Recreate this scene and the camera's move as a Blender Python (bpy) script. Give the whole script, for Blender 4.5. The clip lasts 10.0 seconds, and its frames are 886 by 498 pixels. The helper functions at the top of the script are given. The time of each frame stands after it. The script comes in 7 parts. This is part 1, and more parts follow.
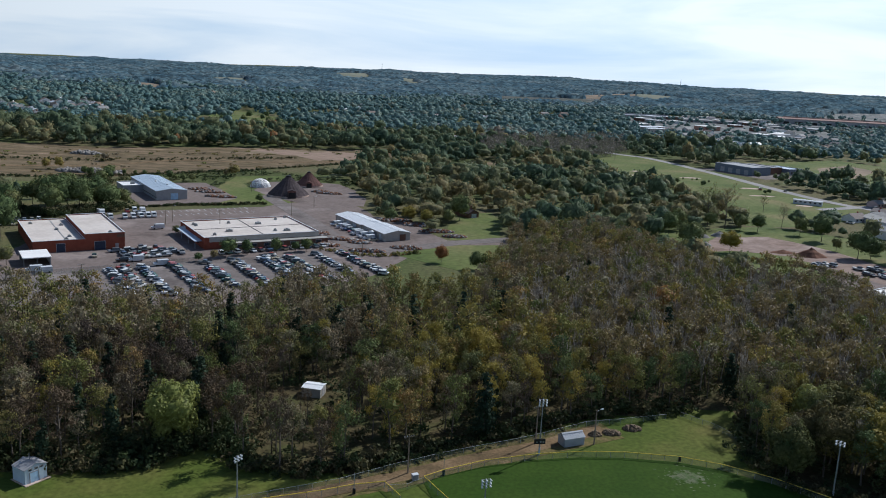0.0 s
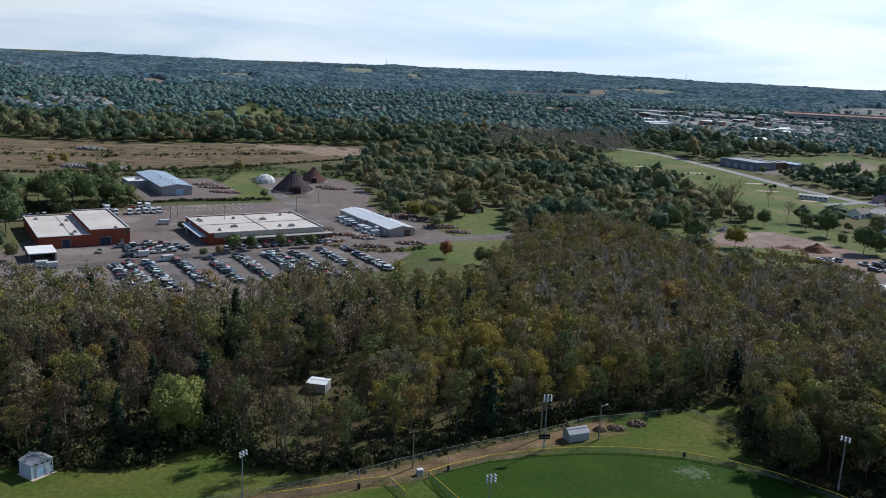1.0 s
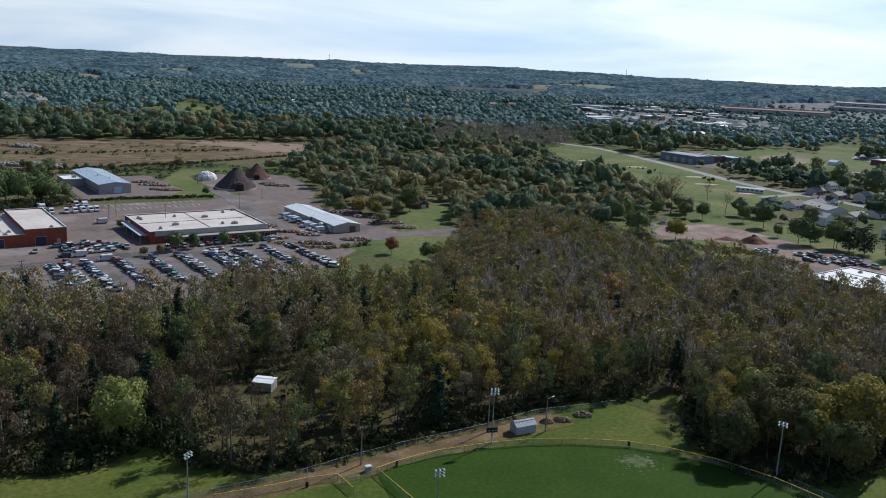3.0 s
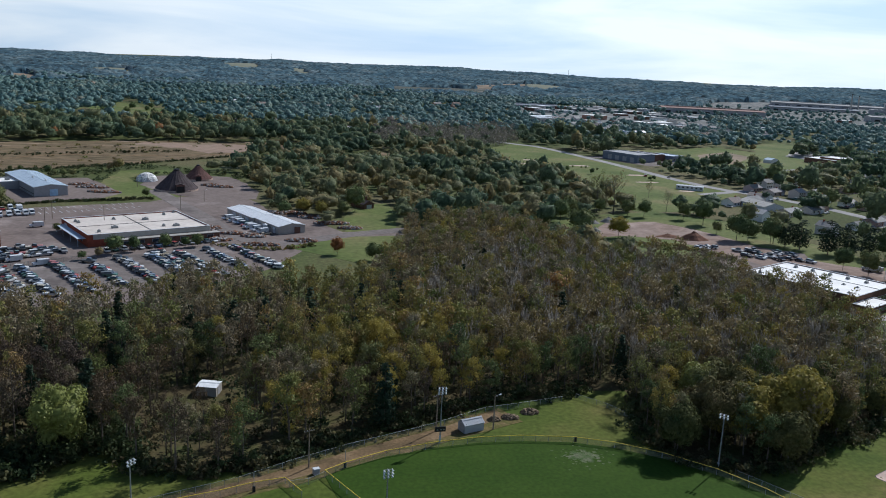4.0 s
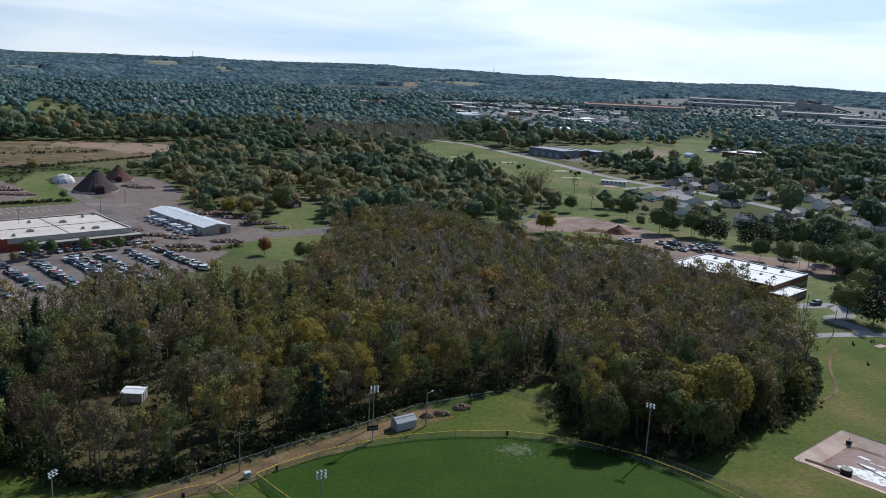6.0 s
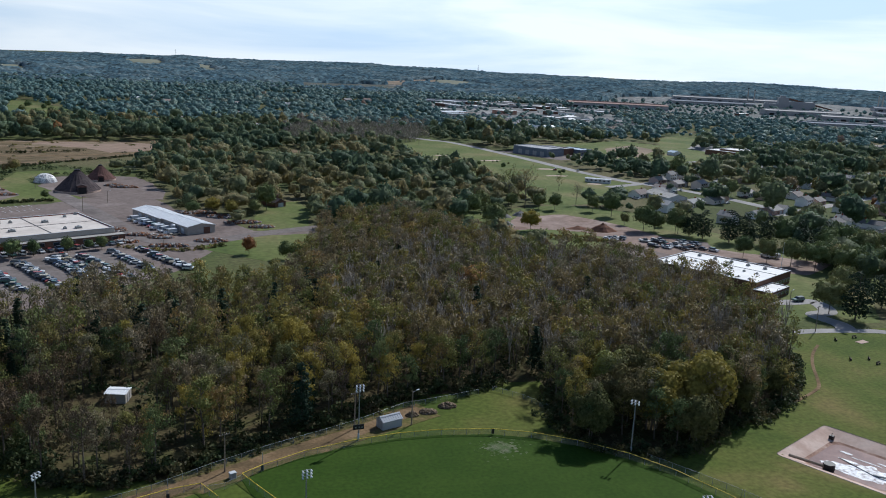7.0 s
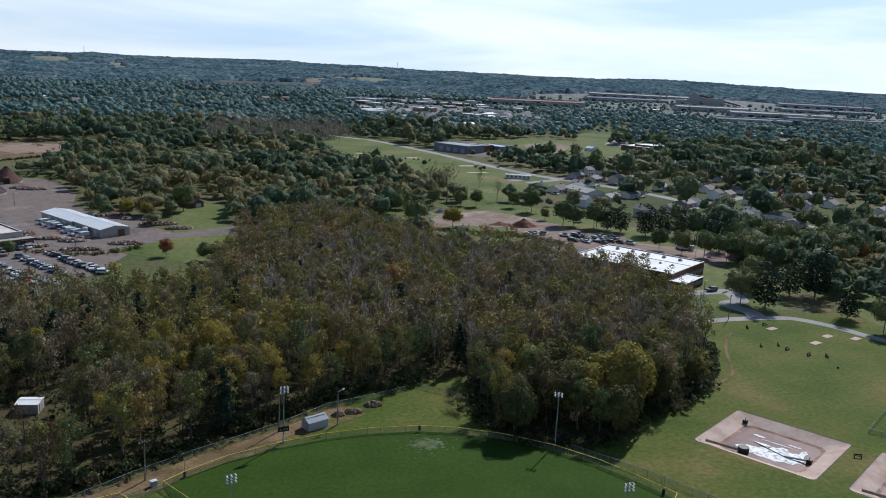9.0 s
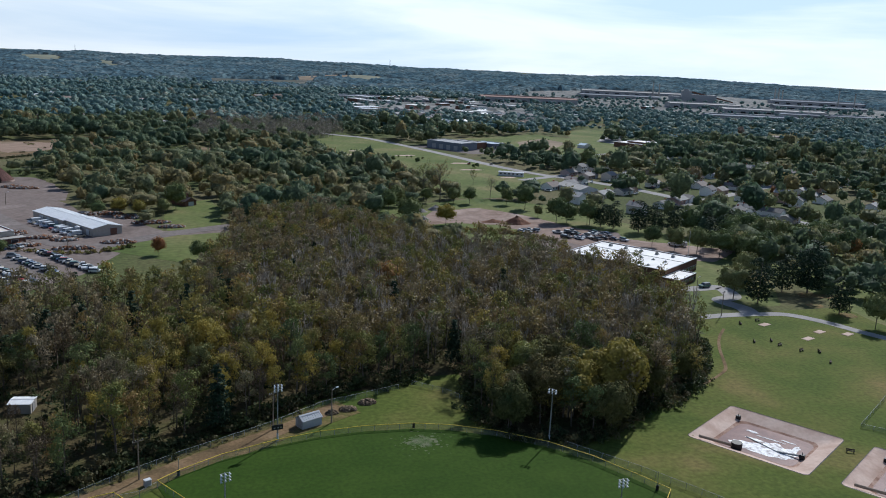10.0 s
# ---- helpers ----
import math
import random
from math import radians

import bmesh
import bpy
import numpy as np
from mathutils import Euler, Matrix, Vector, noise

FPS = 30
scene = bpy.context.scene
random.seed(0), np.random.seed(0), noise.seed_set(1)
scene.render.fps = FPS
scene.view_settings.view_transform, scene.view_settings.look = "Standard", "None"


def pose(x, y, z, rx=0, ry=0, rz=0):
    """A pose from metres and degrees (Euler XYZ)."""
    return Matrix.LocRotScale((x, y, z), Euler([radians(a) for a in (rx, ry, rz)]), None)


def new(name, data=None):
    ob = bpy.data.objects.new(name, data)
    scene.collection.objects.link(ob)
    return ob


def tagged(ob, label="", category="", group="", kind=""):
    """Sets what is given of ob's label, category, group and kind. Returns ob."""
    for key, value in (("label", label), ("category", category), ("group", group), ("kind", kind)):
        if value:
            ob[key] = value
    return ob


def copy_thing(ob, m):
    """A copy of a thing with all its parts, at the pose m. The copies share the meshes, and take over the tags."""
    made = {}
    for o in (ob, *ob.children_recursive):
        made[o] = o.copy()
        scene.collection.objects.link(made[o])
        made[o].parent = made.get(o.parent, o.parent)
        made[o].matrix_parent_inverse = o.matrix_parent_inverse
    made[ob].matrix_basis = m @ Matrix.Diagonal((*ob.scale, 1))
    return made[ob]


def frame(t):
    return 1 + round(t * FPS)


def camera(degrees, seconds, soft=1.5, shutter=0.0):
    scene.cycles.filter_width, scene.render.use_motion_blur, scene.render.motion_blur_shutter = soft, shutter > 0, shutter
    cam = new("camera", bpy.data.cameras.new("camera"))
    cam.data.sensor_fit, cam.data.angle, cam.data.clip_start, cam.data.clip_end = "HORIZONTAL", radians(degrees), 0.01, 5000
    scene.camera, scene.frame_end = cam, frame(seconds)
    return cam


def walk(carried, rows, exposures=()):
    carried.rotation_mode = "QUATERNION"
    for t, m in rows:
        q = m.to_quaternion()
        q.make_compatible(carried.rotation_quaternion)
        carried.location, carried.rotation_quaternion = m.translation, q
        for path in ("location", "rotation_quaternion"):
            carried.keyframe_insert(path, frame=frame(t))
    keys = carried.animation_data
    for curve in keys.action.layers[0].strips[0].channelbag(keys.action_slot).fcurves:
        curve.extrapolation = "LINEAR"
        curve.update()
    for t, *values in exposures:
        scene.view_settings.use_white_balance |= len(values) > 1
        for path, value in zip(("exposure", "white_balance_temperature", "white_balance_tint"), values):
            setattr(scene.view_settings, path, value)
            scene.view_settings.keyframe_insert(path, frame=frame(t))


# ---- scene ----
cam = camera(54.73, 10.0, soft=1.0)
EYE = 78.0
# seconds, yaw, pitch and roll of the hovering camera, which turns where it is
TURNS = [
    (0, 0.00, -12.00, 2.85),
    (0.5, 0.17, -12.15, 2.80),
    (1, 0.30, -12.32, 2.76),
    (1.5, 0.47, -12.47, 2.69),
    (2, 0.45, -12.57, 2.71),
    (2.5, -1.25, -12.52, 2.76),
    (4, -7.12, -12.28, 2.93),
    (4.5, -8.92, -12.21, 2.93),
    (5, -10.32, -12.19, 2.93),
    (5.5, -11.33, -12.19, 2.91),
    (7, -12.99, -12.26, 2.85),
    (7.5, -13.84, -12.27, 2.82),
    (8, -14.94, -12.24, 2.80),
    (8.5, -16.58, -12.19, 2.84),
    (9, -18.27, -12.17, 2.85),
    (9.5, -18.63, -12.21, 2.74),
    (10, -18.73, -12.32, 2.71),
]
walk(cam, [(t, pose(0, 0, EYE, 90 + pitch, 0, yaw) @ pose(0, 0, 0, 0, 0, roll)) for t, yaw, pitch, roll in TURNS], exposures=[(0.0, 0.0, 5800, 9.0), (10.0, 0.0, 5800, 9.0)])

# ---- light ----
SUN_AZ, SUN_EL = 45.4, 40.8          # degrees to the right of +y, and above the horizon
sun_dir = Vector((math.sin(radians(SUN_AZ)) * math.cos(radians(SUN_EL)), math.cos(radians(SUN_AZ)) * math.cos(radians(SUN_EL)), math.sin(radians(SUN_EL))))
sun = new("sun", bpy.data.lights.new("sun", "SUN"))
sun.data.energy, sun.data.angle, sun.data.color = 4.6, radians(0.53), (1.0, 0.94, 0.85)
sun.rotation_euler = sun_dir.to_track_quat("Z", "Y").to_euler()
sun.location = sun_dir * 400

world = bpy.data.worlds.new("sky")
scene.world = world
world.use_nodes = True
wn, wl = world.node_tree.nodes, world.node_tree.links
wn.clear()
w_out, w_bg = wn.new("ShaderNodeOutputWorld"), wn.new("ShaderNodeBackground")
w_sky = wn.new("ShaderNodeTexSky")
w_sky.sky_type, w_sky.sun_disc = "NISHITA", False
w_sky.sun_elevation, w_sky.sun_rotation = radians(SUN_EL), radians(SUN_AZ)
w_sky.air_density, w_sky.dust_density, w_sky.altitude = 1.0, 0.2, 300
w_co = wn.new("ShaderNodeTexCoord")
w_map = wn.new("ShaderNodeMapping")
w_map.inputs["Scale"].default_value = (1.1, 1.1, 8.0)
w_noise = wn.new("ShaderNodeTexNoise")
w_noise.inputs["Scale"].default_value, w_noise.inputs["Detail"].default_value = 2.0, 6.0
w_noise.inputs["Roughness"].default_value, w_noise.inputs["Distortion"].default_value = 0.52, 0.5
w_ramp = wn.new("ShaderNodeValToRGB")
w_ramp.color_ramp.elements[0].position, w_ramp.color_ramp.elements[1].position = 0.34, 0.56
w_ramp.color_ramp.elements[0].color, w_ramp.color_ramp.elements[1].color = (0.62, 0.76, 0.90, 1), (0.94, 0.985, 1.0, 1)
w_dot = wn.new("ShaderNodeVectorMath")
w_dot.operation = "DOT_PRODUCT"
w_dot.inputs[1].default_value = sun_dir
w_glow = wn.new("ShaderNodeMapRange")
w_glow.inputs["From Min"].default_value, w_glow.inputs["From Max"].default_value = 0.25, 0.76
w_glow.inputs["To Min"].default_value, w_glow.inputs["To Max"].default_value = 9.3, 13.0
w_cloud = wn.new("ShaderNodeVectorMath")
w_cloud.operation = "SCALE"
w_sep = wn.new("ShaderNodeSeparateXYZ")
w_thin = wn.new("ShaderNodeMapRange")
w_thin.inputs["From Min"].default_value, w_thin.inputs["From Max"].default_value = 0.10, 0.34
w_thin.inputs["To Min"].default_value, w_thin.inputs["To Max"].default_value = 0.94, 0.0
w_mix = wn.new("ShaderNodeMixRGB")
wl.new(w_co.outputs["Generated"], w_map.inputs["Vector"])
wl.new(w_map.outputs["Vector"], w_noise.inputs["Vector"])
wl.new(w_noise.outputs["Fac"], w_ramp.inputs["Fac"])
wl.new(w_co.outputs["Generated"], w_dot.inputs[0])
wl.new(w_dot.outputs["Value"], w_glow.inputs["Value"])
wl.new(w_ramp.outputs["Color"], w_cloud.inputs[0])
wl.new(w_glow.outputs["Result"], w_cloud.inputs["Scale"])
wl.new(w_co.outputs["Generated"], w_sep.inputs["Vector"])
wl.new(w_sep.outputs["Z"], w_thin.inputs["Value"])
wl.new(w_thin.outputs["Result"], w_mix.inputs["Fac"])
wl.new(w_sky.outputs["Color"], w_mix.inputs["Color1"])
wl.new(w_cloud.outputs["Vector"], w_mix.inputs["Color2"])
wl.new(w_mix.outputs["Color"], w_bg.inputs["Color"])
w_bg.inputs["Strength"].default_value = 0.085
wl.new(w_bg.outputs["Background"], w_out.inputs["Surface"])


# ---- materials ----
def material(name, stops, scale=1.0, detail=6.0, rough=0.85, bump=0.0, bump_scale=None, source="noise", metal=0.0, fine=0.25, fine_scale=None,
             translucent=0.0, spec=0.08, stretch=(1, 1, 1), constant=False, shift=0.0, shift_scale=0.3, sheen=0.0):
    """A surface whose colour runs through stops, driven by noise in metres, by the object's random number or by a mesh attribute."""
    m = bpy.data.materials.new(name)
    m.use_nodes = True
    n, l = m.node_tree.nodes, m.node_tree.links
    b = n["Principled BSDF"]
    b.inputs["Roughness"].default_value, b.inputs["Metallic"].default_value = rough, metal
    b.inputs["Specular IOR Level"].default_value = spec
    b.inputs["Sheen Weight"].default_value, b.inputs["Sheen Roughness"].default_value = sheen, 0.5
    geo = n.new("ShaderNodeNewGeometry")
    mp = n.new("ShaderNodeMapping")
    mp.inputs["Scale"].default_value = stretch
    l.new(geo.outputs["Position"], mp.inputs["Vector"])
    ramp = n.new("ShaderNodeValToRGB")
    if constant:
        ramp.color_ramp.interpolation = "CONSTANT"
    while len(ramp.color_ramp.elements) < len(stops):
        ramp.color_ramp.elements.new(0.5)
    for e, (p, c) in zip(ramp.color_ramp.elements, stops):
        e.position, e.color = p, (*c, 1)
    if source == "noise":
        t = n.new("ShaderNodeTexNoise")
        t.inputs["Scale"].default_value, t.inputs["Detail"].default_value = scale, detail
        l.new(mp.outputs["Vector"], t.inputs["Vector"])
        along = t.outputs["Fac"]
    elif source == "object":
        along = n.new("ShaderNodeObjectInfo").outputs["Random"]
    elif source == "island":
        along = geo.outputs["Random Per Island"]
    else:
        t = n.new("ShaderNodeAttribute")
        t.attribute_name = source
        along = t.outputs["Fac"]
    if shift:
        st, sr, sa = n.new("ShaderNodeTexNoise"), n.new("ShaderNodeMapRange"), n.new("ShaderNodeMath")
        st.inputs["Scale"].default_value, st.inputs["Detail"].default_value = shift_scale, 3.0
        sr.inputs["From Min"].default_value, sr.inputs["From Max"].default_value = 0.3, 0.7
        sr.inputs["To Min"].default_value, sr.inputs["To Max"].default_value = -shift, shift
        l.new(mp.outputs["Vector"], st.inputs["Vector"])
        l.new(st.outputs["Fac"], sr.inputs["Value"])
        l.new(along, sa.inputs[0])
        l.new(sr.outputs["Result"], sa.inputs[1])
        along = sa.outputs["Value"]
    l.new(along, ramp.inputs["Fac"])
    f = n.new("ShaderNodeTexNoise")
    f.inputs["Scale"].default_value, f.inputs["Detail"].default_value = fine_scale or scale * 9, 4.0
    l.new(mp.outputs["Vector"], f.inputs["Vector"])
    fr = n.new("ShaderNodeMapRange")
    fr.inputs["From Min"].default_value, fr.inputs["From Max"].default_value = 0.3, 0.7
    fr.inputs["To Min"].default_value, fr.inputs["To Max"].default_value = 1 - fine, 1 + fine
    l.new(f.outputs["Fac"], fr.inputs["Value"])
    mul = n.new("ShaderNodeVectorMath")
    mul.operation = "SCALE"
    l.new(ramp.outputs["Color"], mul.inputs[0])
    l.new(fr.outputs["Result"], mul.inputs["Scale"])
    colour = mul.outputs["Vector"]
    l.new(colour, b.inputs["Base Color"])
    if bump:
        bt = n.new("ShaderNodeTexNoise")
        bt.inputs["Scale"].default_value, bt.inputs["Detail"].default_value = bump_scale or scale * 6, 5.0
        l.new(mp.outputs["Vector"], bt.inputs["Vector"])
        bn = n.new("ShaderNodeBump")
        bn.inputs["Strength"].default_value, bn.inputs["Distance"].default_value = 0.8, bump
        l.new(bt.outputs["Fac"], bn.inputs["Height"])
        l.new(bn.outputs["Normal"], b.inputs["Normal"])
    if translucent:
        tr, mx = n.new("ShaderNodeBsdfTranslucent"), n.new("ShaderNodeMixShader")
        l.new(colour, tr.inputs["Color"])
        mx.inputs["Fac"].default_value = translucent
        l.new(b.outputs["BSDF"], mx.inputs[1])
        l.new(tr.outputs["BSDF"], mx.inputs[2])
        l.new(mx.outputs["Shader"], n["Material Output"].inputs["Surface"])
    return m


def plain(name, c, rough=0.7, metal=0.0, vary=0.12, scale=0.8, bump=0.0, spec=0.2):
    d = tuple(v * (1 - vary) for v in c)
    e = tuple(min(1, v * (1 + vary)) for v in c)
    return material(name, [(0.3, d), (0.7, e)], scale=scale, rough=rough, metal=metal, bump=bump, fine=vary * 0.6, spec=spec)


AUTUMN = [(0.00, (0.118, 0.140, 0.045)), (0.20, (0.190, 0.180, 0.055)), (0.36, (0.225, 0.172, 0.078)), (0.50, (0.225, 0.190, 0.132)),
          (0.64, (0.150, 0.158, 0.058)), (0.78, (0.285, 0.232, 0.062)), (0.88, (0.250, 0.155, 0.070)), (0.95, (0.200, 0.208, 0.064)), (1.0, (0.29, 0.235, 0.052))]
GREENS = [(0.0, (0.068, 0.108, 0.068)), (0.25, (0.100, 0.142, 0.084)), (0.5, (0.138, 0.170, 0.092)), (0.70, (0.186, 0.192, 0.100)), (0.86, (0.218, 0.196, 0.100)),
          (0.96, (0.26, 0.200, 0.084)), (1.0, (0.28, 0.13, 0.06))]
# far leaf greens with the blue cast of distance haze painted in
FAR_HAZE_GREENS = [(0.0, (0.083, 0.154, 0.157)), (0.3, (0.109, 0.190, 0.184)), (0.55, (0.144, 0.221, 0.200)), (0.75, (0.185, 0.243, 0.200)), (0.92, (0.225, 0.246, 0.194)), (1.0, (0.282, 0.205, 0.160))]
leaf_autumn = material("autumn_leaves", AUTUMN, source="object", rough=0.6, translucent=0.20, fine=0.35, fine_scale=1.1, shift=0.10, shift_scale=0.35)
leaf_autumn_stuff = material("autumn_leaves_mixed", AUTUMN, source="tint", rough=0.6, translucent=0.20, fine=0.35, fine_scale=1.0, shift=0.10, shift_scale=0.3)
LONE_GREENS = [(0.0, (0.080, 0.112, 0.048)), (0.4, (0.108, 0.142, 0.058)), (0.75, (0.142, 0.164, 0.066)), (1.0, (0.176, 0.180, 0.076))]
# shrub greens set darker, putting the shade under the trees into the colour
SHRUBS = [(0.0, (0.030, 0.048, 0.020)), (0.4, (0.048, 0.066, 0.026)), (0.75, (0.072, 0.076, 0.034)), (1.0, (0.105, 0.088, 0.046))]
leaf_shrub = material("shrub_leaves", SHRUBS, source="tint", rough=0.6, translucent=0.28, fine=0.35, fine_scale=0.7)
leaf_green = material("green_leaves", LONE_GREENS, source="object", rough=0.6, translucent=0.16, fine=0.3, fine_scale=0.9, shift=0.2, bump=0.35, bump_scale=1.1, spec=0.03)
leaf_green_stuff = material("green_leaves_mixed", GREENS, source="tint", rough=0.6, translucent=0.42, fine=0.35, fine_scale=0.6, shift=0.08, shift_scale=0.2, bump=0.5, bump_scale=0.8, spec=0.05)
leaf_far_haze = material("far_canopy", FAR_HAZE_GREENS, source="tint", rough=0.6, translucent=0.34, fine=0.35, fine_scale=0.3, bump=0.8, bump_scale=0.4, spec=0.05, sheen=0.05)
leaf_yellow = material("yellow_leaves", [(0.0, (0.22, 0.190, 0.046)), (1.0, (0.31, 0.245, 0.056))], source="object", rough=0.6, translucent=0.35, fine=0.3, fine_scale=0.7)
leaf_orange = material("orange_leaves", [(0.0, (0.26, 0.150, 0.055)), (1.0, (0.25, 0.120, 0.050))], source="object", rough=0.6, translucent=0.35, fine=0.3, fine_scale=0.7)
leaf_pale = material("pale_green_leaves", [(0.0, (0.195, 0.215, 0.062)), (1.0, (0.225, 0.235, 0.070))], source="object", rough=0.5, translucent=0.25, fine=0.35, fine_scale=1.2)
leaf_olive = material("dull_olive_leaves", [(0.0, (0.066, 0.078, 0.030)), (0.5, (0.092, 0.096, 0.036)), (1.0, (0.110, 0.094, 0.042))], source="object", rough=0.7, translucent=0.16, fine=0.35, fine_scale=1.2, shift=0.25, spec=0.03)
leaf_brown = material("thin_brown_leaves", [(0.0, (0.088, 0.068, 0.046)), (0.5, (0.115, 0.082, 0.046)), (1.0, (0.092, 0.072, 0.058))], source="object", rough=0.7, translucent=0.15, fine=0.35, fine_scale=1.0)
needles = material("dark_needles", [(0.0, (0.024, 0.044, 0.026)), (1.0, (0.036, 0.058, 0.032))], source="object", rough=0.65, translucent=0.1, fine=0.3, fine_scale=0.8)
needles_stuff = material("dark_needles_mixed", [(0.0, (0.024, 0.044, 0.026)), (1.0, (0.036, 0.058, 0.032))], source="tint", rough=0.65, translucent=0.1, fine=0.3, fine_scale=0.8)
pale_bark = material("pale_bark", [(0.3, (0.26, 0.235, 0.20)), (0.7, (0.40, 0.37, 0.33))], scale=1.2, rough=0.9, stretch=(3, 3, 0.6))
# haze blue and dark shade bands between crowns are painted into this ramp
canopy_haze = material("far_hazed_cover", [(0.32, (0.031, 0.070, 0.096)), (0.41, (0.076, 0.131, 0.164)), (0.45, (0.040, 0.080, 0.108)), (0.51, (0.112, 0.169, 0.189)), (0.56, (0.055, 0.102, 0.131)), (0.62, (0.155, 0.201, 0.213)), (0.70, (0.079, 0.129, 0.155))], scale=0.008, detail=9.0, fine=0.7, fine_scale=0.06, rough=0.9, spec=0.0, sheen=0.04, translucent=0.25)
twigs = material("grey_twigs", [(0.0, (0.150, 0.142, 0.118)), (0.5, (0.185, 0.172, 0.145)), (1.0, (0.150, 0.155, 0.105))], source="tint", rough=0.8, translucent=0.3, fine=0.3, fine_scale=0.6)
pink_earth = material("pinkish_bare_earth", [(0.3, (0.20, 0.145, 0.105)), (0.5, (0.27, 0.195, 0.15)), (0.7, (0.17, 0.135, 0.085))], scale=0.03, rough=0.95, fine=0.2, fine_scale=0.2, stretch=(0.7, 1.6, 1))
quarry_mat = material("quarry_earth", [(0.32, (0.048, 0.060, 0.048)), (0.45, (0.095, 0.092, 0.085)), (0.54, (0.055, 0.068, 0.050)), (0.68, (0.19, 0.175, 0.165))], scale=0.012, rough=0.95, fine=0.25, fine_scale=0.05, stretch=(0.5, 1.5, 1))
pale_meadow = material("pale_far_meadow", [(0.3, (0.16, 0.168, 0.125)), (0.7, (0.22, 0.225, 0.17))], scale=0.01, rough=0.95, fine=0.12, fine_scale=0.05)
works_mat = material("pale_works_ground", [(0.36, (0.085, 0.100, 0.098)), (0.45, (0.21, 0.205, 0.20)), (0.51, (0.095, 0.112, 0.105)), (0.57, (0.25, 0.24, 0.235)), (0.64, (0.12, 0.13, 0.125))], scale=0.022, rough=0.95, fine=0.25, fine_scale=0.06)
tan_mat = material("tan_stubble", [(0.3, (0.19, 0.15, 0.11)), (0.7, (0.27, 0.21, 0.15))], scale=0.01, rough=0.95, fine=0.12, fine_scale=0.05)
bark = material("bark", [(0.3, (0.075, 0.062, 0.050)), (0.7, (0.150, 0.130, 0.108))], scale=1.2, rough=0.9, bump=0.03, stretch=(3, 3, 0.6))
ground_mat = material("woodland_floor_and_meadow", [(0.30, (0.060, 0.070, 0.028)), (0.45, (0.075, 0.092, 0.032)), (0.56, (0.120, 0.105, 0.055)), (0.64, (0.085, 0.100, 0.038)), (0.75, (0.17, 0.14, 0.085))], scale=0.008, rough=0.95, bump=0.06, bump_scale=1.5, fine=0.3, fine_scale=0.6)
litter = material("leaf_litter", [(0.3, (0.055, 0.042, 0.022)), (0.5, (0.075, 0.062, 0.030)), (0.7, (0.060, 0.068, 0.024))], scale=0.12, rough=0.95, bump=0.05, bump_scale=2, fine=0.3, fine_scale=1.2)
turf = material("mown_turf", [(0.3, (0.023, 0.052, 0.005)), (0.7, (0.036, 0.068, 0.008))], scale=0.07, rough=0.9, fine=0.18, fine_scale=1.2, bump=0.02, bump_scale=6)
grass = material("rough_grass", [(0.28, (0.046, 0.074, 0.012)), (0.45, (0.074, 0.098, 0.018)), (0.58, (0.100, 0.108, 0.026)), (0.72, (0.165, 0.130, 0.050))], scale=0.04, rough=0.9, fine=0.25, fine_scale=0.9, bump=0.04, bump_scale=4)
tan_verge = material("trampled_tan_grass", [(0.32, (0.075, 0.080, 0.022)), (0.45, (0.135, 0.105, 0.045)), (0.54, (0.092, 0.088, 0.028)), (0.68, (0.190, 0.135, 0.070))], scale=0.22, rough=0.95, fine=0.3, fine_scale=1.6)
worn = material("worn_pale_turf", [(0.35, (0.045, 0.085, 0.020)), (0.6, (0.115, 0.13, 0.075))], scale=0.6, rough=0.9, fine=0.3, fine_scale=3)
lawn = material("park_lawn", [(0.32, (0.076, 0.104, 0.030)), (0.45, (0.104, 0.128, 0.040)), (0.55, (0.124, 0.138, 0.050)), (0.70, (0.182, 0.158, 0.074))], scale=0.025, rough=0.9, fine=0.22, fine_scale=0.35)
dry = material("dry_field", [(0.30, (0.080, 0.062, 0.034)), (0.40, (0.150, 0.112, 0.066)), (0.47, (0.090, 0.072, 0.040)), (0.54, (0.180, 0.130, 0.080)), (0.60, (0.120, 0.094, 0.054)), (0.70, (0.27, 0.195, 0.135))], scale=0.028, rough=0.95, fine=0.40, fine_scale=0.18, stretch=(0.5, 2.6, 1), bump=0.5, bump_scale=0.12)
dirt = material("bare_dirt", [(0.3, (0.090, 0.066, 0.036)), (0.5, (0.165, 0.112, 0.062)), (0.7, (0.21, 0.148, 0.090))], scale=0.15, rough=0.95, fine=0.25, fine_scale=1.5, bump=0.03)
gravel = material("pinkish_gravel", [(0.32, (0.125, 0.100, 0.090)), (0.45, (0.185, 0.150, 0.136)), (0.54, (0.160, 0.130, 0.118)), (0.68, (0.245, 0.202, 0.186))], scale=0.045, rough=0.95, fine=0.16, fine_scale=0.5)
asphalt = material("worn_asphalt", [(0.32, (0.120, 0.103, 0.096)), (0.46, (0.180, 0.156, 0.146)), (0.54, (0.150, 0.130, 0.122)), (0.68, (0.230, 0.200, 0.188))], scale=0.05, rough=0.95, fine=0.16, fine_scale=0.6)
site_gravel = material("pale_site_gravel", [(0.32, (0.17, 0.120, 0.096)), (0.45, (0.27, 0.200, 0.168)), (0.53, (0.21, 0.155, 0.128)), (0.68, (0.34, 0.265, 0.232))], scale=0.05, rough=0.95, fine=0.12, fine_scale=0.6)
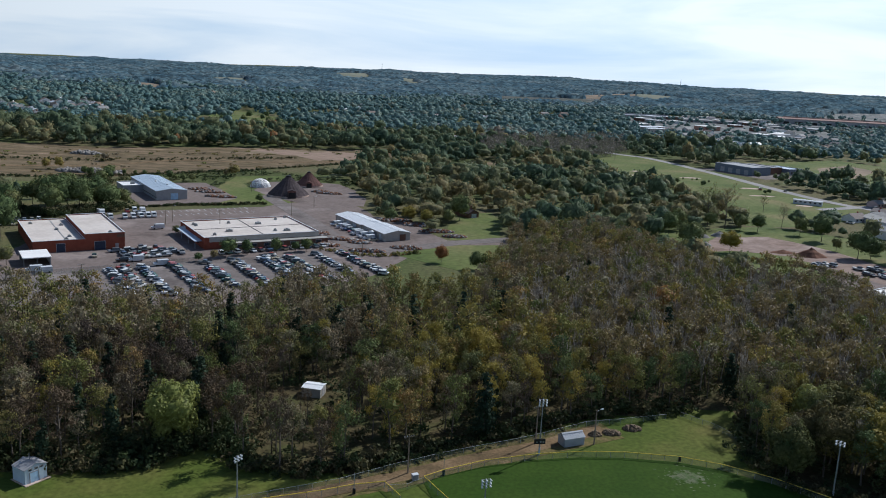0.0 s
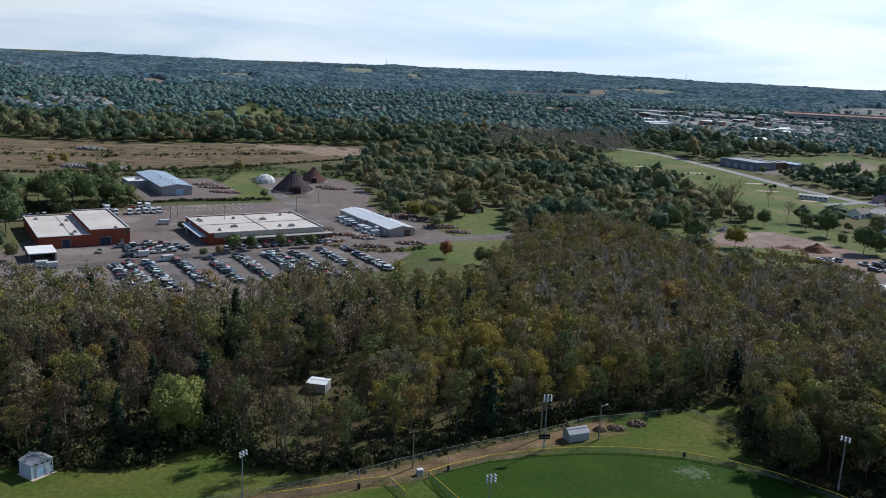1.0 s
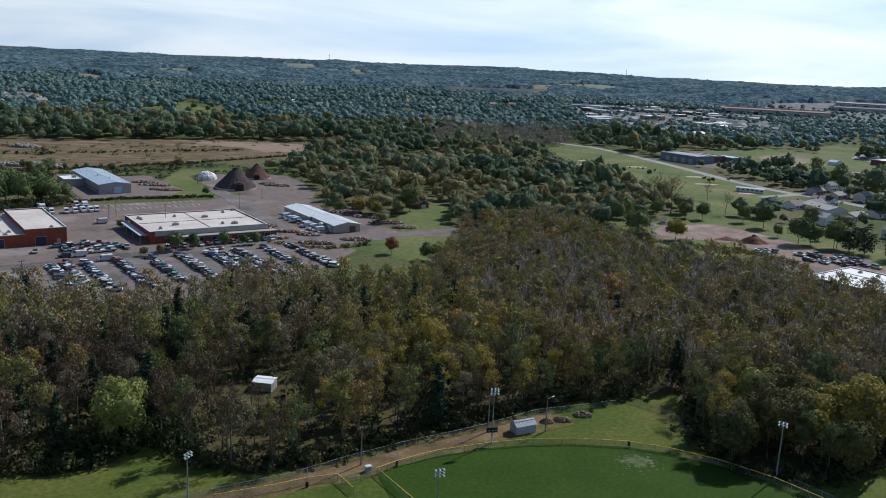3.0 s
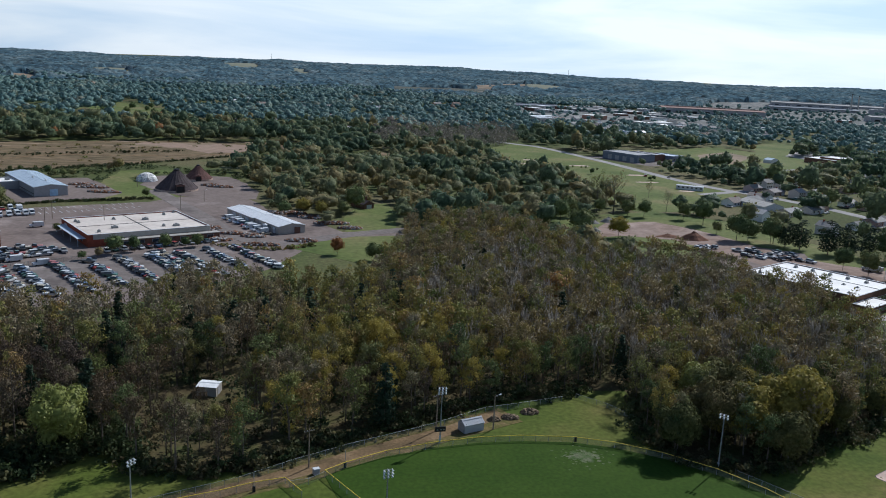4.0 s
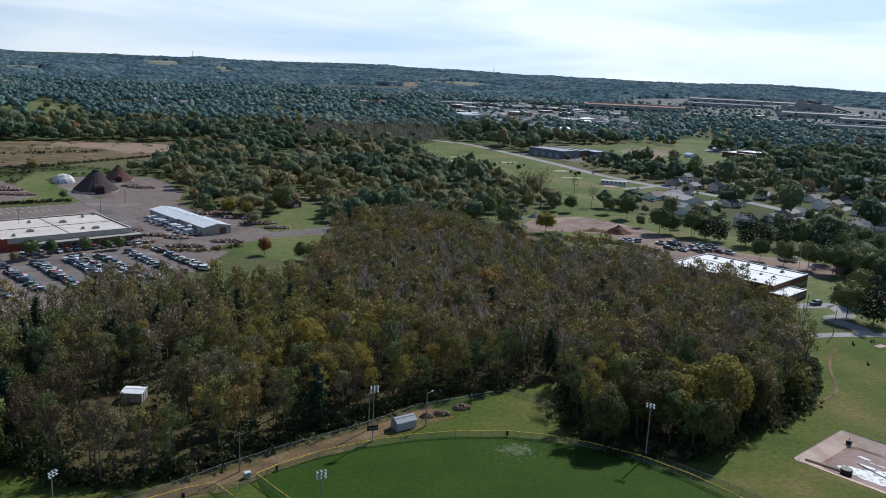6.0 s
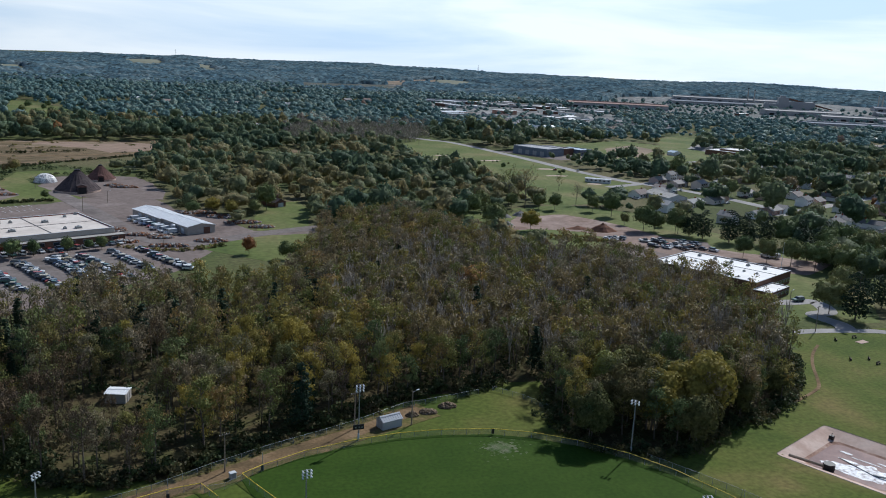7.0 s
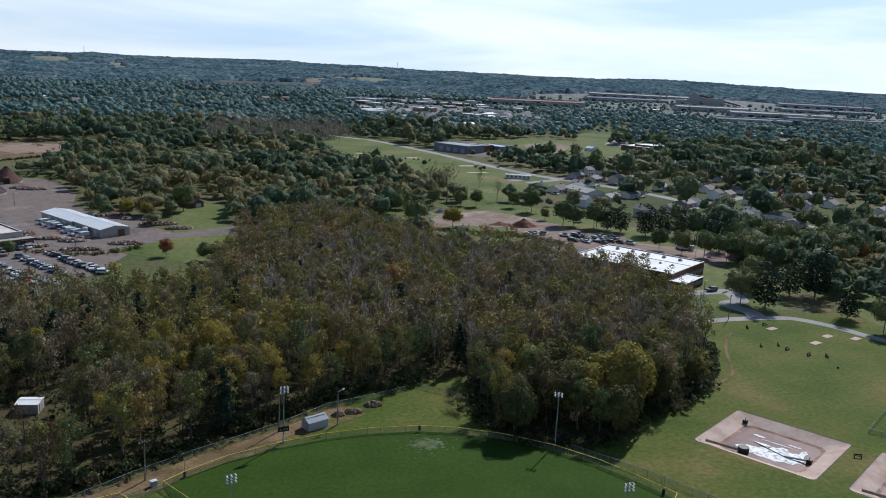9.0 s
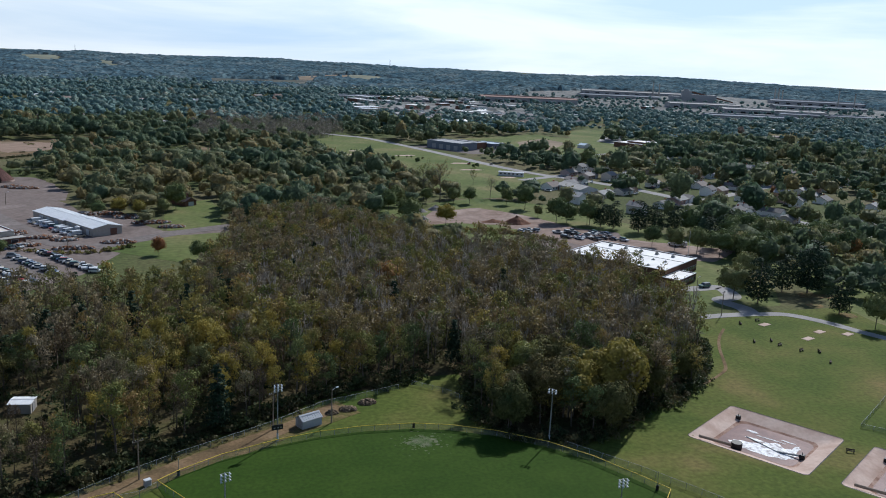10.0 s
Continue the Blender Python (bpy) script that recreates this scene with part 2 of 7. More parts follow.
concrete = material("stained_concrete", [(0.25, (0.34, 0.235, 0.185)), (0.55, (0.50, 0.385, 0.325)), (0.8, (0.56, 0.455, 0.395))], scale=0.18, rough=0.9, fine=0.08, fine_scale=1.2)
brick = material("red_brick", [(0.3, (0.20, 0.055, 0.035)), (0.7, (0.26, 0.080, 0.050))], scale=0.4, rough=0.9, fine=0.15, fine_scale=4)
brick_dark = material("dark_brick", [(0.3, (0.13, 0.075, 0.055)), (0.7, (0.17, 0.095, 0.07))], scale=0.4, rough=0.9, fine=0.15, fine_scale=4)
white_roof = material("white_membrane_roof", [(0.25, (0.66, 0.65, 0.62)), (0.6, (0.78, 0.77, 0.75)), (0.85, (0.84, 0.83, 0.82))], scale=0.12, rough=0.6, fine=0.05, fine_scale=0.8)
tan_roof = material("weathered_tan_roof", [(0.25, (0.465, 0.409, 0.361)), (0.5, (0.558, 0.503, 0.456)), (0.8, (0.623, 0.570, 0.520))], scale=0.10, rough=0.75, fine=0.08, fine_scale=0.7)
metal_white = plain("pale_metal_sheet", (0.52, 0.54, 0.56), rough=0.45, vary=0.06)
metal_blue = plain("blue_grey_metal_sheet", (0.42, 0.50, 0.58), rough=0.4, vary=0.06)
metal_grey = plain("grey_metal_wall", (0.30, 0.30, 0.31), rough=0.5, vary=0.08)
metal_slate = plain("slate_blue_metal_wall", (0.13, 0.155, 0.20), rough=0.5, vary=0.08)
metal_beige = plain("beige_metal_wall", (0.36, 0.34, 0.31), rough=0.5, vary=0.08)
steel = plain("galvanised_steel", (0.24, 0.255, 0.26), rough=0.55, metal=0.3, vary=0.08)
metal_bright = plain("white_metal_sheet", (0.68, 0.70, 0.72), rough=0.5, vary=0.06)
road_mat = material("pale_road", [(0.3, (0.25, 0.24, 0.235)), (0.7, (0.34, 0.325, 0.315))], scale=0.08, rough=0.95, fine=0.08, fine_scale=1)
dark = plain("dark_opening", (0.02, 0.02, 0.022), rough=0.5)
dark_blue = plain("dark_blue_door", (0.03, 0.04, 0.07), rough=0.5)
door_blue = plain("light_blue_door", (0.35, 0.50, 0.66), rough=0.5)
glass_dark = plain("window_glass", (0.03, 0.04, 0.05), rough=0.08, spec=0.6)
shingle = material("roof_shingles", [(0.0, (0.16, 0.155, 0.155)), (0.3, (0.24, 0.235, 0.23)), (0.6, (0.32, 0.315, 0.31)), (0.85, (0.20, 0.16, 0.14)), (1.0, (0.44, 0.44, 0.44))], source="object", rough=0.9, fine=0.2, fine_scale=2)
siding = material("house_siding", [(0.0, (0.68, 0.67, 0.65)), (0.5, (0.76, 0.76, 0.75)), (0.7, (0.52, 0.49, 0.45)), (0.88, (0.36, 0.20, 0.15)), (1.0, (0.52, 0.58, 0.64))], source="object", rough=0.8, fine=0.08, fine_scale=3)
cone_brown = material("brown_cone_shingle", [(0.3, (0.060, 0.048, 0.050)), (0.7, (0.095, 0.075, 0.076))], scale=0.5, rough=0.85, fine=0.2, fine_scale=2)
cone_red = material("red_cone_shingle", [(0.3, (0.110, 0.062, 0.054)), (0.7, (0.155, 0.085, 0.072))], scale=0.5, rough=0.85, fine=0.2, fine_scale=2)
yellow_paint = plain("yellow_fence_cap", (0.62, 0.46, 0.06), rough=0.6)
wood_pole = plain("weathered_pole", (0.22, 0.18, 0.14), rough=0.9, vary=0.2)
dark_wood = plain("dark_stained_wood", (0.06, 0.045, 0.035), rough=0.8, vary=0.2)
rubber = plain("tyre_rubber", (0.02, 0.02, 0.02), rough=0.85)
car_paint = material("car_paint", [(0.0, (0.55, 0.56, 0.57)), (0.18, (0.24, 0.25, 0.27)), (0.34, (0.03, 0.03, 0.035)), (0.52, (0.62, 0.62, 0.61)), (0.62, (0.06, 0.10, 0.18)), (0.69, (0.30, 0.04, 0.03)),
                                     (0.75, (0.06, 0.13, 0.11)), (0.83, (0.38, 0.34, 0.26)), (0.92, (0.11, 0.12, 0.13))], source="object", rough=0.28, fine=0.05, fine_scale=2, spec=0.5, constant=True)
rust = material("rusty_scrap", [(0.0, (0.12, 0.055, 0.03)), (0.35, (0.20, 0.10, 0.06)), (0.6, (0.10, 0.10, 0.105)), (0.8, (0.34, 0.33, 0.32)), (1.0, (0.05, 0.05, 0.055))], source="island", rough=0.8, fine=0.2, fine_scale=3)


def chain_link():
    m = bpy.data.materials.new("chain_link_mesh")
    m.use_nodes = True
    n, l = m.node_tree.nodes, m.node_tree.links
    b = n["Principled BSDF"]
    b.inputs["Base Color"].default_value, b.inputs["Roughness"].default_value = (0.16, 0.20, 0.17, 1), 0.6
    tr, mx = n.new("ShaderNodeBsdfTransparent"), n.new("ShaderNodeMixShader")
    mx.inputs["Fac"].default_value = 0.28
    l.new(tr.outputs["BSDF"], mx.inputs[1])
    l.new(b.outputs["BSDF"], mx.inputs[2])
    l.new(mx.outputs["Shader"], n["Material Output"].inputs["Surface"])
    return m


link_mesh = chain_link()


# ---- mesh helpers ----
GRID = radians(32.0)                     # the streets and sheds share one grid, turned by this
U, V = Vector((math.cos(GRID), math.sin(GRID), 0)), Vector((-math.sin(GRID), math.cos(GRID), 0))


def link(name, bm, mat, smooth=False):
    me = bpy.data.meshes.new(name)
    bm.normal_update()
    bm.to_mesh(me)
    bm.free()
    for m in (mat if isinstance(mat, (list, tuple)) else [mat]):
        me.materials.append(m)
    if smooth:
        me.polygons.foreach_set("use_smooth", [True] * len(me.polygons))
    return new(name, me)


def part(name, bm, mat, parent, label="", smooth=False):
    ob = link(name, bm, mat, smooth)
    ob.parent = parent
    if label:
        ob["label"] = label
    return ob


def box(bm, x0, x1, y0, y1, z0, z1, bevel=0.0):
    vs = [bm.verts.new((x, y, z)) for z in (z0, z1) for y in (y0, y1) for x in (x0, x1)]
    fs = [bm.faces.new([vs[i] for i in q]) for q in ((0, 2, 3, 1), (4, 5, 7, 6), (0, 1, 5, 4), (2, 6, 7, 3), (0, 4, 6, 2), (1, 3, 7, 5))]
    if bevel:
        bmesh.ops.bevel(bm, geom=list({e for f in fs for e in f.edges}), offset=bevel, segments=1, affect="EDGES")
    return vs


def tube(bm, a, b, ra, rb, sides=6, cap=True):
    a, b = Vector(a), Vector(b)
    q = (b - a).to_track_quat("Z", "Y")
    rings = []
    for p, r in ((a, ra), (b, rb)):
        rings.append([bm.verts.new(p + q @ Vector((r * math.cos(i * math.tau / sides), r * math.sin(i * math.tau / sides), 0))) for i in range(sides)])
    for i in range(sides):
        j = (i + 1) % sides
        bm.faces.new((rings[0][i], rings[0][j], rings[1][j], rings[1][i]))
    if cap:
        bm.faces.new(rings[1])
        bm.faces.new(rings[0][::-1])


def prism(bm, profile, y0, y1, axis="y"):
    """A closed profile in (across, up) drawn out from y0 to y1."""
    def put(p, y):
        return bm.verts.new((p[0], y, p[1]) if axis == "y" else (y, p[0], p[1]))
    a, b = [put(p, y0) for p in profile], [put(p, y1) for p in profile]
    n = len(profile)
    for i in range(n):
        bm.faces.new((a[i], a[(i + 1) % n], b[(i + 1) % n], b[i]))
    bm.faces.new(a[::-1])
    bm.faces.new(b)
    bmesh.ops.recalc_face_normals(bm, faces=bm.faces[:])


def bulk(name, verts, quads, mat, tint=None):
    """One mesh from arrays of corners and quads (or triangles); tint: a number for each corner."""
    me = bpy.data.meshes.new(name)
    k = quads.shape[1]
    me.vertices.add(len(verts))
    me.vertices.foreach_set("co", np.ascontiguousarray(verts, np.float32).ravel())
    me.loops.add(quads.size)
    me.loops.foreach_set("vertex_index", np.ascontiguousarray(quads, np.int32).ravel())
    me.polygons.add(len(quads))
    me.polygons.foreach_set("loop_start", np.arange(0, quads.size, k, dtype=np.int32))
    me.update(calc_edges=True)
    if tint is not None:
        at = me.attributes.new("tint", "FLOAT", "POINT")
        at.data.foreach_set("value", np.ascontiguousarray(tint, np.float32))
    for m in (mat if isinstance(mat, (list, tuple)) else [mat]):
        me.materials.append(m)
    return me


def inside(px, py, poly):
    px, py = np.asarray(px, float), np.asarray(py, float)
    hit = np.zeros(px.shape, bool)
    for (x0, y0), (x1, y1) in zip(poly, poly[1:] + poly[:1]):
        c = ((y0 > py) != (y1 > py)) & (px < (x1 - x0) * (py - y0) / (y1 - y0 + 1e-12) + x0)
        hit ^= c
    return hit


def quarter(o, u0, u1, v0, v1):
    """The corners of a rectangle on the street grid, from its origin o."""
    return [(o[0] + U.x * u + V.x * v, o[1] + U.y * u + V.y * v) for u, v in ((u0, v0), (u1, v0), (u1, v1), (u0, v1))]


# ---- ground ----
RISES = [((565, 2740), 150), (( -690, 1930), 110), ((-380, 3330), 190), ((-155, 3180), 150), ((625, 2680), 140), ((-615, 2410), 120), ((420, 2600), 120), ((-1075, 2095), 130),
         ((230, 2300), 230), ((1750, 3300), 300), ((2300, 3500), 320), ((900, 3650), 260)]      # knolls raised so the far clearings show from the camera, and their reach


def hills(x, y):
    d = np.hypot(x, y)
    s = np.clip((d - 1300) / 3100, 0, 1)
    n = np.sin(x / 410 + 1.3) * np.sin(y / 530 + 0.4) + 0.6 * np.sin(x / 190 + y / 260) + 0.5 * np.sin(x / 730 - y / 610 + 2.0)
    ridge = np.sin(y / 175 + 1.6 * np.sin(x / 620) + 0.4) + 0.6 * np.sin(y / 98 + 2.1 * np.sin(x / 390 + 1.0)) * np.sin(x / 270 + 0.5)
    z = s * s * (3 - 2 * s) * 32 + n * 5.0 * np.clip((d - 1200) / 1200, 0, 1) + ridge * 6.5 * np.clip((d - 2300) / 1300, 0, 1)
    for (cx, cy), reach in RISES:
        z = z + 7.0 * np.exp(-((x - cx) ** 2 + (y - cy) ** 2) / reach ** 2)
    return z


BASINS = [((109.2, 148.9), 24.6, 26.0), ((126.6, 122.0), 24.6, 26.0)]      # near-left corner, and sizes along the grid


def basin_axes():
    a = Vector((math.cos(radians(31.0)), math.sin(radians(31.0)), 0))
    return a, Vector((a.y, -a.x, 0))


def ground_sheet():
    near_x = np.arange(-240, 281, 3.0)
    far = np.array([300, 340, 400, 480, 580, 700, 850, 1030, 1250, 1500, 1780, 2080, 2400, 2720, 3040, 3360, 3700, 4050, 4400, 4750, 5100])
    xs = np.concatenate([-far[::-1] + 10, near_x, far])
    ys = np.concatenate([-far[::-1], np.arange(-240, 90, 30.0), np.arange(90, 440, 3.0), np.arange(460, 1200, 60.0), np.arange(1200, 5001, 90.0)])
    gx, gy = np.meshgrid(xs, ys)
    gz = hills(gx, gy)
    a, b = basin_axes()
    for o, la, lb in BASINS:
        p = (gx - o[0]) * a.x + (gy - o[1]) * a.y
        q = (gx - o[0]) * b.x + (gy - o[1]) * b.y
        gz = np.where((p > 0) & (p < la) & (q > 0) & (q < lb), -0.25 - 0.36 * np.minimum.reduce([p, la - p, q, lb - q]), gz)
    w = len(xs)
    i = (np.arange(len(ys) - 1)[:, None] * w + np.arange(w - 1)[None, :]).ravel()
    me = bulk("ground", np.stack([gx, gy, gz], -1).reshape(-1, 3), np.stack([i, i + 1, i + w + 1, i + w], 1), [ground_mat, litter, grass])
    me.polygons.foreach_set("use_smooth", [True] * len(me.polygons))
    cx, cy = (gx[:-1, :-1] + gx[1:, 1:]).ravel() / 2, (gy[:-1, :-1] + gy[1:, 1:]).ravel() / 2
    kind = np.where(inside(cx, cy, WOOD), 1, np.where(inside(cx, cy, MEADOW), 2, 0))
    me.polygons.foreach_set("material_index", kind.astype(np.int32))
    tagged(new("ground", me), "gently rolling ground of leaf litter and rough grass", "ground", kind="structure")



def patch(name, outline, z, mat, label, category, wobble=0.0, step=4.0, thick=0.25):
    """A sheet of ground cover with its own edge, laid z above the ground."""
    pts = []
    for i, (x0, y0) in enumerate(outline):
        x1, y1 = outline[(i + 1) % len(outline)]
        n = max(1, int(math.hypot(x1 - x0, y1 - y0) / step)) if wobble else 1
        for k in range(n):
            x, y = x0 + (x1 - x0) * k / n, y0 + (y1 - y0) * k / n
            if wobble:
                x += wobble * noise.noise((x * 0.09, y * 0.09, 1.0)) + wobble * 0.5 * noise.noise((x * 0.3, y * 0.3, 5.0))
                y += wobble * noise.noise((x * 0.09, y * 0.09, 9.0)) + wobble * 0.5 * noise.noise((x * 0.3, y * 0.3, 3.0))
            pts.append((x, y))
    bm = bmesh.new()
    top = [bm.verts.new((x, y, z)) for x, y in pts]
    low = [bm.verts.new((x, y, z - thick)) for x, y in pts]
    for i in range(len(pts)):
        j = (i + 1) % len(pts)
        bm.faces.new((low[i], low[j], top[j], top[i]))
    es = [bm.edges.get((top[i], top[(i + 1) % len(top)])) for i in range(len(top))]
    bmesh.ops.triangle_fill(bm, edges=es, use_beauty=True)
    for f in bm.faces:
        if all(v.co.z > z - 0.01 for v in f.verts) and f.normal.z < 0:
            f.normal_flip()
    bmesh.ops.recalc_face_normals(bm, faces=bm.faces[:])
    return tagged(link(name, bm, mat), label, category, kind="structure")


def worn_turf():
    """Thin pale scuffs in the outfield, closer together towards the middle."""
    rnd = np.random.default_rng(19)
    bm = bmesh.new()
    for k in range(230):
        r, a = abs(rnd.normal(0, 0.52)), rnd.uniform(0, math.tau)
        cx, cy, w = 51.5 + math.cos(a) * r * 6.0, 158.8 + math.sin(a) * r * 4.6, rnd.uniform(0.2, 0.95) * max(0.35, 1.1 - r)
        ring = [bm.verts.new((cx + math.cos(i * 0.785) * w * rnd.uniform(0.6, 1.5), cy + math.sin(i * 0.785) * w * rnd.uniform(0.5, 1.0), 0.066 + 0.00015 * k)) for i in range(8)]
        bm.faces.new(ring)
    tagged(link("worn_turf", bm, worn), "pale scuffed patch worn into the outfield turf", "worn turf", kind="structure")


def strip(name, line, width, z, mat, label, category="road", thick=0.25):
    """A road or path of one width along a line."""
    pts = [Vector((x, y, 0)) for x, y in line]
    fine = []
    for i in range(len(pts) - 1):
        p0, p1, p2, p3 = pts[max(i - 1, 0)], pts[i], pts[i + 1], pts[min(i + 2, len(pts) - 1)]
        for k in range(6):
            t = k / 6
            fine.append(0.5 * ((2 * p1) + (p2 - p0) * t + (2 * p0 - 5 * p1 + 4 * p2 - p3) * t * t + (3 * p1 - p0 - 3 * p2 + p3) * t ** 3))
    fine.append(pts[-1])
    bm = bmesh.new()
    rows = []
    for i, p in enumerate(fine):
        d = (fine[min(i + 1, len(fine) - 1)] - fine[max(i - 1, 0)]).normalized()
        s = Vector((-d.y, d.x, 0)) * (width / 2 * (1 + 0.08 * noise.noise(p * 0.1)))
        rows.append([bm.verts.new(p + s * k + Vector((0, 0, h))) for k, h in ((1, z - thick), (1, z), (-1, z), (-1, z - thick))])
    for a, b in zip(rows, rows[1:]):
        for k in range(3):
            bm.faces.new((a[k], b[k], b[k + 1], a[k + 1]))
    bmesh.ops.recalc_face_normals(bm, faces=bm.faces[:])
    return tagged(link(name, bm, mat), label, category, kind="structure")


# -- outlines of the open places, in plan
WOOD = [(-190, 150), (-80, 148), (-60, 149), (-52, 156), (-43, 164), (-36, 153), (-25, 151), (-14, 155), (-3, 162.5), (9, 169.5), (22, 178), (38, 188), (50, 190.5), (62, 194),
        (70, 197), (73, 186), (67, 172), (70, 158), (80, 152), (90, 152), (101, 161), (117, 168), (128, 175), (140, 189), (158, 217), (158, 245), (166, 262), (156, 284),
        (146, 304), (130, 318), (104, 312), (96, 345), (88, 384), (70, 396), (45, 392), (24, 356), (26, 332), (14, 305), (11, 284), (-4, 273), (-22, 274), (-49, 267), (-62, 246), (-82, 242), (-107, 246), (-190, 246)]
FIELD_ARC = [(-1.5, 151.0), (2.5, 154.3), (10.5, 159.2), (21.5, 163.3), (31, 165.5), (40, 166.2), (50.9, 165.4), (59.1, 162.7), (67.7, 157.8), (76.3, 150.4), (82.5, 142.2), (88.0, 131.5), (90.4, 126.2)]
FIELD = FIELD_ARC + [(50, 85), (15, 95)]
MEADOW = [(-190, 90), (-190, 146), (-80, 152), (-52, 158), (-40, 172), (-30, 160), (0, 172), (40, 197), (66, 205), (80, 190), (74, 170), (90, 160), (120, 178), (150, 200), (168, 232), (240, 232), (300, 190), (300, 60), (150, 40), (0, 60)]
FRONT_LOT = quarter((-108.3, 263.5), -60, 92, 0, 42)
YARD = [(-170, 292), (-150, 268), (-108, 258), (-66, 262), (-26, 312), (-12, 352), (30, 385), (30, 392), (2, 386), (-8, 402), (-14, 428), (-36, 440), (-52, 478), (-84, 472), (-98, 452), (-156, 420), (-168, 380)]
C_LOT = [(-194, 500), (-157, 436), (-122, 460), (-118, 478), (-150, 530), (-178, 520)]
BROWN = [(-460, 620), (-370, 705), (-282, 700), (-193, 748), (-53, 790), (-30, 760), (-78, 676), (-104, 645), (-140, 600), (-170, 576), (-212, 541), (-254, 523), (-300, 512), (-420, 520)]
DOME_GRASS = [(-138, 505), (-120, 454), (-100, 464), (-70, 433), (-66, 440), (-97, 490), (-114, 506), (-128, 536), (-116, 556), (-100, 566), (-112, 580), (-140, 566)]
CONE_APRON = [(-116, 510), (-98, 484), (-72, 466), (-44, 470), (-48, 498), (-56, 524), (-68, 552), (-98, 560), (-120, 542)]
LEFT_GREEN = [(-320, 440), (-236, 440), (-222, 456), (-240, 500), (-320, 497)]
D_GRASS = [(-22, 352), (12, 322), (28, 345), (30, 382), (4, 376)]
D_GRASS_2 = [(3, 386), (26, 396), (30, 440), (26, 470), (10, 460), (2, 420)]
PARK = [(126, 650), (136, 800), (176, 870), (205, 845), (226, 735), (248, 622), (263, 573), (272, 556), (252, 520), (228, 492), (205, 470), (168, 470), (160, 590)]
SITE = [(112, 384), (138, 428), (168, 436), (184, 416), (204, 360), (214, 345), (250, 320), (224, 300), (184, 326), (172, 362), (160, 388), (136, 396)]
SITE_GRASS = [(100, 384), (112, 440), (180, 470), (215, 440), (232, 380), (250, 330), (214, 305), (176, 330), (140, 330), (128, 355)]
LOT_F = [(158, 343), (163, 366), (172, 376), (192, 380), (214, 364), (208, 346), (196, 344), (182, 325), (168, 326)]
F_LAWN = [(152, 258), (184, 238), (206, 236), (240, 288), (236, 326), (208, 345), (196, 343), (182, 324), (166, 325), (150, 318)]
E_LOT = quarter((264, 722), -10, 84, -14, 60)
SCHOOL_LAWN = quarter((400, 690), -60, 140, -10, 190)
GOLF = [(-322, 1140), (-330, 1290), (-284, 1240), (-222, 1160), (-190, 1010), (-206, 950), (-268, 985)]
GOLF_STRIP = [(-362, 1050), (-352, 1200), (-322, 1130), (-330, 1000)]
SCHOOL_INFIELD = [(355, 824), (405, 869), (411, 821), (359, 750), (324, 736)]
SCHOOL_LOT = [(462, 850), (500, 905), (516, 895), (500, 850), (470, 815)]
SCHOOL_DRIVE = [(304, 700), (330, 680), (400, 720), (455, 740), (500, 742), (540, 790)]
RIGHT_BLOCK = [(226, 208), (300, 190), (420, 260), (400, 330), (270, 330), (236, 280)]
YARD_BACK = [(-176, 425), (-204, 500), (-206, 545), (-160, 585), (-120, 596), (-92, 572), (-66, 558), (-52, 520), (-40, 486), (-36, 440), (-98, 452), (-156, 415)]
F_ZONE = [(156, 238), (128, 314), (124, 350), (215, 348), (238, 300), (236, 236), (168, 226)]
HOOD = [(270, 340), (330, 332), (420, 365), (490, 470), (440, 560), (345, 606), (285, 565), (298, 500), (280, 440)]
SHED_SIDE = [(-215, 335), (-158, 335), (-158, 440), (-215, 440)]
TOWN = [(262, 1180), (330, 1700), (620, 1700), (640, 1450), (520, 1180)]
WORKS = [(600, 1490), (640, 1720), (960, 2150), (1400, 2250), (1680, 1850), (1560, 1450), (1200, 1260), (900, 1230), (860, 1400)]
QUARRY = [(88, 2026), (375, 2122), (450, 2515), (107, 2436)]
FAR_FIELDS = [[(464, 2592), (544, 2568), (613, 2895), (519, 2905)],
              [(-671, 1792), (-608, 1840), (-693, 2078), (-767, 2022)],
              [(-414, 3137), (-304, 3156), (-339, 3507), (-464, 3509)],
              [(-184, 3033), (-116, 3030), (-127, 3317), (-202, 3321)],
              [(548, 2568), (650, 2538), (714, 2790), (601, 2812)],
              [(-621, 2286), (-550, 2301), (-606, 2532), (-684, 2516)],
              [(372, 2494), (434, 2468), (473, 2694), (407, 2721)],
              [(-1026, 1978), (-1008, 1994), (-1121, 2216), (-1140, 2197)]]
LEFT_HOUSES = [(-604, 1173), (-512, 1282), (-419, 1047), (-502, 973)]
WAREHOUSE_FRONT = [(225, 560), (270, 560), (330, 650), (330, 740), (225, 740)]
HOUSE_STANDS = [[(-604, 1000), (-600, 1215), (-557, 1405), (-417, 1050), (-502, 973)], [(-228, 1482), (215, 1618), (171, 1276), (-180, 1166)], [(248, 1010), (340, 1256), (710, 1326), (560, 1040), (378, 1010)]]
BARE_WOOD = [(30, 800), (170, 820), (215, 1060), (40, 1050)]
GAP = [(-30, 250), (40, 250), (60, 330), (30, 400), (-20, 400), (-40, 330)]
SCRUB_CLEARING = [(-3, 690), (28, 742), (67, 712), (60, 650), (30, 650), (4, 655)]
SPORT_LAWN = [(436, 849), (470, 960), (540, 1020), (556, 966), (470, 850)]
RUBBLE_TRACKS = ([(-300, 560), (-240, 590), (-200, 640), (-150, 650), (-80, 690), (-50, 770)],)
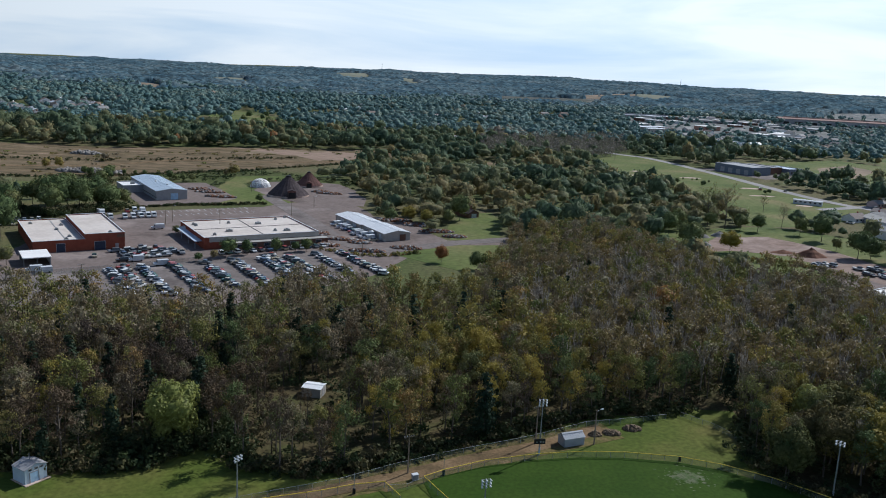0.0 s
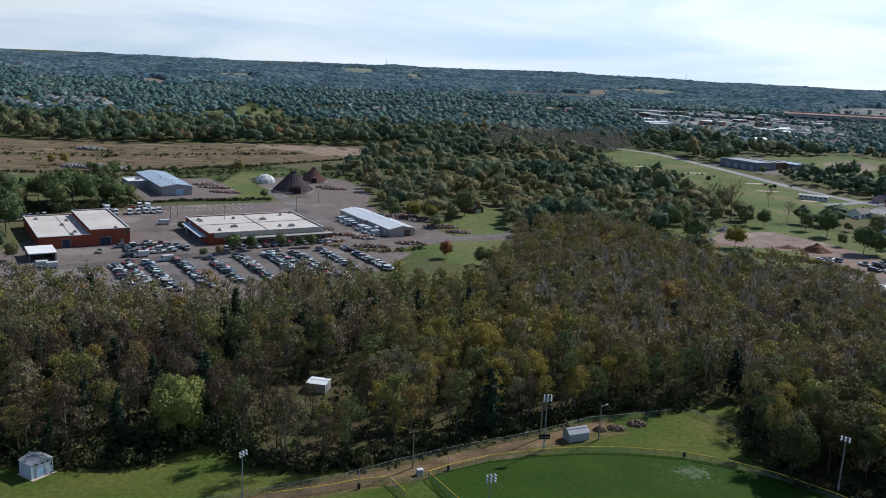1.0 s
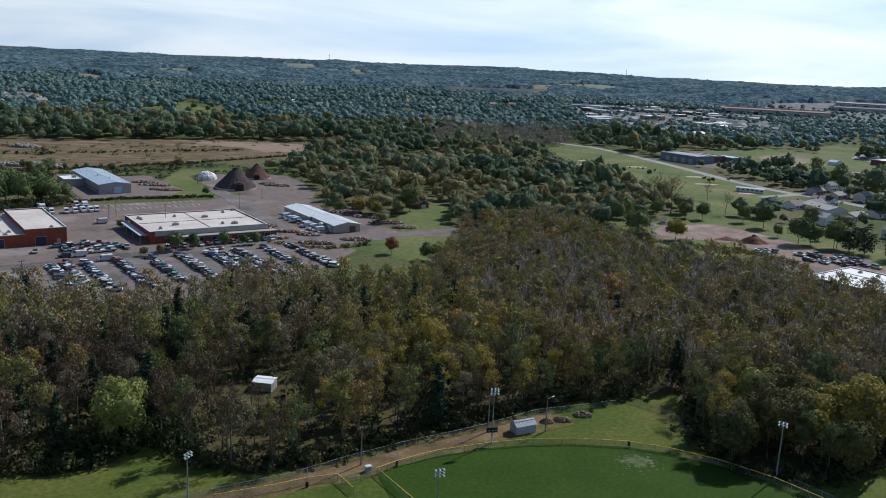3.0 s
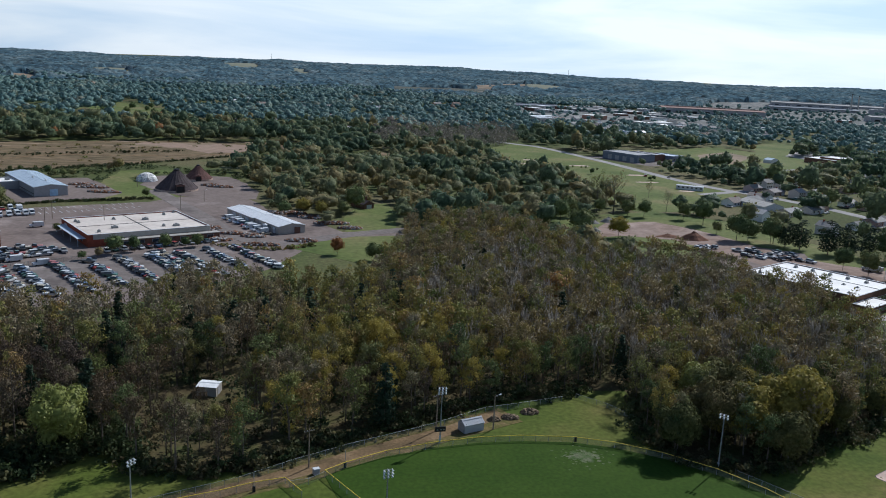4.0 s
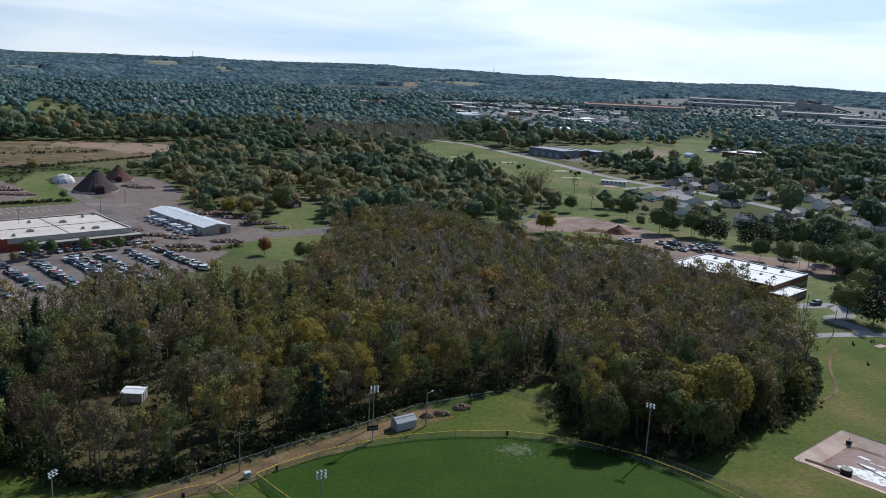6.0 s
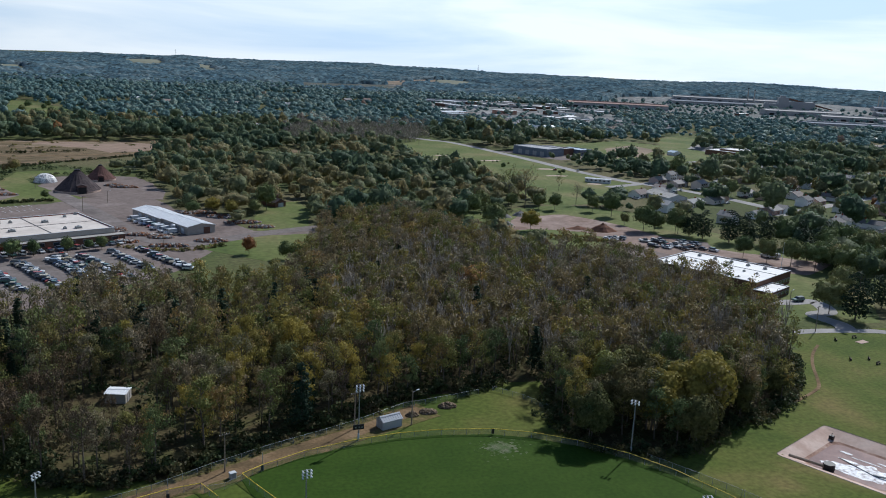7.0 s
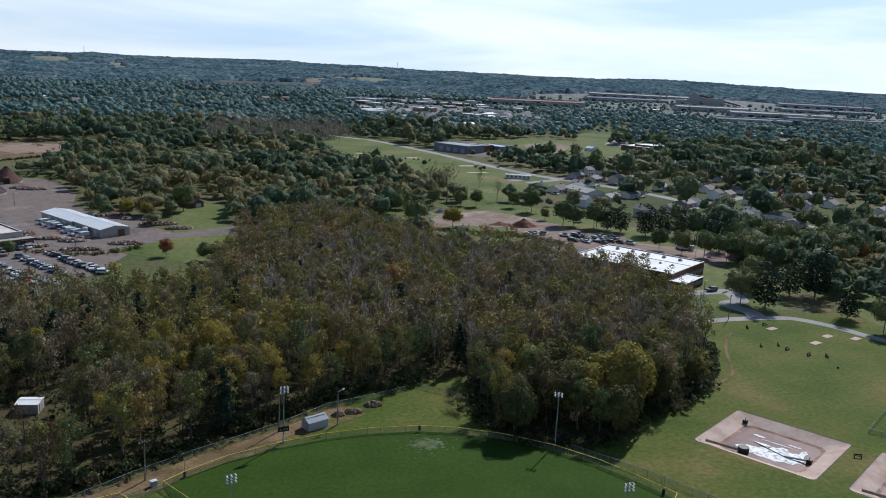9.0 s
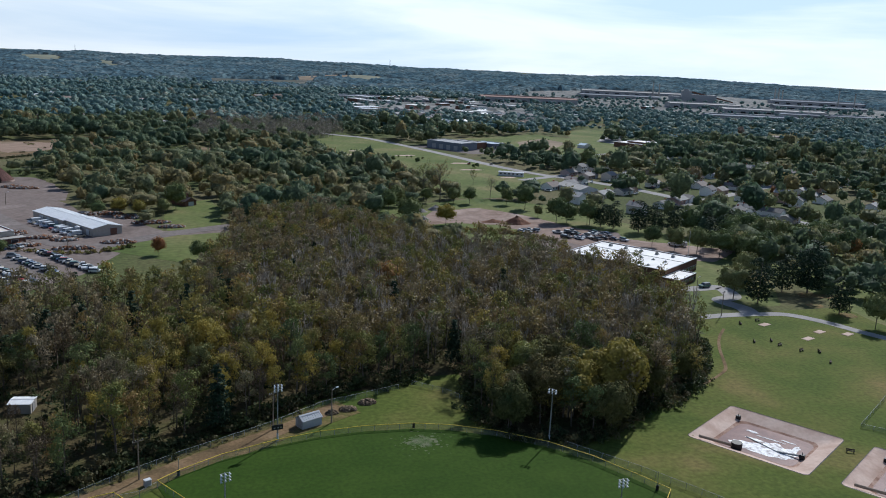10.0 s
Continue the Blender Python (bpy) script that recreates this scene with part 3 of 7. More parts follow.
FIELD_FRONT = [(-330, 470), (-236, 470), (-212, 440), (-196, 470), (-206, 500), (-150, 560), (-92, 572), (-66, 620), (-66, 676), (-120, 680), (-300, 600)]
OPEN = [FIELD_FRONT, F_LAWN, SHED_SIDE, SCRUB_CLEARING, SPORT_LAWN, YARD_BACK, F_ZONE, GAP, FIELD, YARD, C_LOT, BROWN, DOME_GRASS, LEFT_GREEN, D_GRASS, D_GRASS_2, PARK, SITE, SITE_GRASS, LOT_F, E_LOT, SCHOOL_LAWN, GOLF, GOLF_STRIP, FRONT_LOT]

ground_sheet()
patch("ball_field", FIELD, 0.06, turf, "dark green mown outfield turf of a ball field", "ball field")
patch("yard_pavement", YARD, 0.04, gravel, "pale pinkish gravel and worn asphalt yard", "pavement", 1.2)
patch("front_lot_pavement", FRONT_LOT, 0.08, asphalt, "worn grey asphalt parking lot", "pavement")
patch("shed_lot_pavement", C_LOT, 0.04, gravel, "pale gravel yard beside a metal shed", "pavement", 1.5)
patch("dry_field", BROWN, 0.03, dry, "brown dry graded field with bare earth", "field", 8.0, 8)
patch("bare_earth", [(-175, 713), (-164, 744), (-117, 756), (-56, 750), (-58, 717), (-104, 680), (-124, 712)], 0.06, pink_earth, "pinkish bare earth at the end of the dry field", "field", 6.0, 6)
patch("dome_lawn", DOME_GRASS, 0.03, lawn, "green lawn around domed salt sheds", "grass", 1.5)
patch("cone_apron", CONE_APRON, 0.05, gravel, "pale gravel apron around the conical sheds", "pavement", 2.0)
patch("far_paddock", LEFT_GREEN, 0.03, lawn, "green mown paddock behind the trees", "grass", 2.0)
patch("yard_lawn", D_GRASS, 0.05, lawn, "bright green lawn beside the yard drive", "grass", 1.0)
patch("cabin_lawn", D_GRASS_2, 0.05, lawn, "bright green lawn before a brown cabin", "grass", 1.0)
patch("park_lawn", PARK, 0.03, lawn, "wide green park lawn with small trees", "grass", 4.0, 8)
patch("site_lawn", SITE_GRASS, 0.03, lawn, "grass around a graded building site", "grass", 2.0)
patch("building_site", SITE, 0.07, site_gravel, "pale pinkish graded gravel site", "building site", 2.0)
patch("building_lawn", F_LAWN, 0.035, lawn, "lawn with worn spots around a flat building", "grass", 1.0)
patch("white_building_lot", LOT_F, 0.06, gravel, "worn pale parking lot by a flat building", "pavement", 1.0)
patch("warehouse_lot", E_LOT, 0.05, asphalt, "grey asphalt lot around a warehouse", "pavement")
patch("school_lawn", SCHOOL_LAWN, 0.03, lawn, "large green lawn around a school", "grass", 4.0, 10)
patch("golf_green", GOLF, 0.03, lawn, "pale green clearing between distant trees", "grass", 8.0, 10)
patch("golf_green", GOLF_STRIP, 0.03, lawn, "narrow green clearing between distant trees", "grass", 6.0, 10)
patch("scrub_clearing", SCRUB_CLEARING, 0.04, dry, "brown scrub clearing in the woods", "field", 5.0, 8)
patch("sport_lawn", SPORT_LAWN, 0.04, lawn, "bright green mown sports lawn", "grass", 3.0, 10)
worn_turf()
patch("infield_dirt", [(-24, 139), (-16, 143), (-9.5, 147), (-4, 145.5), (-3, 142), (-12, 134)], 0.06, grass, "dry grass inside the second field", "grass", 0.8, 2.0)
patch("house_block_lawn", RIGHT_BLOCK, 0.025, lawn, "shaded lawn under park trees", "grass", 3.0, 8)
strip("track_verge", [(-60, 127), (-40, 133), (-27, 140.5), (-14.4, 147.8), (-3.8, 154.6), (9.8, 163), (22.3, 170), (31, 175), (40, 180)], 8.6, 0.05, tan_verge, "trampled tan grass beside the dirt track", "grass")
strip("dirt_track", [(-60, 128), (-40, 134), (-27, 141.5), (-14.4, 148.5), (-3.8, 154.6), (9.8, 163), (22.3, 170), (29, 174.5), (38, 181)], 4.2, 0.07, dirt, "bare orange-brown dirt track along the fence", "track")
for line in RUBBLE_TRACKS:
    strip("field_track", line, 5.0, 0.06, dirt, "pale bare track across the dry field", "track")
strip("yard_drive", [(-104, 492), (-82, 448), (-62, 408), (-46, 374), (-30, 358), (-18, 362), (4, 380), (26, 393), (60, 412)], 9.0, 0.10, asphalt, "worn grey asphalt drive through the yard")
strip("park_road", [(150, 905), (176, 866), (199, 838), (229, 730), (252, 622), (269, 573), (285, 549), (304, 504), (314, 464), (325, 426), (335, 392), (350, 340)], 9.0, 0.08, road_mat, "pale two-lane road past the park")
strip("park_lane", [(168, 229), (180, 229.5), (192, 228.6), (201, 226), (208, 216), (212, 205), (220, 190), (240, 170)], 4.2, 0.07, road_mat, "narrow pale park lane across the grass")
strip("building_drive", [(178, 262), (190, 262), (199, 262), (196, 250), (188, 246), (190, 236), (188, 229)], 6.5, 0.09, road_mat, "curved pale concrete drive")
strip("worn_path", [(168, 216.5), (160.6, 208.6), (154.5, 200), (149.3, 190.9), (145.2, 184.4), (140.1, 180.4), (134.3, 176.8), (129.7, 174)], 0.9, 0.06, dirt, "worn bare path in the grass", "path")
patch("school_infield", SCHOOL_INFIELD, 0.05, tan_mat, "tan worn playing ground on the school lawn", "field", 2.0, 6)
patch("school_lot", SCHOOL_LOT, 0.06, road_mat, "pale paved lot beside the school", "pavement", 1.0, 6)
strip("school_drive", SCHOOL_DRIVE, 5.0, 0.07, road_mat, "pale drive across the school lawn")
strip("cross_street", [(240, 545), (300, 580), (360, 618), (440, 660)], 7.0, 0.09, road_mat, "pale residential street")
strip("house_street", [(300, 440), (350, 470), (420, 512), (520, 570)], 7.0, 0.10, road_mat, "pale residential street between houses")


# ---- trees ----
def limbs(rnd, height, spread, count, bare, low=0.30):
    """Ends of the limbs of a tree and the branch segments that carry them."""
    segs, tips = [], []
    lean = Vector((rnd.normal(0, 0.03), rnd.normal(0, 0.03), 1))
    stem = [Vector((0, 0, -0.3)), lean * height * 0.35, lean * height * 0.65 + Vector((rnd.normal(0, .25), rnd.normal(0, .25), 0)), lean * height * 0.93]
    r0 = height * 0.016
    for i in range(3):
        segs.append((stem[i], stem[i + 1], r0 * (1 - 0.3 * i), r0 * (0.7 - 0.28 * i)))
    for k in range(count):
        f = low + (0.9 - low) * (k + rnd.random()) / count
        i = 0 if f < 0.35 else (1 if f < 0.65 else 2)
        lo, hi = (0, 0.35, 0.65)[i], (0.35, 0.65, 0.93)[i]
        root = stem[i].lerp(stem[i + 1], (f - lo) / (hi - lo))
        a = k * 2.4 + rnd.normal(0, 0.4)
        reach = spread * (1.15 - 0.75 * abs(f - 0.5) * 2 * (1 if f > 0.5 else 0.6)) * rnd.uniform(0.7, 1.1)
        tip = root + Vector((math.cos(a) * reach, math.sin(a) * reach, reach * rnd.uniform(0.7, 1.5) * min(1.0, f / 0.40)))
        mid = root.lerp(tip, 0.5) + Vector((0, 0, -0.06 * reach))
        segs.append((root, mid, r0 * 0.35, r0 * 0.24))
        segs.append((mid, tip, r0 * 0.24, r0 * 0.06))
        for _ in range(3 if bare else 1):
            o = mid.lerp(tip, rnd.uniform(0, 0.7))
            e = o + Vector((rnd.normal(0, .5), rnd.normal(0, .5), rnd.uniform(0.3, 1.0))) * reach * 0.45
            segs.append((o, e, r0 * 0.16, r0 * 0.04))
            tips.append(e)
        tips += [tip, mid.lerp(tip, 0.6)]
    tips.append(stem[3])
    return segs, tips


def leaf_quads(rnd, centres, per, radius, size, out_bias=0.25, flat=0.8, upright=0.0, slim=0.62, hub=None):
    """Small leaf faces strewn round the clump centres. Returns corners and quads."""
    c = np.repeat(np.array([list(p) for p in centres]), per, 0)
    d = rnd.normal(0, 1, (len(c), 3))
    d /= np.linalg.norm(d, axis=1, keepdims=True) + 1e-9
    p = c + d * (radius * rnd.random((len(c), 1)) ** 0.45) * np.array([1, 1, flat])
    n = d * out_bias + rnd.normal(0, 0.5, d.shape) + np.array([0, 0, 0.25])
    if hub is not None:
        o = (p - np.array(hub)) * np.array([1, 1, 0.6])
        n = n + 0.7 * o / (np.linalg.norm(o, axis=1, keepdims=True) + 1e-9)
    n /= np.linalg.norm(n, axis=1, keepdims=True) + 1e-9
    t = np.cross(n, rnd.normal(0, 1, d.shape)) + np.array([0, 0, upright]) * rnd.random((len(c), 1))
    t /= np.linalg.norm(t, axis=1, keepdims=True) + 1e-9
    b = np.cross(n, t)
    b /= np.linalg.norm(b, axis=1, keepdims=True) + 1e-9
    s = size * rnd.uniform(0.6, 1.3, (len(c), 1))
    v = np.stack([p - t * s, p - b * s * slim + n * s * 0.15, p + t * s, p + b * s * slim + n * s * 0.15], 1).reshape(-1, 3)
    return v, np.arange(len(v)).reshape(-1, 4)


def branch_mesh(name, segs, sides=4):
    bm = bmesh.new()
    for a, b, ra, rb in segs:
        tube(bm, a, b, max(ra, 0.02), max(rb, 0.015), sides, cap=False)
    me = bpy.data.meshes.new(name)
    bm.to_mesh(me)
    bm.free()
    me.materials.append(bark)
    return me


def tree_shape(seed, height, spread, count, per, radius, size, bare=False, low=0.30):
    rnd = np.random.default_rng(seed)
    segs, tips = limbs(rnd, height, spread, count, bare, low)
    v, q = leaf_quads(rnd, tips, per, radius, size, out_bias=0.7, flat=1.0, upright=1.6, slim=0.45, hub=(0, 0, height * 0.55))
    return segs, v, q


def conifer_shape(seed, height, spread, whorls=13, per=9, domed=False, tufts=3, leaf=0.5):
    rnd = np.random.default_rng(seed)
    segs = [(Vector((0, 0, -0.3)), Vector((0, 0, height)), height * 0.016, 0.03)]
    centres = []
    for w in range(whorls):
        f = 0.16 + 0.82 * w / whorls
        reach = spread * math.sqrt(max(0.0, 1 - ((f - 0.45) / 0.58) ** 2)) * rnd.uniform(0.75, 1.1) + 0.3 if domed else spread * (1 - f) ** 0.8 + 0.2
        for k in range(per if f < 0.7 else 5):
            a = k * math.tau / per + w * 0.7 + rnd.normal(0, 0.2)
            r = reach * rnd.uniform(0.7, 1.1)
            for s in (0.45, 0.8, 1.0):
                centres.append((math.cos(a) * r * s, math.sin(a) * r * s, height * f - r * s * 0.18 + rnd.normal(0, 0.1)))
    v, q = leaf_quads(rnd, centres, tufts, 0.65, leaf, 0.4, 0.5, hub=(0, 0, height * 0.45))
    return segs, v, q


def strew(name, shape, places, mat, label, category, tints=None, smooth=False):
    """Many plants of a few shapes as one object. places: x, y, z, turn, size, shape number."""
    vs, qs, ts, base = [], [], [], 0
    for (x, y, z, a, s, k, *tall), tn in zip(places, tints):
        v, q = shape[int(k)]
        ca, sa = math.cos(a) * s, math.sin(a) * s
        w = np.empty_like(v)
        w[:, 0], w[:, 1], w[:, 2] = v[:, 0] * ca - v[:, 1] * sa + x, v[:, 0] * sa + v[:, 1] * ca + y, v[:, 2] * (tall[0] if tall else s) + z
        vs.append(w), qs.append(q + base), ts.append(np.full(len(v), tn))
        base += len(v)
    me = bulk(name, np.concatenate(vs), np.concatenate(qs), mat, np.concatenate(ts))
    if smooth:
        me.polygons.foreach_set("use_smooth", [True] * len(me.polygons))
    return tagged(new(name, me), label, category, kind="stuff")


def segs_to_quads(segs, sides=4):
    v, q = [], []
    for a, b, ra, rb in segs:
        r = (b - a).to_track_quat("Z", "Y")
        o = len(v)
        for p, w in ((a, ra), (b, rb)):
            for i in range(sides):
                v.append(tuple(p + r @ Vector((w * math.cos(i * math.tau / sides), w * math.sin(i * math.tau / sides), 0))))
        q += [(o + i, o + (i + 1) % sides, o + sides + (i + 1) % sides, o + sides + i) for i in range(sides)]
    return np.array(v), np.array(q)


def scatter(poly, step, jitter, rnd):
    x0, x1 = min(p[0] for p in poly), max(p[0] for p in poly)
    y0, y1 = min(p[1] for p in poly), max(p[1] for p in poly)
    gx, gy = np.meshgrid(np.arange(x0, x1, step), np.arange(y0, y1, step * 0.87))
    gx = gx + (np.arange(gx.shape[0])[:, None] % 2) * step / 2
    x = gx.ravel() + rnd.uniform(-jitter, jitter, gx.size)
    y = gy.ravel() + rnd.uniform(-jitter, jitter, gx.size)
    k = inside(x, y, poly)
    return x[k], y[k]


def tree_thing(name, label, category, group, trunk_me, crown_me, m):
    root = tagged(new(name), label, category, group)
    root.matrix_basis = m
    for nm, me in (("trunk", trunk_me), ("crown", crown_me)):
        o = new(nm, me)
        o.parent = root
    return root


def prototype(name, shape, leaf):
    segs, v, q = shape
    return branch_mesh(name + "_trunk", segs), bulk(name + "_crown", v, q, leaf)


SHAPES = [tree_shape(1, 14.5, 2.6, 12, 34, 1.25, 0.29, low=0.30), tree_shape(2, 16.0, 2.5, 12, 29, 1.2, 0.28, low=0.36), tree_shape(3, 13.0, 3.0, 12, 34, 1.35, 0.29, low=0.22),
          tree_shape(4, 16.0, 2.5, 13, 15, 1.1, 0.24, True, 0.32), tree_shape(5, 13.5, 2.7, 12, 13, 1.1, 0.24, True, 0.25), tree_shape(6, 16.5, 2.9, 13, 32, 1.3, 0.29, low=0.32)]
CONIFER = conifer_shape(11, 15.5, 3.0, tufts=5, leaf=0.36)


def near_wood():
    rnd = np.random.default_rng(21)
    x, y = scatter(WOOD, 5.3, 2.3, rnd)
    clear = ((x + 30) / 8) ** 2 + ((y - 188) / 7) ** 2 < 1
    clear |= ((x + 44) / 9) ** 2 + ((y - 193) / 4) ** 2 < 1
    clear |= np.hypot(x + 53, y - 161) < 6.5
    clear |= np.hypot(x + 19, y - 199) < 9.5
    clear |= np.hypot(x - 78, y - 153) < 5.0
    thin = ((x + 28) / 11) ** 2 + ((y - 174) / 14) ** 2 < 1
    clear |= thin & (rnd.random(x.size) < 0.45)
    clear |= (np.sin(x / 9 + 1.2 * np.sin(y / 13)) * np.sin(y / 11 + np.sin(x / 17)) < -0.80) & (rnd.random(x.size) < 0.75)
    x, y = x[~clear], y[~clear]
    visible = (x > -0.56 * y - 15)
    x, y = x[visible], y[visible]
    order = np.argsort(np.hypot(x, y))
    x, y = x[order], y[order]
    protos = [prototype("broadleaf", s, leaf_autumn) for s in SHAPES]
    green = [prototype("broadleaf_green", s, leaf_green) for s in (SHAPES[0], SHAPES[2], SHAPES[5])]
    gold = [prototype("broadleaf_gold", s, leaf_yellow) for s in (SHAPES[0], SHAPES[1], SHAPES[5])]
    brown = [prototype("broadleaf_brown", s, leaf_brown) for s in (SHAPES[3], SHAPES[4], SHAPES[1])]
    pine = prototype("pine", CONIFER, needles)
    places, tints, pines = [], [], []
    for i, (px, py) in enumerate(zip(x, y)):
        a, s = rnd.uniform(0, math.tau), rnd.uniform(0.66, 1.02)
        r, k = rnd.random(), int(rnd.integers(0, 6))
        if ((px + 28) / 11) ** 2 + ((py - 174) / 14) ** 2 < 1:
            s, k, r = s * 0.52, 3 + k % 2, 0.9
        wide = s * rnd.uniform(0.86, 1.16)
        m = pose(px, py, 0, 0, 0, math.degrees(a)) @ Matrix.Diagonal((wide, wide, s, 1))
        if i < 300:
            # pine share raised at the far left, dark needles standing in for shade
            if r < (0.17 if px < -45 else 0.08 if px < 12 else 0.012):
                tree_thing("pine_tree", "dark green pine among bare autumn trees", "pine tree", "pines of the near wood", *pine, m)
            elif r < 0.05 + (0.19 if -30 < px < 36 and py < 232 else 0.03):
                tree_thing("golden_tree", "broadleaf tree in golden yellow leaf within the wood", "tree", "trees of the near wood", *gold[k % 3], m)
            elif r > (0.62 if px < -12 else 0.90):
                tree_thing("brown_tree", "half-bare tree with thin dull brown leaves", "tree", "trees of the near wood", *brown[k % 3], m)
            elif r < 0.30:
                tree_thing("broadleaf_tree", "still green broadleaf tree at the wood edge", "tree", "trees of the near wood", *green[k % 3], m)
            elif k in (3, 4):
                tree_thing("sparse_tree", "half-bare autumn tree with thin brownish leaves", "tree", "trees of the near wood", *protos[k], m)
            else:
                tree_thing("autumn_tree", "olive and brown autumn broadleaf tree", "tree", "trees of the near wood", *protos[k], m)
        elif r < (0.09 if px < 20 else 0.015):
            pines.append((px, py, 0, a, s, 0))
        else:
            places.append((px, py, 0, a, wide, k, s))
            pale = px + 0.5 * py > 150 and rnd.random() < 0.5
            dull = px < -15 and rnd.random() < 0.6
            olive = px > -5 and rnd.random() < 0.6
            tints.append(rnd.uniform(0.40, 0.56) if dull else rnd.uniform(0.30, 0.56) if pale else (rnd.uniform(0.02, 0.24) if rnd.random() < 0.55 else rnd.uniform(0.62, 0.80)) if olive else rnd.random() * (0.66 if py > 250 and rnd.random() < 0.7 else 1.0))
    leaf = []
    for seg, v, q in SHAPES:
        keep = np.random.default_rng(3).random(len(q)) < 0.30
        vq = v.reshape(-1, 4, 3)[keep]
        c = vq.mean(1, keepdims=True)
        vq = (c + (vq - c) * 1.55).reshape(-1, 3)
        leaf.append((vq, np.arange(len(vq)).reshape(-1, 4)))
    strew("autumn_wood", leaf, places, leaf_autumn_stuff, "crowns of dense olive and brown autumn woodland", "woodland", tints=tints)
    trunks = [segs_to_quads([g for g in s[0] if g[2] > 0.07], 3) for s in SHAPES]
    strew("wood_trunks", trunks, places, bark, "grey-brown trunks and limbs of the autumn woodland", "woodland", tints=tints)
    strew("wood_pines", [(CONIFER[1], CONIFER[2])], pines, needles_stuff, "dark green pines rising from the woodland", "woodland", tints=[rnd.random() for _ in pines])
    # undergrowth along the edge and on the floor
    bx, by = scatter(WOOD, 4.6, 2.2, rnd)
    k = (bx > -0.56 * by - 10) & (by < 235) & ~(((bx + 30) / 9) ** 2 + ((by - 187) / 7) ** 2 < 1)
    bx, by = bx[k], by[k]
    sh = []
    for s in range(3):
        r2 = np.random.default_rng(60 + s)
        cs = [(r2.normal(0, .9), r2.normal(0, .9), r2.uniform(0.4, 2.4)) for _ in range(6)]
        sh.append(leaf_quads(r2, cs, 11, 0.8, 0.30))
    pl = [(px, py, 0, rnd.uniform(0, 6.28), rnd.uniform(0.6, 1.5), rnd.integers(0, 3)) for px, py in zip(bx, by)]
    strew("undergrowth", sh, pl, leaf_shrub, "tangled green and brown undergrowth of the wood", "shrubs", tints=[rnd.random() for _ in pl])


near_wood()


def lobed_crown(seed, width, height, lobes, n, size, foot=0.10, core=True, seg=9, rings=6, inner=1.0):
    """A crown of several leafy lobes: a lumpy body where the lobes meet, with loose leaves over it that break its outline."""
    rnd = np.random.default_rng(seed)
    half = np.array([width / 2, width / 2, height * (1 - foot) / 2])
    mid = np.array([0, 0, height * (1 + foot) / 2])
    k = np.arange(lobes)
    up = np.clip(-0.75 + 1.7 * (k + 0.5) / lobes + rnd.normal(0, 0.1, lobes), -0.9, 0.95)
    ang = k * 2.4 + rnd.normal(0, 0.4, lobes)
    rad = np.sqrt(1 - up ** 2)
    cen = np.stack([np.cos(ang) * rad, np.sin(ang) * rad, up], 1) * rnd.uniform(0.50, 0.70, (lobes, 1))
    cen = np.concatenate([cen, [[0, 0, 0.0]]])
    r = np.concatenate([rnd.uniform(0.28, 0.44, lobes), [0.60]])
    who = rnd.choice(lobes + 1, n * 3, p=r ** 2 / np.sum(r ** 2))
    d = rnd.normal(0, 1, (n * 3, 3))
    d /= np.linalg.norm(d, axis=1, keepdims=True)
    p = cen[who] + d * r[who][:, None] * rnd.uniform(0.92, 1.10, (n * 3, 1))
    deep = np.min(np.linalg.norm(p[:, None, :] - cen[None], axis=2) / r[None], axis=1)
    keep = np.nonzero((deep > 0.86) & ~((d[:, 2] < -0.5) & (rnd.random(n * 3) < 0.6)))[0][:n]
    p, d = p[keep] * half + mid, d[keep]
    nn = d + rnd.normal(0, 0.38, d.shape)
    nn /= np.linalg.norm(nn, axis=1, keepdims=True)
    t = np.cross(nn, rnd.normal(0, 1, d.shape))
    t /= np.linalg.norm(t, axis=1, keepdims=True)
    b = np.cross(nn, t)
    s = size * rnd.uniform(0.6, 1.35, (len(p), 1))
    v = np.stack([p - t * s, p - b * s * 0.7, p + t * s, p + b * s * 0.7], 1).reshape(-1, 3)
    q = np.arange(len(v)).reshape(-1, 4)
    if core:
        st = []
        for h in np.linspace(-0.93, 0.97, rings):
            for i in range(seg):
                a = i * math.tau / seg + h * 1.3 + rnd.normal(0, 0.12)
                w = math.sqrt(1 - h * h)
                u = np.array([math.cos(a) * w, math.sin(a) * w, h])
                along = cen @ u
                reach = r ** 2 - np.sum(cen ** 2, axis=1) + along ** 2
                st.append(u * float(np.max(np.where(reach > 0, along + np.sqrt(np.maximum(reach, 0)), 0))) * rnd.uniform(0.90, 1.02) * inner * half + mid)
        cq = [(m * seg + i, m * seg + (i + 1) % seg, (m + 1) * seg + (i + 1) % seg, (m + 1) * seg + i) for m in range(rings - 1) for i in range(seg)]
        q = np.concatenate([q, np.array(cq) + len(v)])
        v = np.concatenate([v, np.array(st)])
    return v, q


def blocked(x, y):
    k = np.zeros(x.shape, bool)
    for p in OPEN + [WOOD, MEADOW]:
        k |= inside(x, y, p)
    return k


def sector(x, y, pad):
    """Whether a place can come into view on the walk."""
    a = np.degrees(np.arctan2(x, y))
    return (a > -31 - pad) & (a < 50 + pad)


def clumped(x, y):
    """A slow wave over the plan, by which stands of trees differ in kind and height."""
    return np.array([noise.noise((a * 0.011, b * 0.011, 3.0)) + 0.5 * noise.noise((a * 0.034, b * 0.034, 7.0)) for a, b in zip(x, y)])


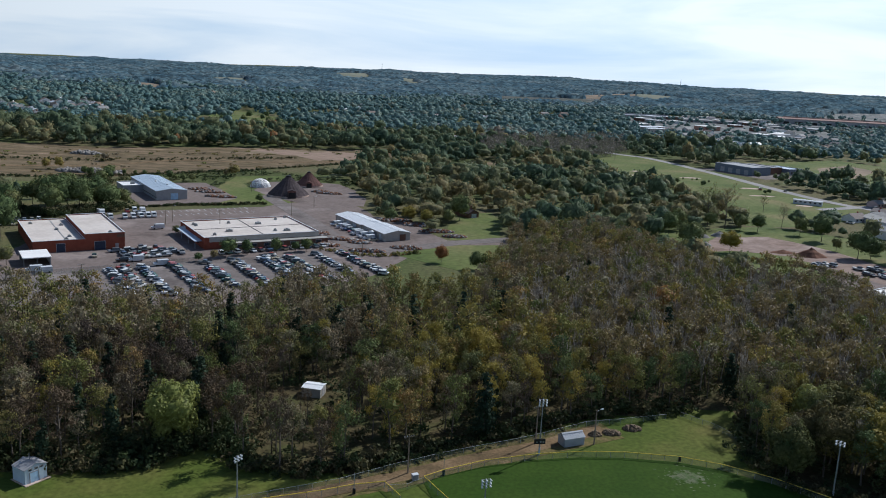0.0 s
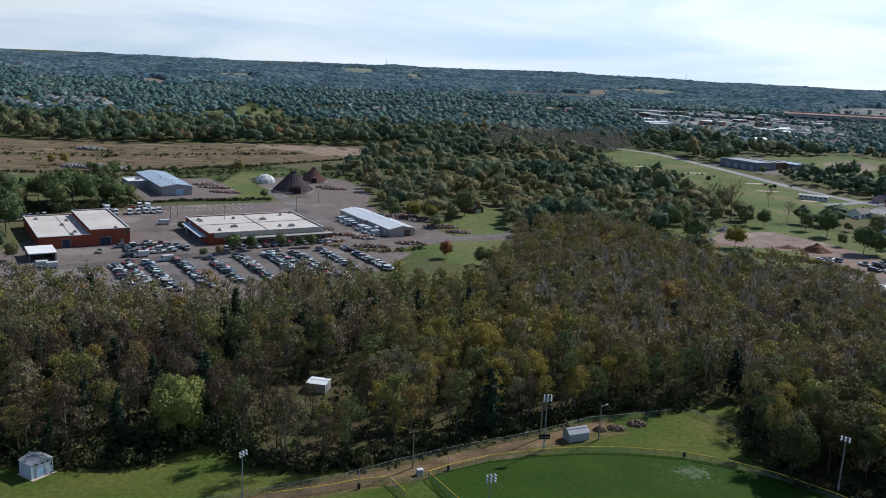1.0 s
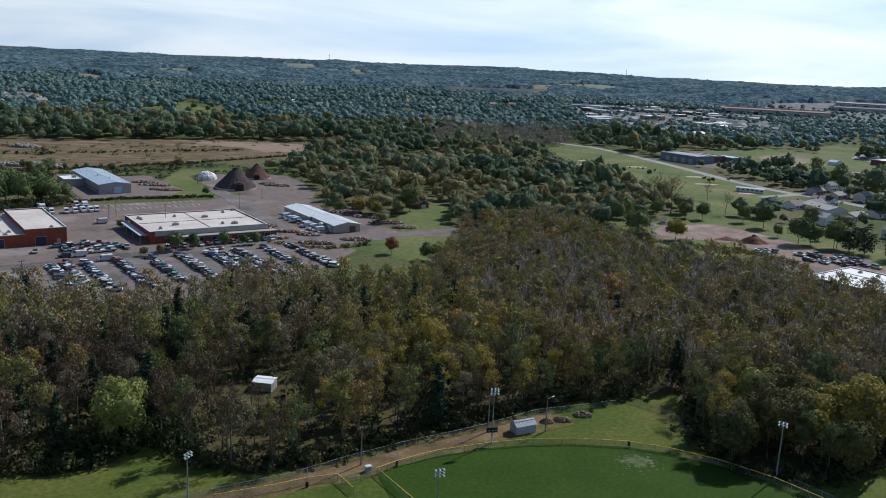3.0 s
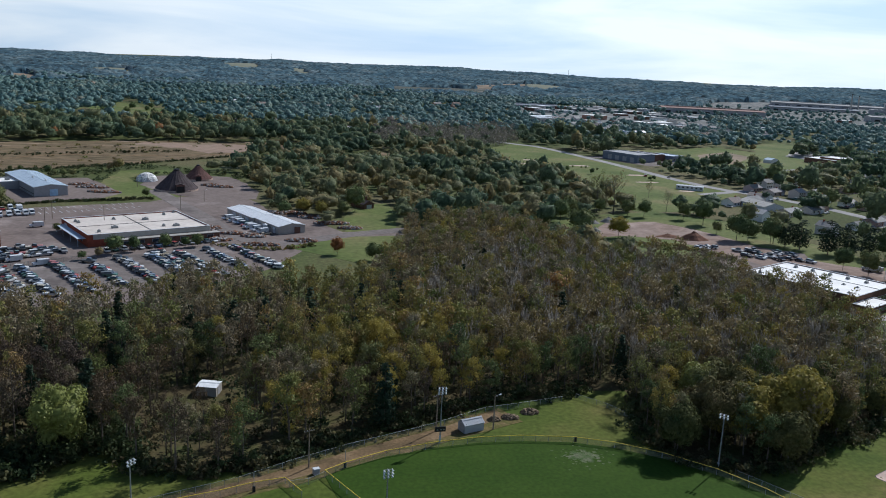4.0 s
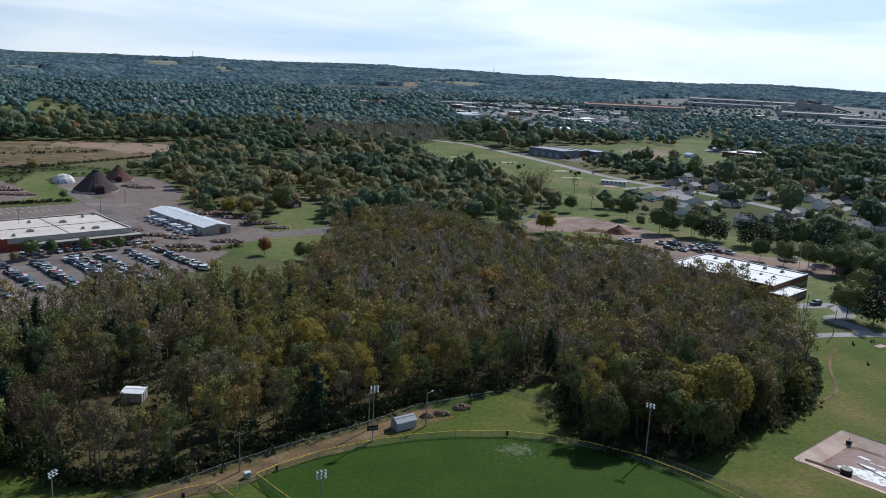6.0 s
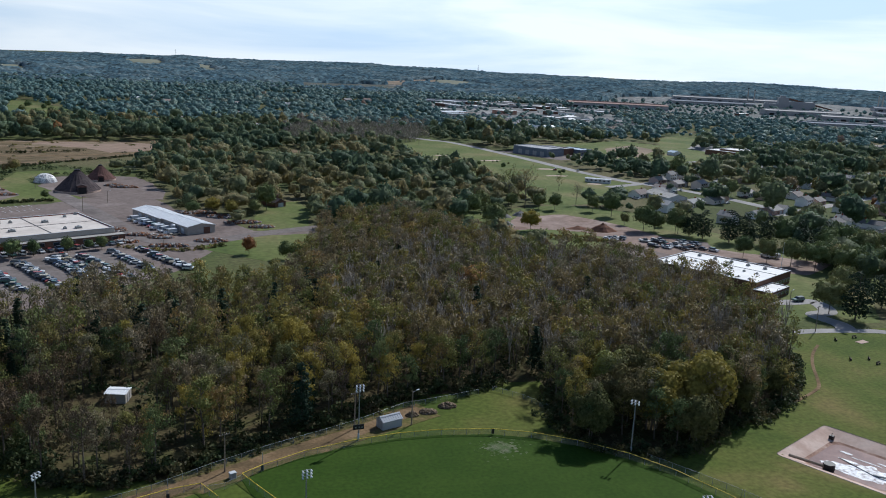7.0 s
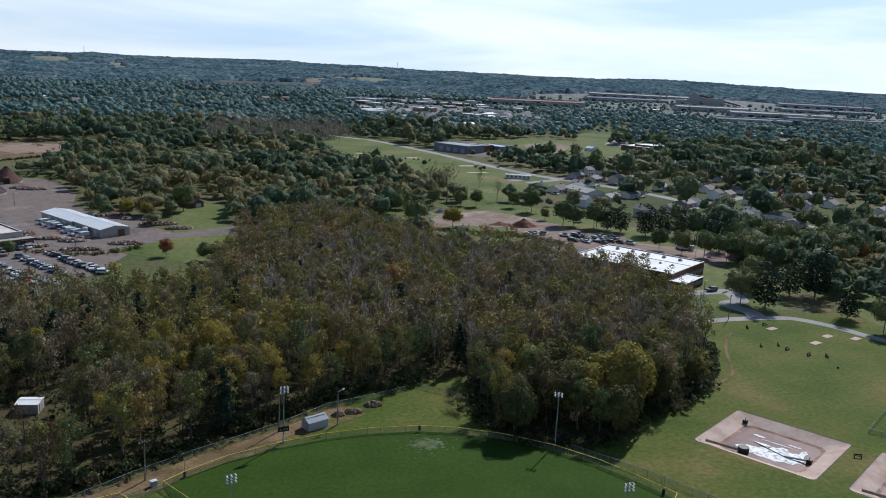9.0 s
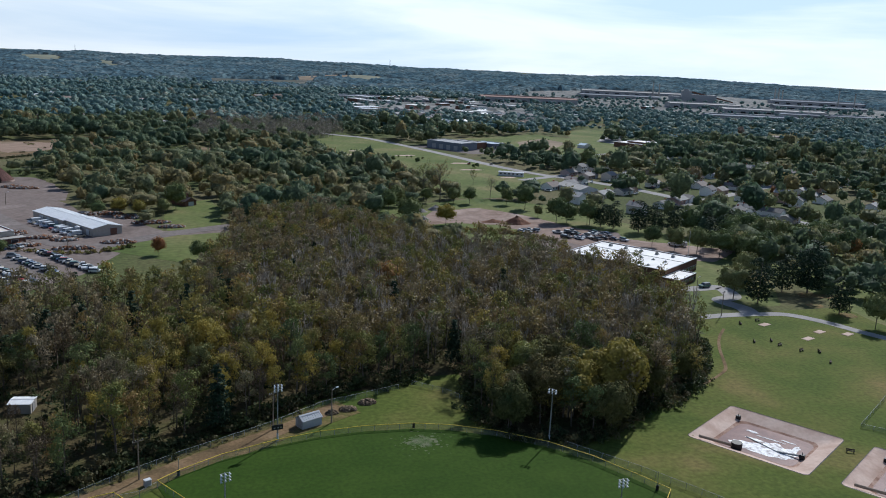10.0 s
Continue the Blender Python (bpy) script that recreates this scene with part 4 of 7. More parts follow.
def mid_trees():
    rnd = np.random.default_rng(33)
    sizes = ((10, 10), (12, 10), (9, 11.5), (13.5, 11), (8, 8.5), (11, 12))
    shapes = [lobed_crown(70 + i, w * 0.98, h, 10, 110, 0.50, seg=10, rings=7, inner=0.90) for i, (w, h) in enumerate(sizes)] + [lobed_crown(80 + i, w * 0.98, h, 9, 40, 0.72, seg=8, rings=6, inner=0.92) for i, (w, h) in enumerate(sizes)]
    gx, gy = np.meshgrid(np.arange(-620, 900, 9.6), np.arange(225, 1010, 9.0))
    x = gx.ravel() + rnd.uniform(-4, 4, gx.size)
    y = gy.ravel() + rnd.uniform(-4, 4, gx.size)
    d = np.hypot(x, y)
    houses = (x > 215) & (y > 330)
    k = (d < 1010) & (d > 320) & sector(x, y, 2) & ~blocked(x, y)
    k &= ~(houses & (rnd.random(x.size) < 0.40)) & ~(inside(x, y, HOOD) & (rnd.random(x.size) < 0.62))
    k &= ~(inside(x, y, LEFT_HOUSES) & (rnd.random(x.size) < 0.6)) & ~(inside(x, y, BARE_WOOD) & (rnd.random(x.size) < 0.8))
    sparse = inside(x, y, [(196, 436), (228, 492), (262, 545), (290, 500), (280, 420), (262, 335), (236, 345), (205, 400)])
    k &= ~(sparse & (rnd.random(x.size) < 0.9))
    road = [(150, 905), (176, 866), (199, 838), (229, 730), (252, 622), (269, 573), (285, 549), (304, 504), (314, 464), (325, 426), (335, 392)]
    for (ax, ay), (bx, by) in zip(road, road[1:]):
        t = np.clip(((x - ax) * (bx - ax) + (y - ay) * (by - ay)) / ((bx - ax) ** 2 + (by - ay) ** 2), 0, 1)
        k &= np.hypot(x - ax - t * (bx - ax), y - ay - t * (by - ay)) > 15
    x, y = x[k], y[k]
    w = clumped(x, y)
    stay = (w > -0.48) | (rnd.random(len(x)) < 0.35)
    x, y, w = x[stay], y[stay], w[stay]
    rim = (y > 700) & (y < 870) & (x < -40)
    size = np.where(rim, 1.22, np.where((x > 215) & (y > 330), 1.30, 1.0)) * np.clip(0.86 + 0.42 * w + rnd.normal(0, 0.24, len(x)), 0.38, 1.5)
    places = [(a, b, 0, rnd.uniform(0, 6.28), s, rnd.integers(0, 6) + (6 if math.hypot(a, b) > 560 else 0), s * rnd.uniform(0.8, 1.25)) for a, b, s in zip(x, y, size)]
    warm = inside(x, y, [(-70, 400), (150, 400), (190, 470), (150, 640), (60, 700), (-60, 660)])
    tint = np.clip(np.where(warm, 0.66, 0.42) + 0.55 * clumped(x + 400, y) + rnd.normal(0, 0.18, len(x)), 0, 0.88)
    tint = np.where(rnd.random(len(x)) < 0.002, 1.0, tint)
    strew("middle_woods", shapes, places, leaf_green_stuff, "green and autumn-touched woods beyond the yard", "woodland", tints=tint, smooth=True)


mid_trees()


def bare_stand(seed, height, forks):
    """A leafless crown of upright twigs, as thin tapered sticks."""
    rnd = np.random.default_rng(seed)
    segs = [(Vector((0, 0, -0.2)), Vector((rnd.normal(0, 0.2), rnd.normal(0, 0.2), height * 0.55)), 0.20, 0.12)]
    for k in range(forks):
        a, f = k * 2.4, rnd.uniform(0.25, 0.55)
        o = segs[0][0].lerp(segs[0][1], f / 0.55)
        e = o + Vector((math.cos(a) * rnd.uniform(0.6, 2.0), math.sin(a) * rnd.uniform(0.6, 2.0), height * rnd.uniform(0.28, 0.48)))
        segs.append((o, e, 0.11, 0.06))
        for _ in range(3):
            p = o.lerp(e, rnd.uniform(0.35, 1.0))
            segs.append((p, p + Vector((rnd.normal(0, 0.6), rnd.normal(0, 0.6), height * rnd.uniform(0.08, 0.2))), 0.065, 0.03))
    return segs_to_quads(segs, 3)


def bare_trees():
    rnd = np.random.default_rng(48)
    shapes = [bare_stand(s, h, 9) for s, h in ((1, 13), (2, 12), (3, 14))]
    x, y = scatter([(20, 200), (70, 200), (100, 175), (130, 180), (156, 217), (152, 262), (140, 288), (126, 312), (104, 310), (95, 345), (60, 330), (20, 270)], 6.4, 2.8, rnd)
    k = rnd.random(len(x)) < np.clip(0.35 + (x + y * 0.5 - 130) / 140, 0.2, 0.95)
    pl = [(a, b, 0, rnd.uniform(0, 6.28), rnd.uniform(0.92, 1.14), rnd.integers(0, 3)) for a, b in zip(x[k], y[k])]
    strew("bare_stems", shapes, pl, pale_bark, "pale grey leafless stems standing through the wood", "woodland", tints=rnd.random(len(pl)))
    twig = [lobed_crown(150 + i, 8, 11, 7, 60, 0.8, core=False) for i in range(2)]
    x, y = scatter(BARE_WOOD, 8.0, 3.0, rnd)
    k = ~blocked(x, y)
    x, y = x[k], y[k]
    pl = [(a, b, 0, rnd.uniform(0, 6.28), rnd.uniform(0.6, 1.1), rnd.integers(0, 2)) for a, b in zip(x, y)]
    strew("bare_thicket", twig, pl, twigs, "grey-brown nearly leafless thicket beyond the park", "woodland", tints=rnd.random(len(pl)))
    big = [bare_stand(s, 12, 5) for s in (7, 8)]
    strew("bare_thicket_stems", big, [(p[0] + 2, p[1] + 2, 0, p[3], p[4], p[5]) for p in pl[::2]], pale_bark, "grey leafless stems of a far thicket", "woodland", tints=rnd.random(len(pl[::2])))


bare_trees()


def far_open(px, py):
    px = px + 22 * np.sin(px / 31 + py / 57) + 14 * np.sin(py / 23 - px / 40)
    k = blocked(px, py) | inside(px, py, QUARRY) | (inside(px, py, LEFT_HOUSES) & (np.sin(px * 1.7 + py * 2.3) > -0.2))
    for f in FAR_FIELDS:
        k |= inside(px, py, f)
    return k


def far_trees():
    rnd = np.random.default_rng(44)
    shapes = [lobed_crown(90 + i, 12.5, 10.5 + i % 3, 6, 13, 1.05, seg=7, rings=5, inner=0.94) for i in range(6)]
    places, tint = [], []
    d = 985.0
    while d < 2150:
        step = 12.0 + (d - 985) * 0.004
        n = int(radians(85) * d / (step * 1.05))
        a = radians(-33) + (np.arange(n) + rnd.uniform(-0.5, 0.5, n)) * step * 1.05 / d
        dd = d + rnd.uniform(-0.6, 0.6, n) * step
        px, py = np.sin(a) * dd, np.cos(a) * dd
        u = rnd.random(n)
        w = clumped(px * 0.7, py * 0.7)
        thin = np.where(inside(px, py, TOWN), 0.24, np.where(inside(px, py, WORKS), 0.36, np.where(w < -0.42, 0.25, 1.0)))
        thin = np.where((px > 180) & (a < radians(44)) & (dd < 1500) & (thin > 0.9), 0.62, thin)
        for f in HOUSE_STANDS:
            thin = np.where(inside(px, py, f) & (thin > 0.9), 0.66, thin)
        thin = np.where((dd > 1950) & (thin > 0.9), 0.55, thin)
        keep = (u < thin) & ~far_open(px, py)
        z = hills(px, py)
        low = np.where(thin < 0.5, 0.62, 1.0)
        for i in np.nonzero(keep)[0]:
            s = float(np.clip(1.0 + 0.4 * w[i] + rnd.normal(0, 0.18), 0.5, 1.6)) * step / 12 * low[i]
            places.append((px[i], py[i], z[i], rnd.uniform(0, 6.28), s, int(rnd.integers(0, 6)), min(s, 1.15) * rnd.uniform(0.8, 1.1)))
            tint.append(float(np.clip(0.40 + 0.40 * w[i] + rnd.normal(0, 0.17), 0, 1)))
        d += step
    strew("distant_woods", shapes, places, leaf_far_haze, "endless distant woods with autumn tints and haze blue in the colour", "woodland", tints=tint, smooth=True)


def far_canopy():
    """The closed tree cover beyond, crown beside crown, with clearings cut out of it."""
    rnd = np.random.default_rng(46)
    a = np.radians(np.arange(-34, 53, 0.13))
    rows = [1900.0]
    while rows[-1] < 4700:
        rows.append(rows[-1] + 8 + (rows[-1] - 1900) * 0.006)
    d = np.array(rows)
    dd = d[:, None] + rnd.uniform(-0.45, 0.45, (len(d), len(a))) * (8 + (d[:, None] - 1900) * 0.006)
    aa = a[None, :] + rnd.uniform(-0.3, 0.3, (len(d), len(a))) * radians(0.13)
    x, y = np.sin(aa) * dd, np.cos(aa) * dd
    stand = np.sin(x / 83 + np.sin(y / 190) * 2) * np.sin(y / 140 + 0.8 * np.sin(x / 120)) + 0.5 * np.sin(x / 37 + y / 51)
    loose = rnd.normal(0, 1.0, x.shape)
    loose = (loose + 0.8 * np.roll(loose, 1, 1)) * (1.9 - 1.0 * (d[:, None] - 1900) / 2800)
    crown = 7.5 + 3.4 * stand + loose + 0.8 * np.sin(x / 7.0 + 2 * np.sin(y / 23)) * np.sin(y / 19.0)
    away = far_open(x.ravel(), y.ravel()).reshape(x.shape) | inside(x.ravel(), y.ravel(), WORKS).reshape(x.shape) | inside(x.ravel(), y.ravel(), TOWN).reshape(x.shape)
    z = hills(x, y) + np.where(away, -1.5, crown)
    w = len(a)
    i = (np.arange(len(d) - 1)[:, None] * w + np.arange(w - 1)[None, :]).ravel()
    q = np.stack([i, i + 1, i + w + 1, i + w], 1)
    q = q[~np.all(away.ravel()[q], axis=1)]
    me = bulk("far_canopy", np.stack([x, y, z], -1).reshape(-1, 3), q, canopy_haze)
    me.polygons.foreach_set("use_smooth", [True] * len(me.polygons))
    tagged(new("far_canopy", me), "closed tree cover of the far wooded hills, coloured with haze blue", "woodland", kind="stuff")


def far_field(name, outline, mat, label, category):
    """A far clearing whose sheet follows the hills."""
    x0, x1 = min(p[0] for p in outline), max(p[0] for p in outline)
    y0, y1 = min(p[1] for p in outline), max(p[1] for p in outline)
    xs, ys = np.linspace(x0, x1, 40), np.linspace(y0, y1, 60)
    gx, gy = np.meshgrid(xs, ys)
    i = (np.arange(59)[:, None] * 40 + np.arange(39)[None, :]).ravel()
    q = np.stack([i, i + 1, i + 41, i + 40], 1)
    c = np.stack([gx.ravel(), gy.ravel()], 1)[q].mean(1)
    q = q[inside(c[:, 0], c[:, 1], outline)]
    me = bulk(name, np.stack([gx, gy, hills(gx, gy) + 0.6], -1).reshape(-1, 3), q, mat)
    tagged(new(name, me), label, category, kind="structure")


far_trees()
far_canopy()
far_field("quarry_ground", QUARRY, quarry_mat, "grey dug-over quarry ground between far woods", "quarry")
far_field("works_ground", WORKS, works_mat, "grey bare ground around the steelworks", "ground")
far_field("town_ground", TOWN, works_mat, "pale lots and streets of a far town", "ground")
for n, f in enumerate(FAR_FIELDS):
    if n in (0, 1, 6):
        far_field("stubble_field", f, tan_mat, "tan stubble field in a far clearing", "field")
    else:
        far_field("far_meadow", f, pale_meadow, "pale green meadow in a far clearing", "field")


# ---- buildings ----
def thing(name, label, category, m, group=""):
    root = tagged(new(name), label, category, group)
    root.matrix_basis = m
    return root


def on_grid(x, y, turn=32.0, z=0.0):
    return pose(x, y, z, 0, 0, turn)


def wall_ring(bm, x0, x1, y0, y1, z0, z1, t=0.3):
    """Four walls with thickness."""
    box(bm, x0, x1, y0, y0 + t, z0, z1)
    box(bm, x0, x1, y1 - t, y1, z0, z1)
    box(bm, x0, x0 + t, y0 + t, y1 - t, z0, z1)
    box(bm, x1 - t, x1, y0 + t, y1 - t, z0, z1)


def flat_block(root, x0, x1, y0, y1, h, wall_mat, roof_mat=None, parapet=0.35, cap_mat=None):
    bm = bmesh.new()
    wall_ring(bm, x0, x1, y0, y1, -0.3, h)
    part("wall", bm, wall_mat, root)
    bm = bmesh.new()
    box(bm, x0 + 0.3, x1 - 0.3, y0 + 0.3, y1 - 0.3, h - parapet - 0.3, h - parapet)
    part("roof", bm, roof_mat or white_roof, root)
    bm = bmesh.new()
    wall_ring(bm, x0 - 0.08, x1 + 0.08, y0 - 0.08, y1 + 0.08, h, h + 0.14, 0.42)
    part("coping", bm, cap_mat or metal_white, root)


def opening(root, name, x0, x1, z0, z1, y, mat, depth=0.12, side="y", framed=True):
    """A door or window leaf proud of the wall, with its frame."""
    bm = bmesh.new()
    if side == "y":
        box(bm, x0, x1, y - depth, y + 0.02, z0, z1)
    else:
        box(bm, y - depth, y + 0.02, x0, x1, z0, z1)
    leaf = part(name, bm, mat, root)
    if not framed:
        return leaf
    bm = bmesh.new()
    w, o = 0.14, depth + 0.05
    for a, b, c, d in ((x0 - w, x0, z0, z1 + w), (x1, x1 + w, z0, z1 + w), (x0, x1, z1, z1 + w)):
        if side == "y":
            box(bm, a, b, y - o, y + 0.02, c, d)
        else:
            box(bm, y - o, y + 0.02, a, b, c, d)
    part("frame", bm, metal_grey, leaf)
    return leaf


def roof_unit(root, x, y, z, sx=2.2, sy=1.6, sz=1.1):
    bm = bmesh.new()
    box(bm, x - sx / 2, x + sx / 2, y - sy / 2, y + sy / 2, z, z + sz, 0.08)
    box(bm, x - sx / 2 - 0.15, x + sx / 2 + 0.15, y - sy / 2 - 0.15, y + sy / 2 + 0.15, z, z + 0.18)
    tube(bm, (x, y, z + sz), (x, y, z + sz + 0.25), sy * 0.32, sy * 0.32, 10)
    return part("roof_unit", bm, steel, root)


def seam(root, x0, x1, y0, y1, z, mat=None):
    bm = bmesh.new()
    box(bm, x0, x1, y0, y1, z - 0.05, z + 0.10)
    return part("roof_seam", bm, mat or steel, root)


def gable_shed(root, x0, x1, y0, y1, eave, ridge, wall_mat, roof_mat, rib=0.9, over=0.3, t=0.12):
    """Walls with gables and a ribbed two-slope roof whose ridge runs along y."""
    mid = (x0 + x1) / 2
    bm = bmesh.new()
    box(bm, x0, x0 + 0.2, y0, y1, -0.3, eave)
    box(bm, x1 - 0.2, x1, y0, y1, -0.3, eave)
    for a, b in ((y0, y0 + 0.2), (y1 - 0.2, y1)):
        prism(bm, [(x0 + 0.2, -0.3), (x1 - 0.2, -0.3), (x1 - 0.2, eave), (mid, ridge - 0.05), (x0 + 0.2, eave)], a, b)
    part("wall", bm, wall_mat, root)
    slope = (ridge - eave) / (mid - x0)
    for s in (-1, 1):
        bm = bmesh.new()
        ex = mid + s * (mid - x0 + over)
        ez = eave - slope * over
        prism(bm, [(mid, ridge), (ex, ez), (ex, ez + t), (mid, ridge + t)], y0 - over, y1 + over)
        slope_ob = part("roof_slope", bm, roof_mat, root)
        n = int((y1 - y0 + 2 * over) / rib)
        for k in range(n + 1):
            yy = y0 - over + 0.03 + k * rib
            bm = bmesh.new()
            prism(bm, [(mid, ridge + t), (ex, ez + t), (ex, ez + t + 0.05), (mid, ridge + t + 0.05)], yy, yy + 0.07)
            part("rib", bm, roof_mat, slope_ob)
    bm = bmesh.new()
    prism(bm, [(mid - 0.35, ridge + t - 0.06), (mid, ridge + t + 0.12), (mid + 0.35, ridge + t - 0.06)], y0 - over, y1 + over)
    part("ridge_cap", bm, roof_mat, root)


def red_warehouse():
    r = thing("brick_warehouse", "red brick warehouse with a two-level white flat roof", "warehouse", on_grid(-157.4, 319.9, 32.5))
    flat_block(r, 0, 19, 0, 48, 4.7, brick, tan_roof)
    flat_block(r, 19, 34, 0, 46, 6.6, brick, tan_roof)
    seam(r, 12.2, 12.5, 0.5, 46, 4.38, metal_grey)
    for a, b in ((8.5, 11.5), (22.5, 26.5)):
        opening(r, "dock_door", a, b, 0, 3.4, 0, dark_blue)
    opening(r, "side_door", 30.4, 31.4, 0, 2.1, 0, metal_grey)
    for x, y, z in ((12, 24, 4.35), (15, 33, 4.35), (14.5, 8, 4.35), (12.6, 3, 4.35), (29, 2.6, 6.25), (4, 40, 4.35)):
        roof_unit(r, x, y, z, 1.3, 1.0, 0.7)
    bm = bmesh.new()
    box(bm, 31, 34, -0.06, -0.002, 4.6, 5.9)
    part("sign_panel", bm, brick_dark, r, "dark blank sign panel")
    a = thing("open_carport", "white flat-roofed open carport beside the warehouse", "carport", on_grid(-150.8, 299.5, 32.0))
    bm = bmesh.new()
    box(bm, -0.4, 9.2, -0.4, 13.0, 3.0, 3.35, 0.05)
    part("roof", bm, white_roof, a)
    for x, y in ((0, 0), (4.4, 0), (8.6, 0), (0, 12.4), (4.4, 12.4), (8.6, 12.4)):
        bm = bmesh.new()
        tube(bm, (x, y, -0.2), (x, y, 3.0), 0.12, 0.12, 8)
        part("post", bm, steel, a)
    bm = bmesh.new()
    box(bm, -0.2, 9.0, 12.6, 12.8, -0.2, 3.0)
    box(bm, 8.8, 9.0, 0.0, 12.6, -0.2, 3.0)
    part("back_wall", bm, metal_grey, a)


def long_warehouse():
    r = thing("long_warehouse", "long low warehouse with white roof panels and brick end", "warehouse", on_grid(-97.6, 341.9, 31.0))
    flat_block(r, 0, 50, 0, 39, 5.0, brick, tan_roof)
    bm = bmesh.new()
    box(bm, 2.0, 50.0, -0.14, -0.004, 3.0, 4.9)
    part("fascia_band", bm, metal_beige, r, "beige metal band along the front")
    seam(r, 25.5, 25.85, 0.5, 38.5, 4.66, dark)
    seam(r, 0.5, 49.5, 19.2, 19.6, 4.66, dark)
    bm = bmesh.new()
    box(bm, 9, 53, -4.0, -0.15, 2.65, 2.9, 0.04)
    part("canopy_roof", bm, metal_beige, r, "beige lean-to roof along the front")
    bm = bmesh.new()
    box(bm, 9.2, 52.8, -3.7, -3.45, -0.3, 2.65)
    box(bm, 9.2, 9.45, -3.45, -0.16, -0.3, 2.65)
    box(bm, 52.55, 52.8, -3.45, -0.16, -0.3, 2.65)
    part("front_wall", bm, brick_dark, r)
    for k in range(7):
        opening(r, "window", 12.5 + k * 5.8, 15.0 + k * 5.8, 0.9, 2.1, -3.7, glass_dark)
    for x, y in ((4, 28), (6, 6), (14, 12), (19, 30), (31, 25), (38, 7), (42, 33), (33, 8), (3.5, 30.5), (48, 37)):
        roof_unit(r, x, y, 4.65, 2.4 if x in (14, 38, 31) else 1.1, 1.5 if x in (14, 38, 31) else 1.0, 0.9)
    bm = bmesh.new()
    prism(bm, [(3.0, 3.0), (36.0, 3.0), (36.0, 3.2), (3.0, 3.2)], -3.2, 0.0, axis="x")
    for y in (3.2, 14, 25, 35.8):
        tube(bm, (-3.0, y, -0.2), (-3.0, y, 3.0), 0.1, 0.1, 6)
    part("side_awning", bm, metal_blue, r, "blue-grey awning along the brick end")
    opening(r, "window", 30, 33.5, 2.0, 4.0, 0.0, metal_white, side="x")
    opening(r, "window", 8, 12, 1.0, 2.4, 0.0, glass_dark, side="x")


def blue_shed():
    r = thing("metal_shed", "large grey metal shed with pale blue ribbed roof", "shed", on_grid(-155.8, 456.0, 32.5))
    gable_shed(r, 0, 16.5, 0, 60, 5.0, 6.2, metal_grey, metal_blue, rib=1.6)
    opening(r, "garage_door", 7.5, 11.5, 0, 3.6, 0, door_blue)
    for x, y in ((6.5, 28), (9.5, 14)):
        bm = bmesh.new()
        tube(bm, (x, y, 5.6), (x, y, 6.8), 0.5, 0.5, 10)
        tube(bm, (x, y, 6.8), (x, y, 7.1), 0.7, 0.3, 10)
        part("roof_vent", bm, metal_white, r)
    bm = bmesh.new()
    box(bm, -0.12, -0.004, 0.3, 59.7, 1.4, 1.7)
    part("wall_rail", bm, dark, r)
    flat_block(r, -11.0, -0.2, 30, 47, 4.2, metal_grey)
    roof_unit(r, -4, 38, 3.85)


def two_part_shed():
    r = thing("storage_shed", "long beige storage shed with a pale ribbed metal roof", "shed", on_grid(-26.4, 376.5, 31.0))
    gable_shed(r, 0, 13, 0, 23.5, 3.5, 4.7, metal_beige, metal_bright, rib=1.2)
    gable_shed(r, -0.8, 12, 23.9, 53, 3.4, 4.5, metal_beige, metal_bright, rib=1.2)
    opening(r, "garage_door", 7.6, 10.6, 0, 2.9, 0, brick_dark)
    for k in range(4):
        opening(r, "side_door", 3.0 + k * 5, 5.6 + k * 5, 0, 2.6, 0.0, metal_grey if k % 2 else metal_white, side="x")
    for k in range(3):
        opening(r, "garage_door", 29 + k * 7, 32.5 + k * 7, 0, 2.7, -0.8, metal_white, side="x")
    tank = thing("storage_tank", "white upright cylindrical storage tank by the shed", "tank", pose(-33.0, 384.0, 0))
    bm = bmesh.new()
    tube(bm, (0, 0, 0), (0, 0, 3.0), 1.1, 1.1, 20)
    tube(bm, (0, 0, 3.0), (0, 0, 3.5), 1.1, 0.3, 20)
    part("shell", bm, metal_white, tank)
    bm = bmesh.new()
    tube(bm, (0, 0, -0.1), (0, 0, 0.12), 1.4, 1.4, 20)
    part("plinth", bm, concrete, tank)


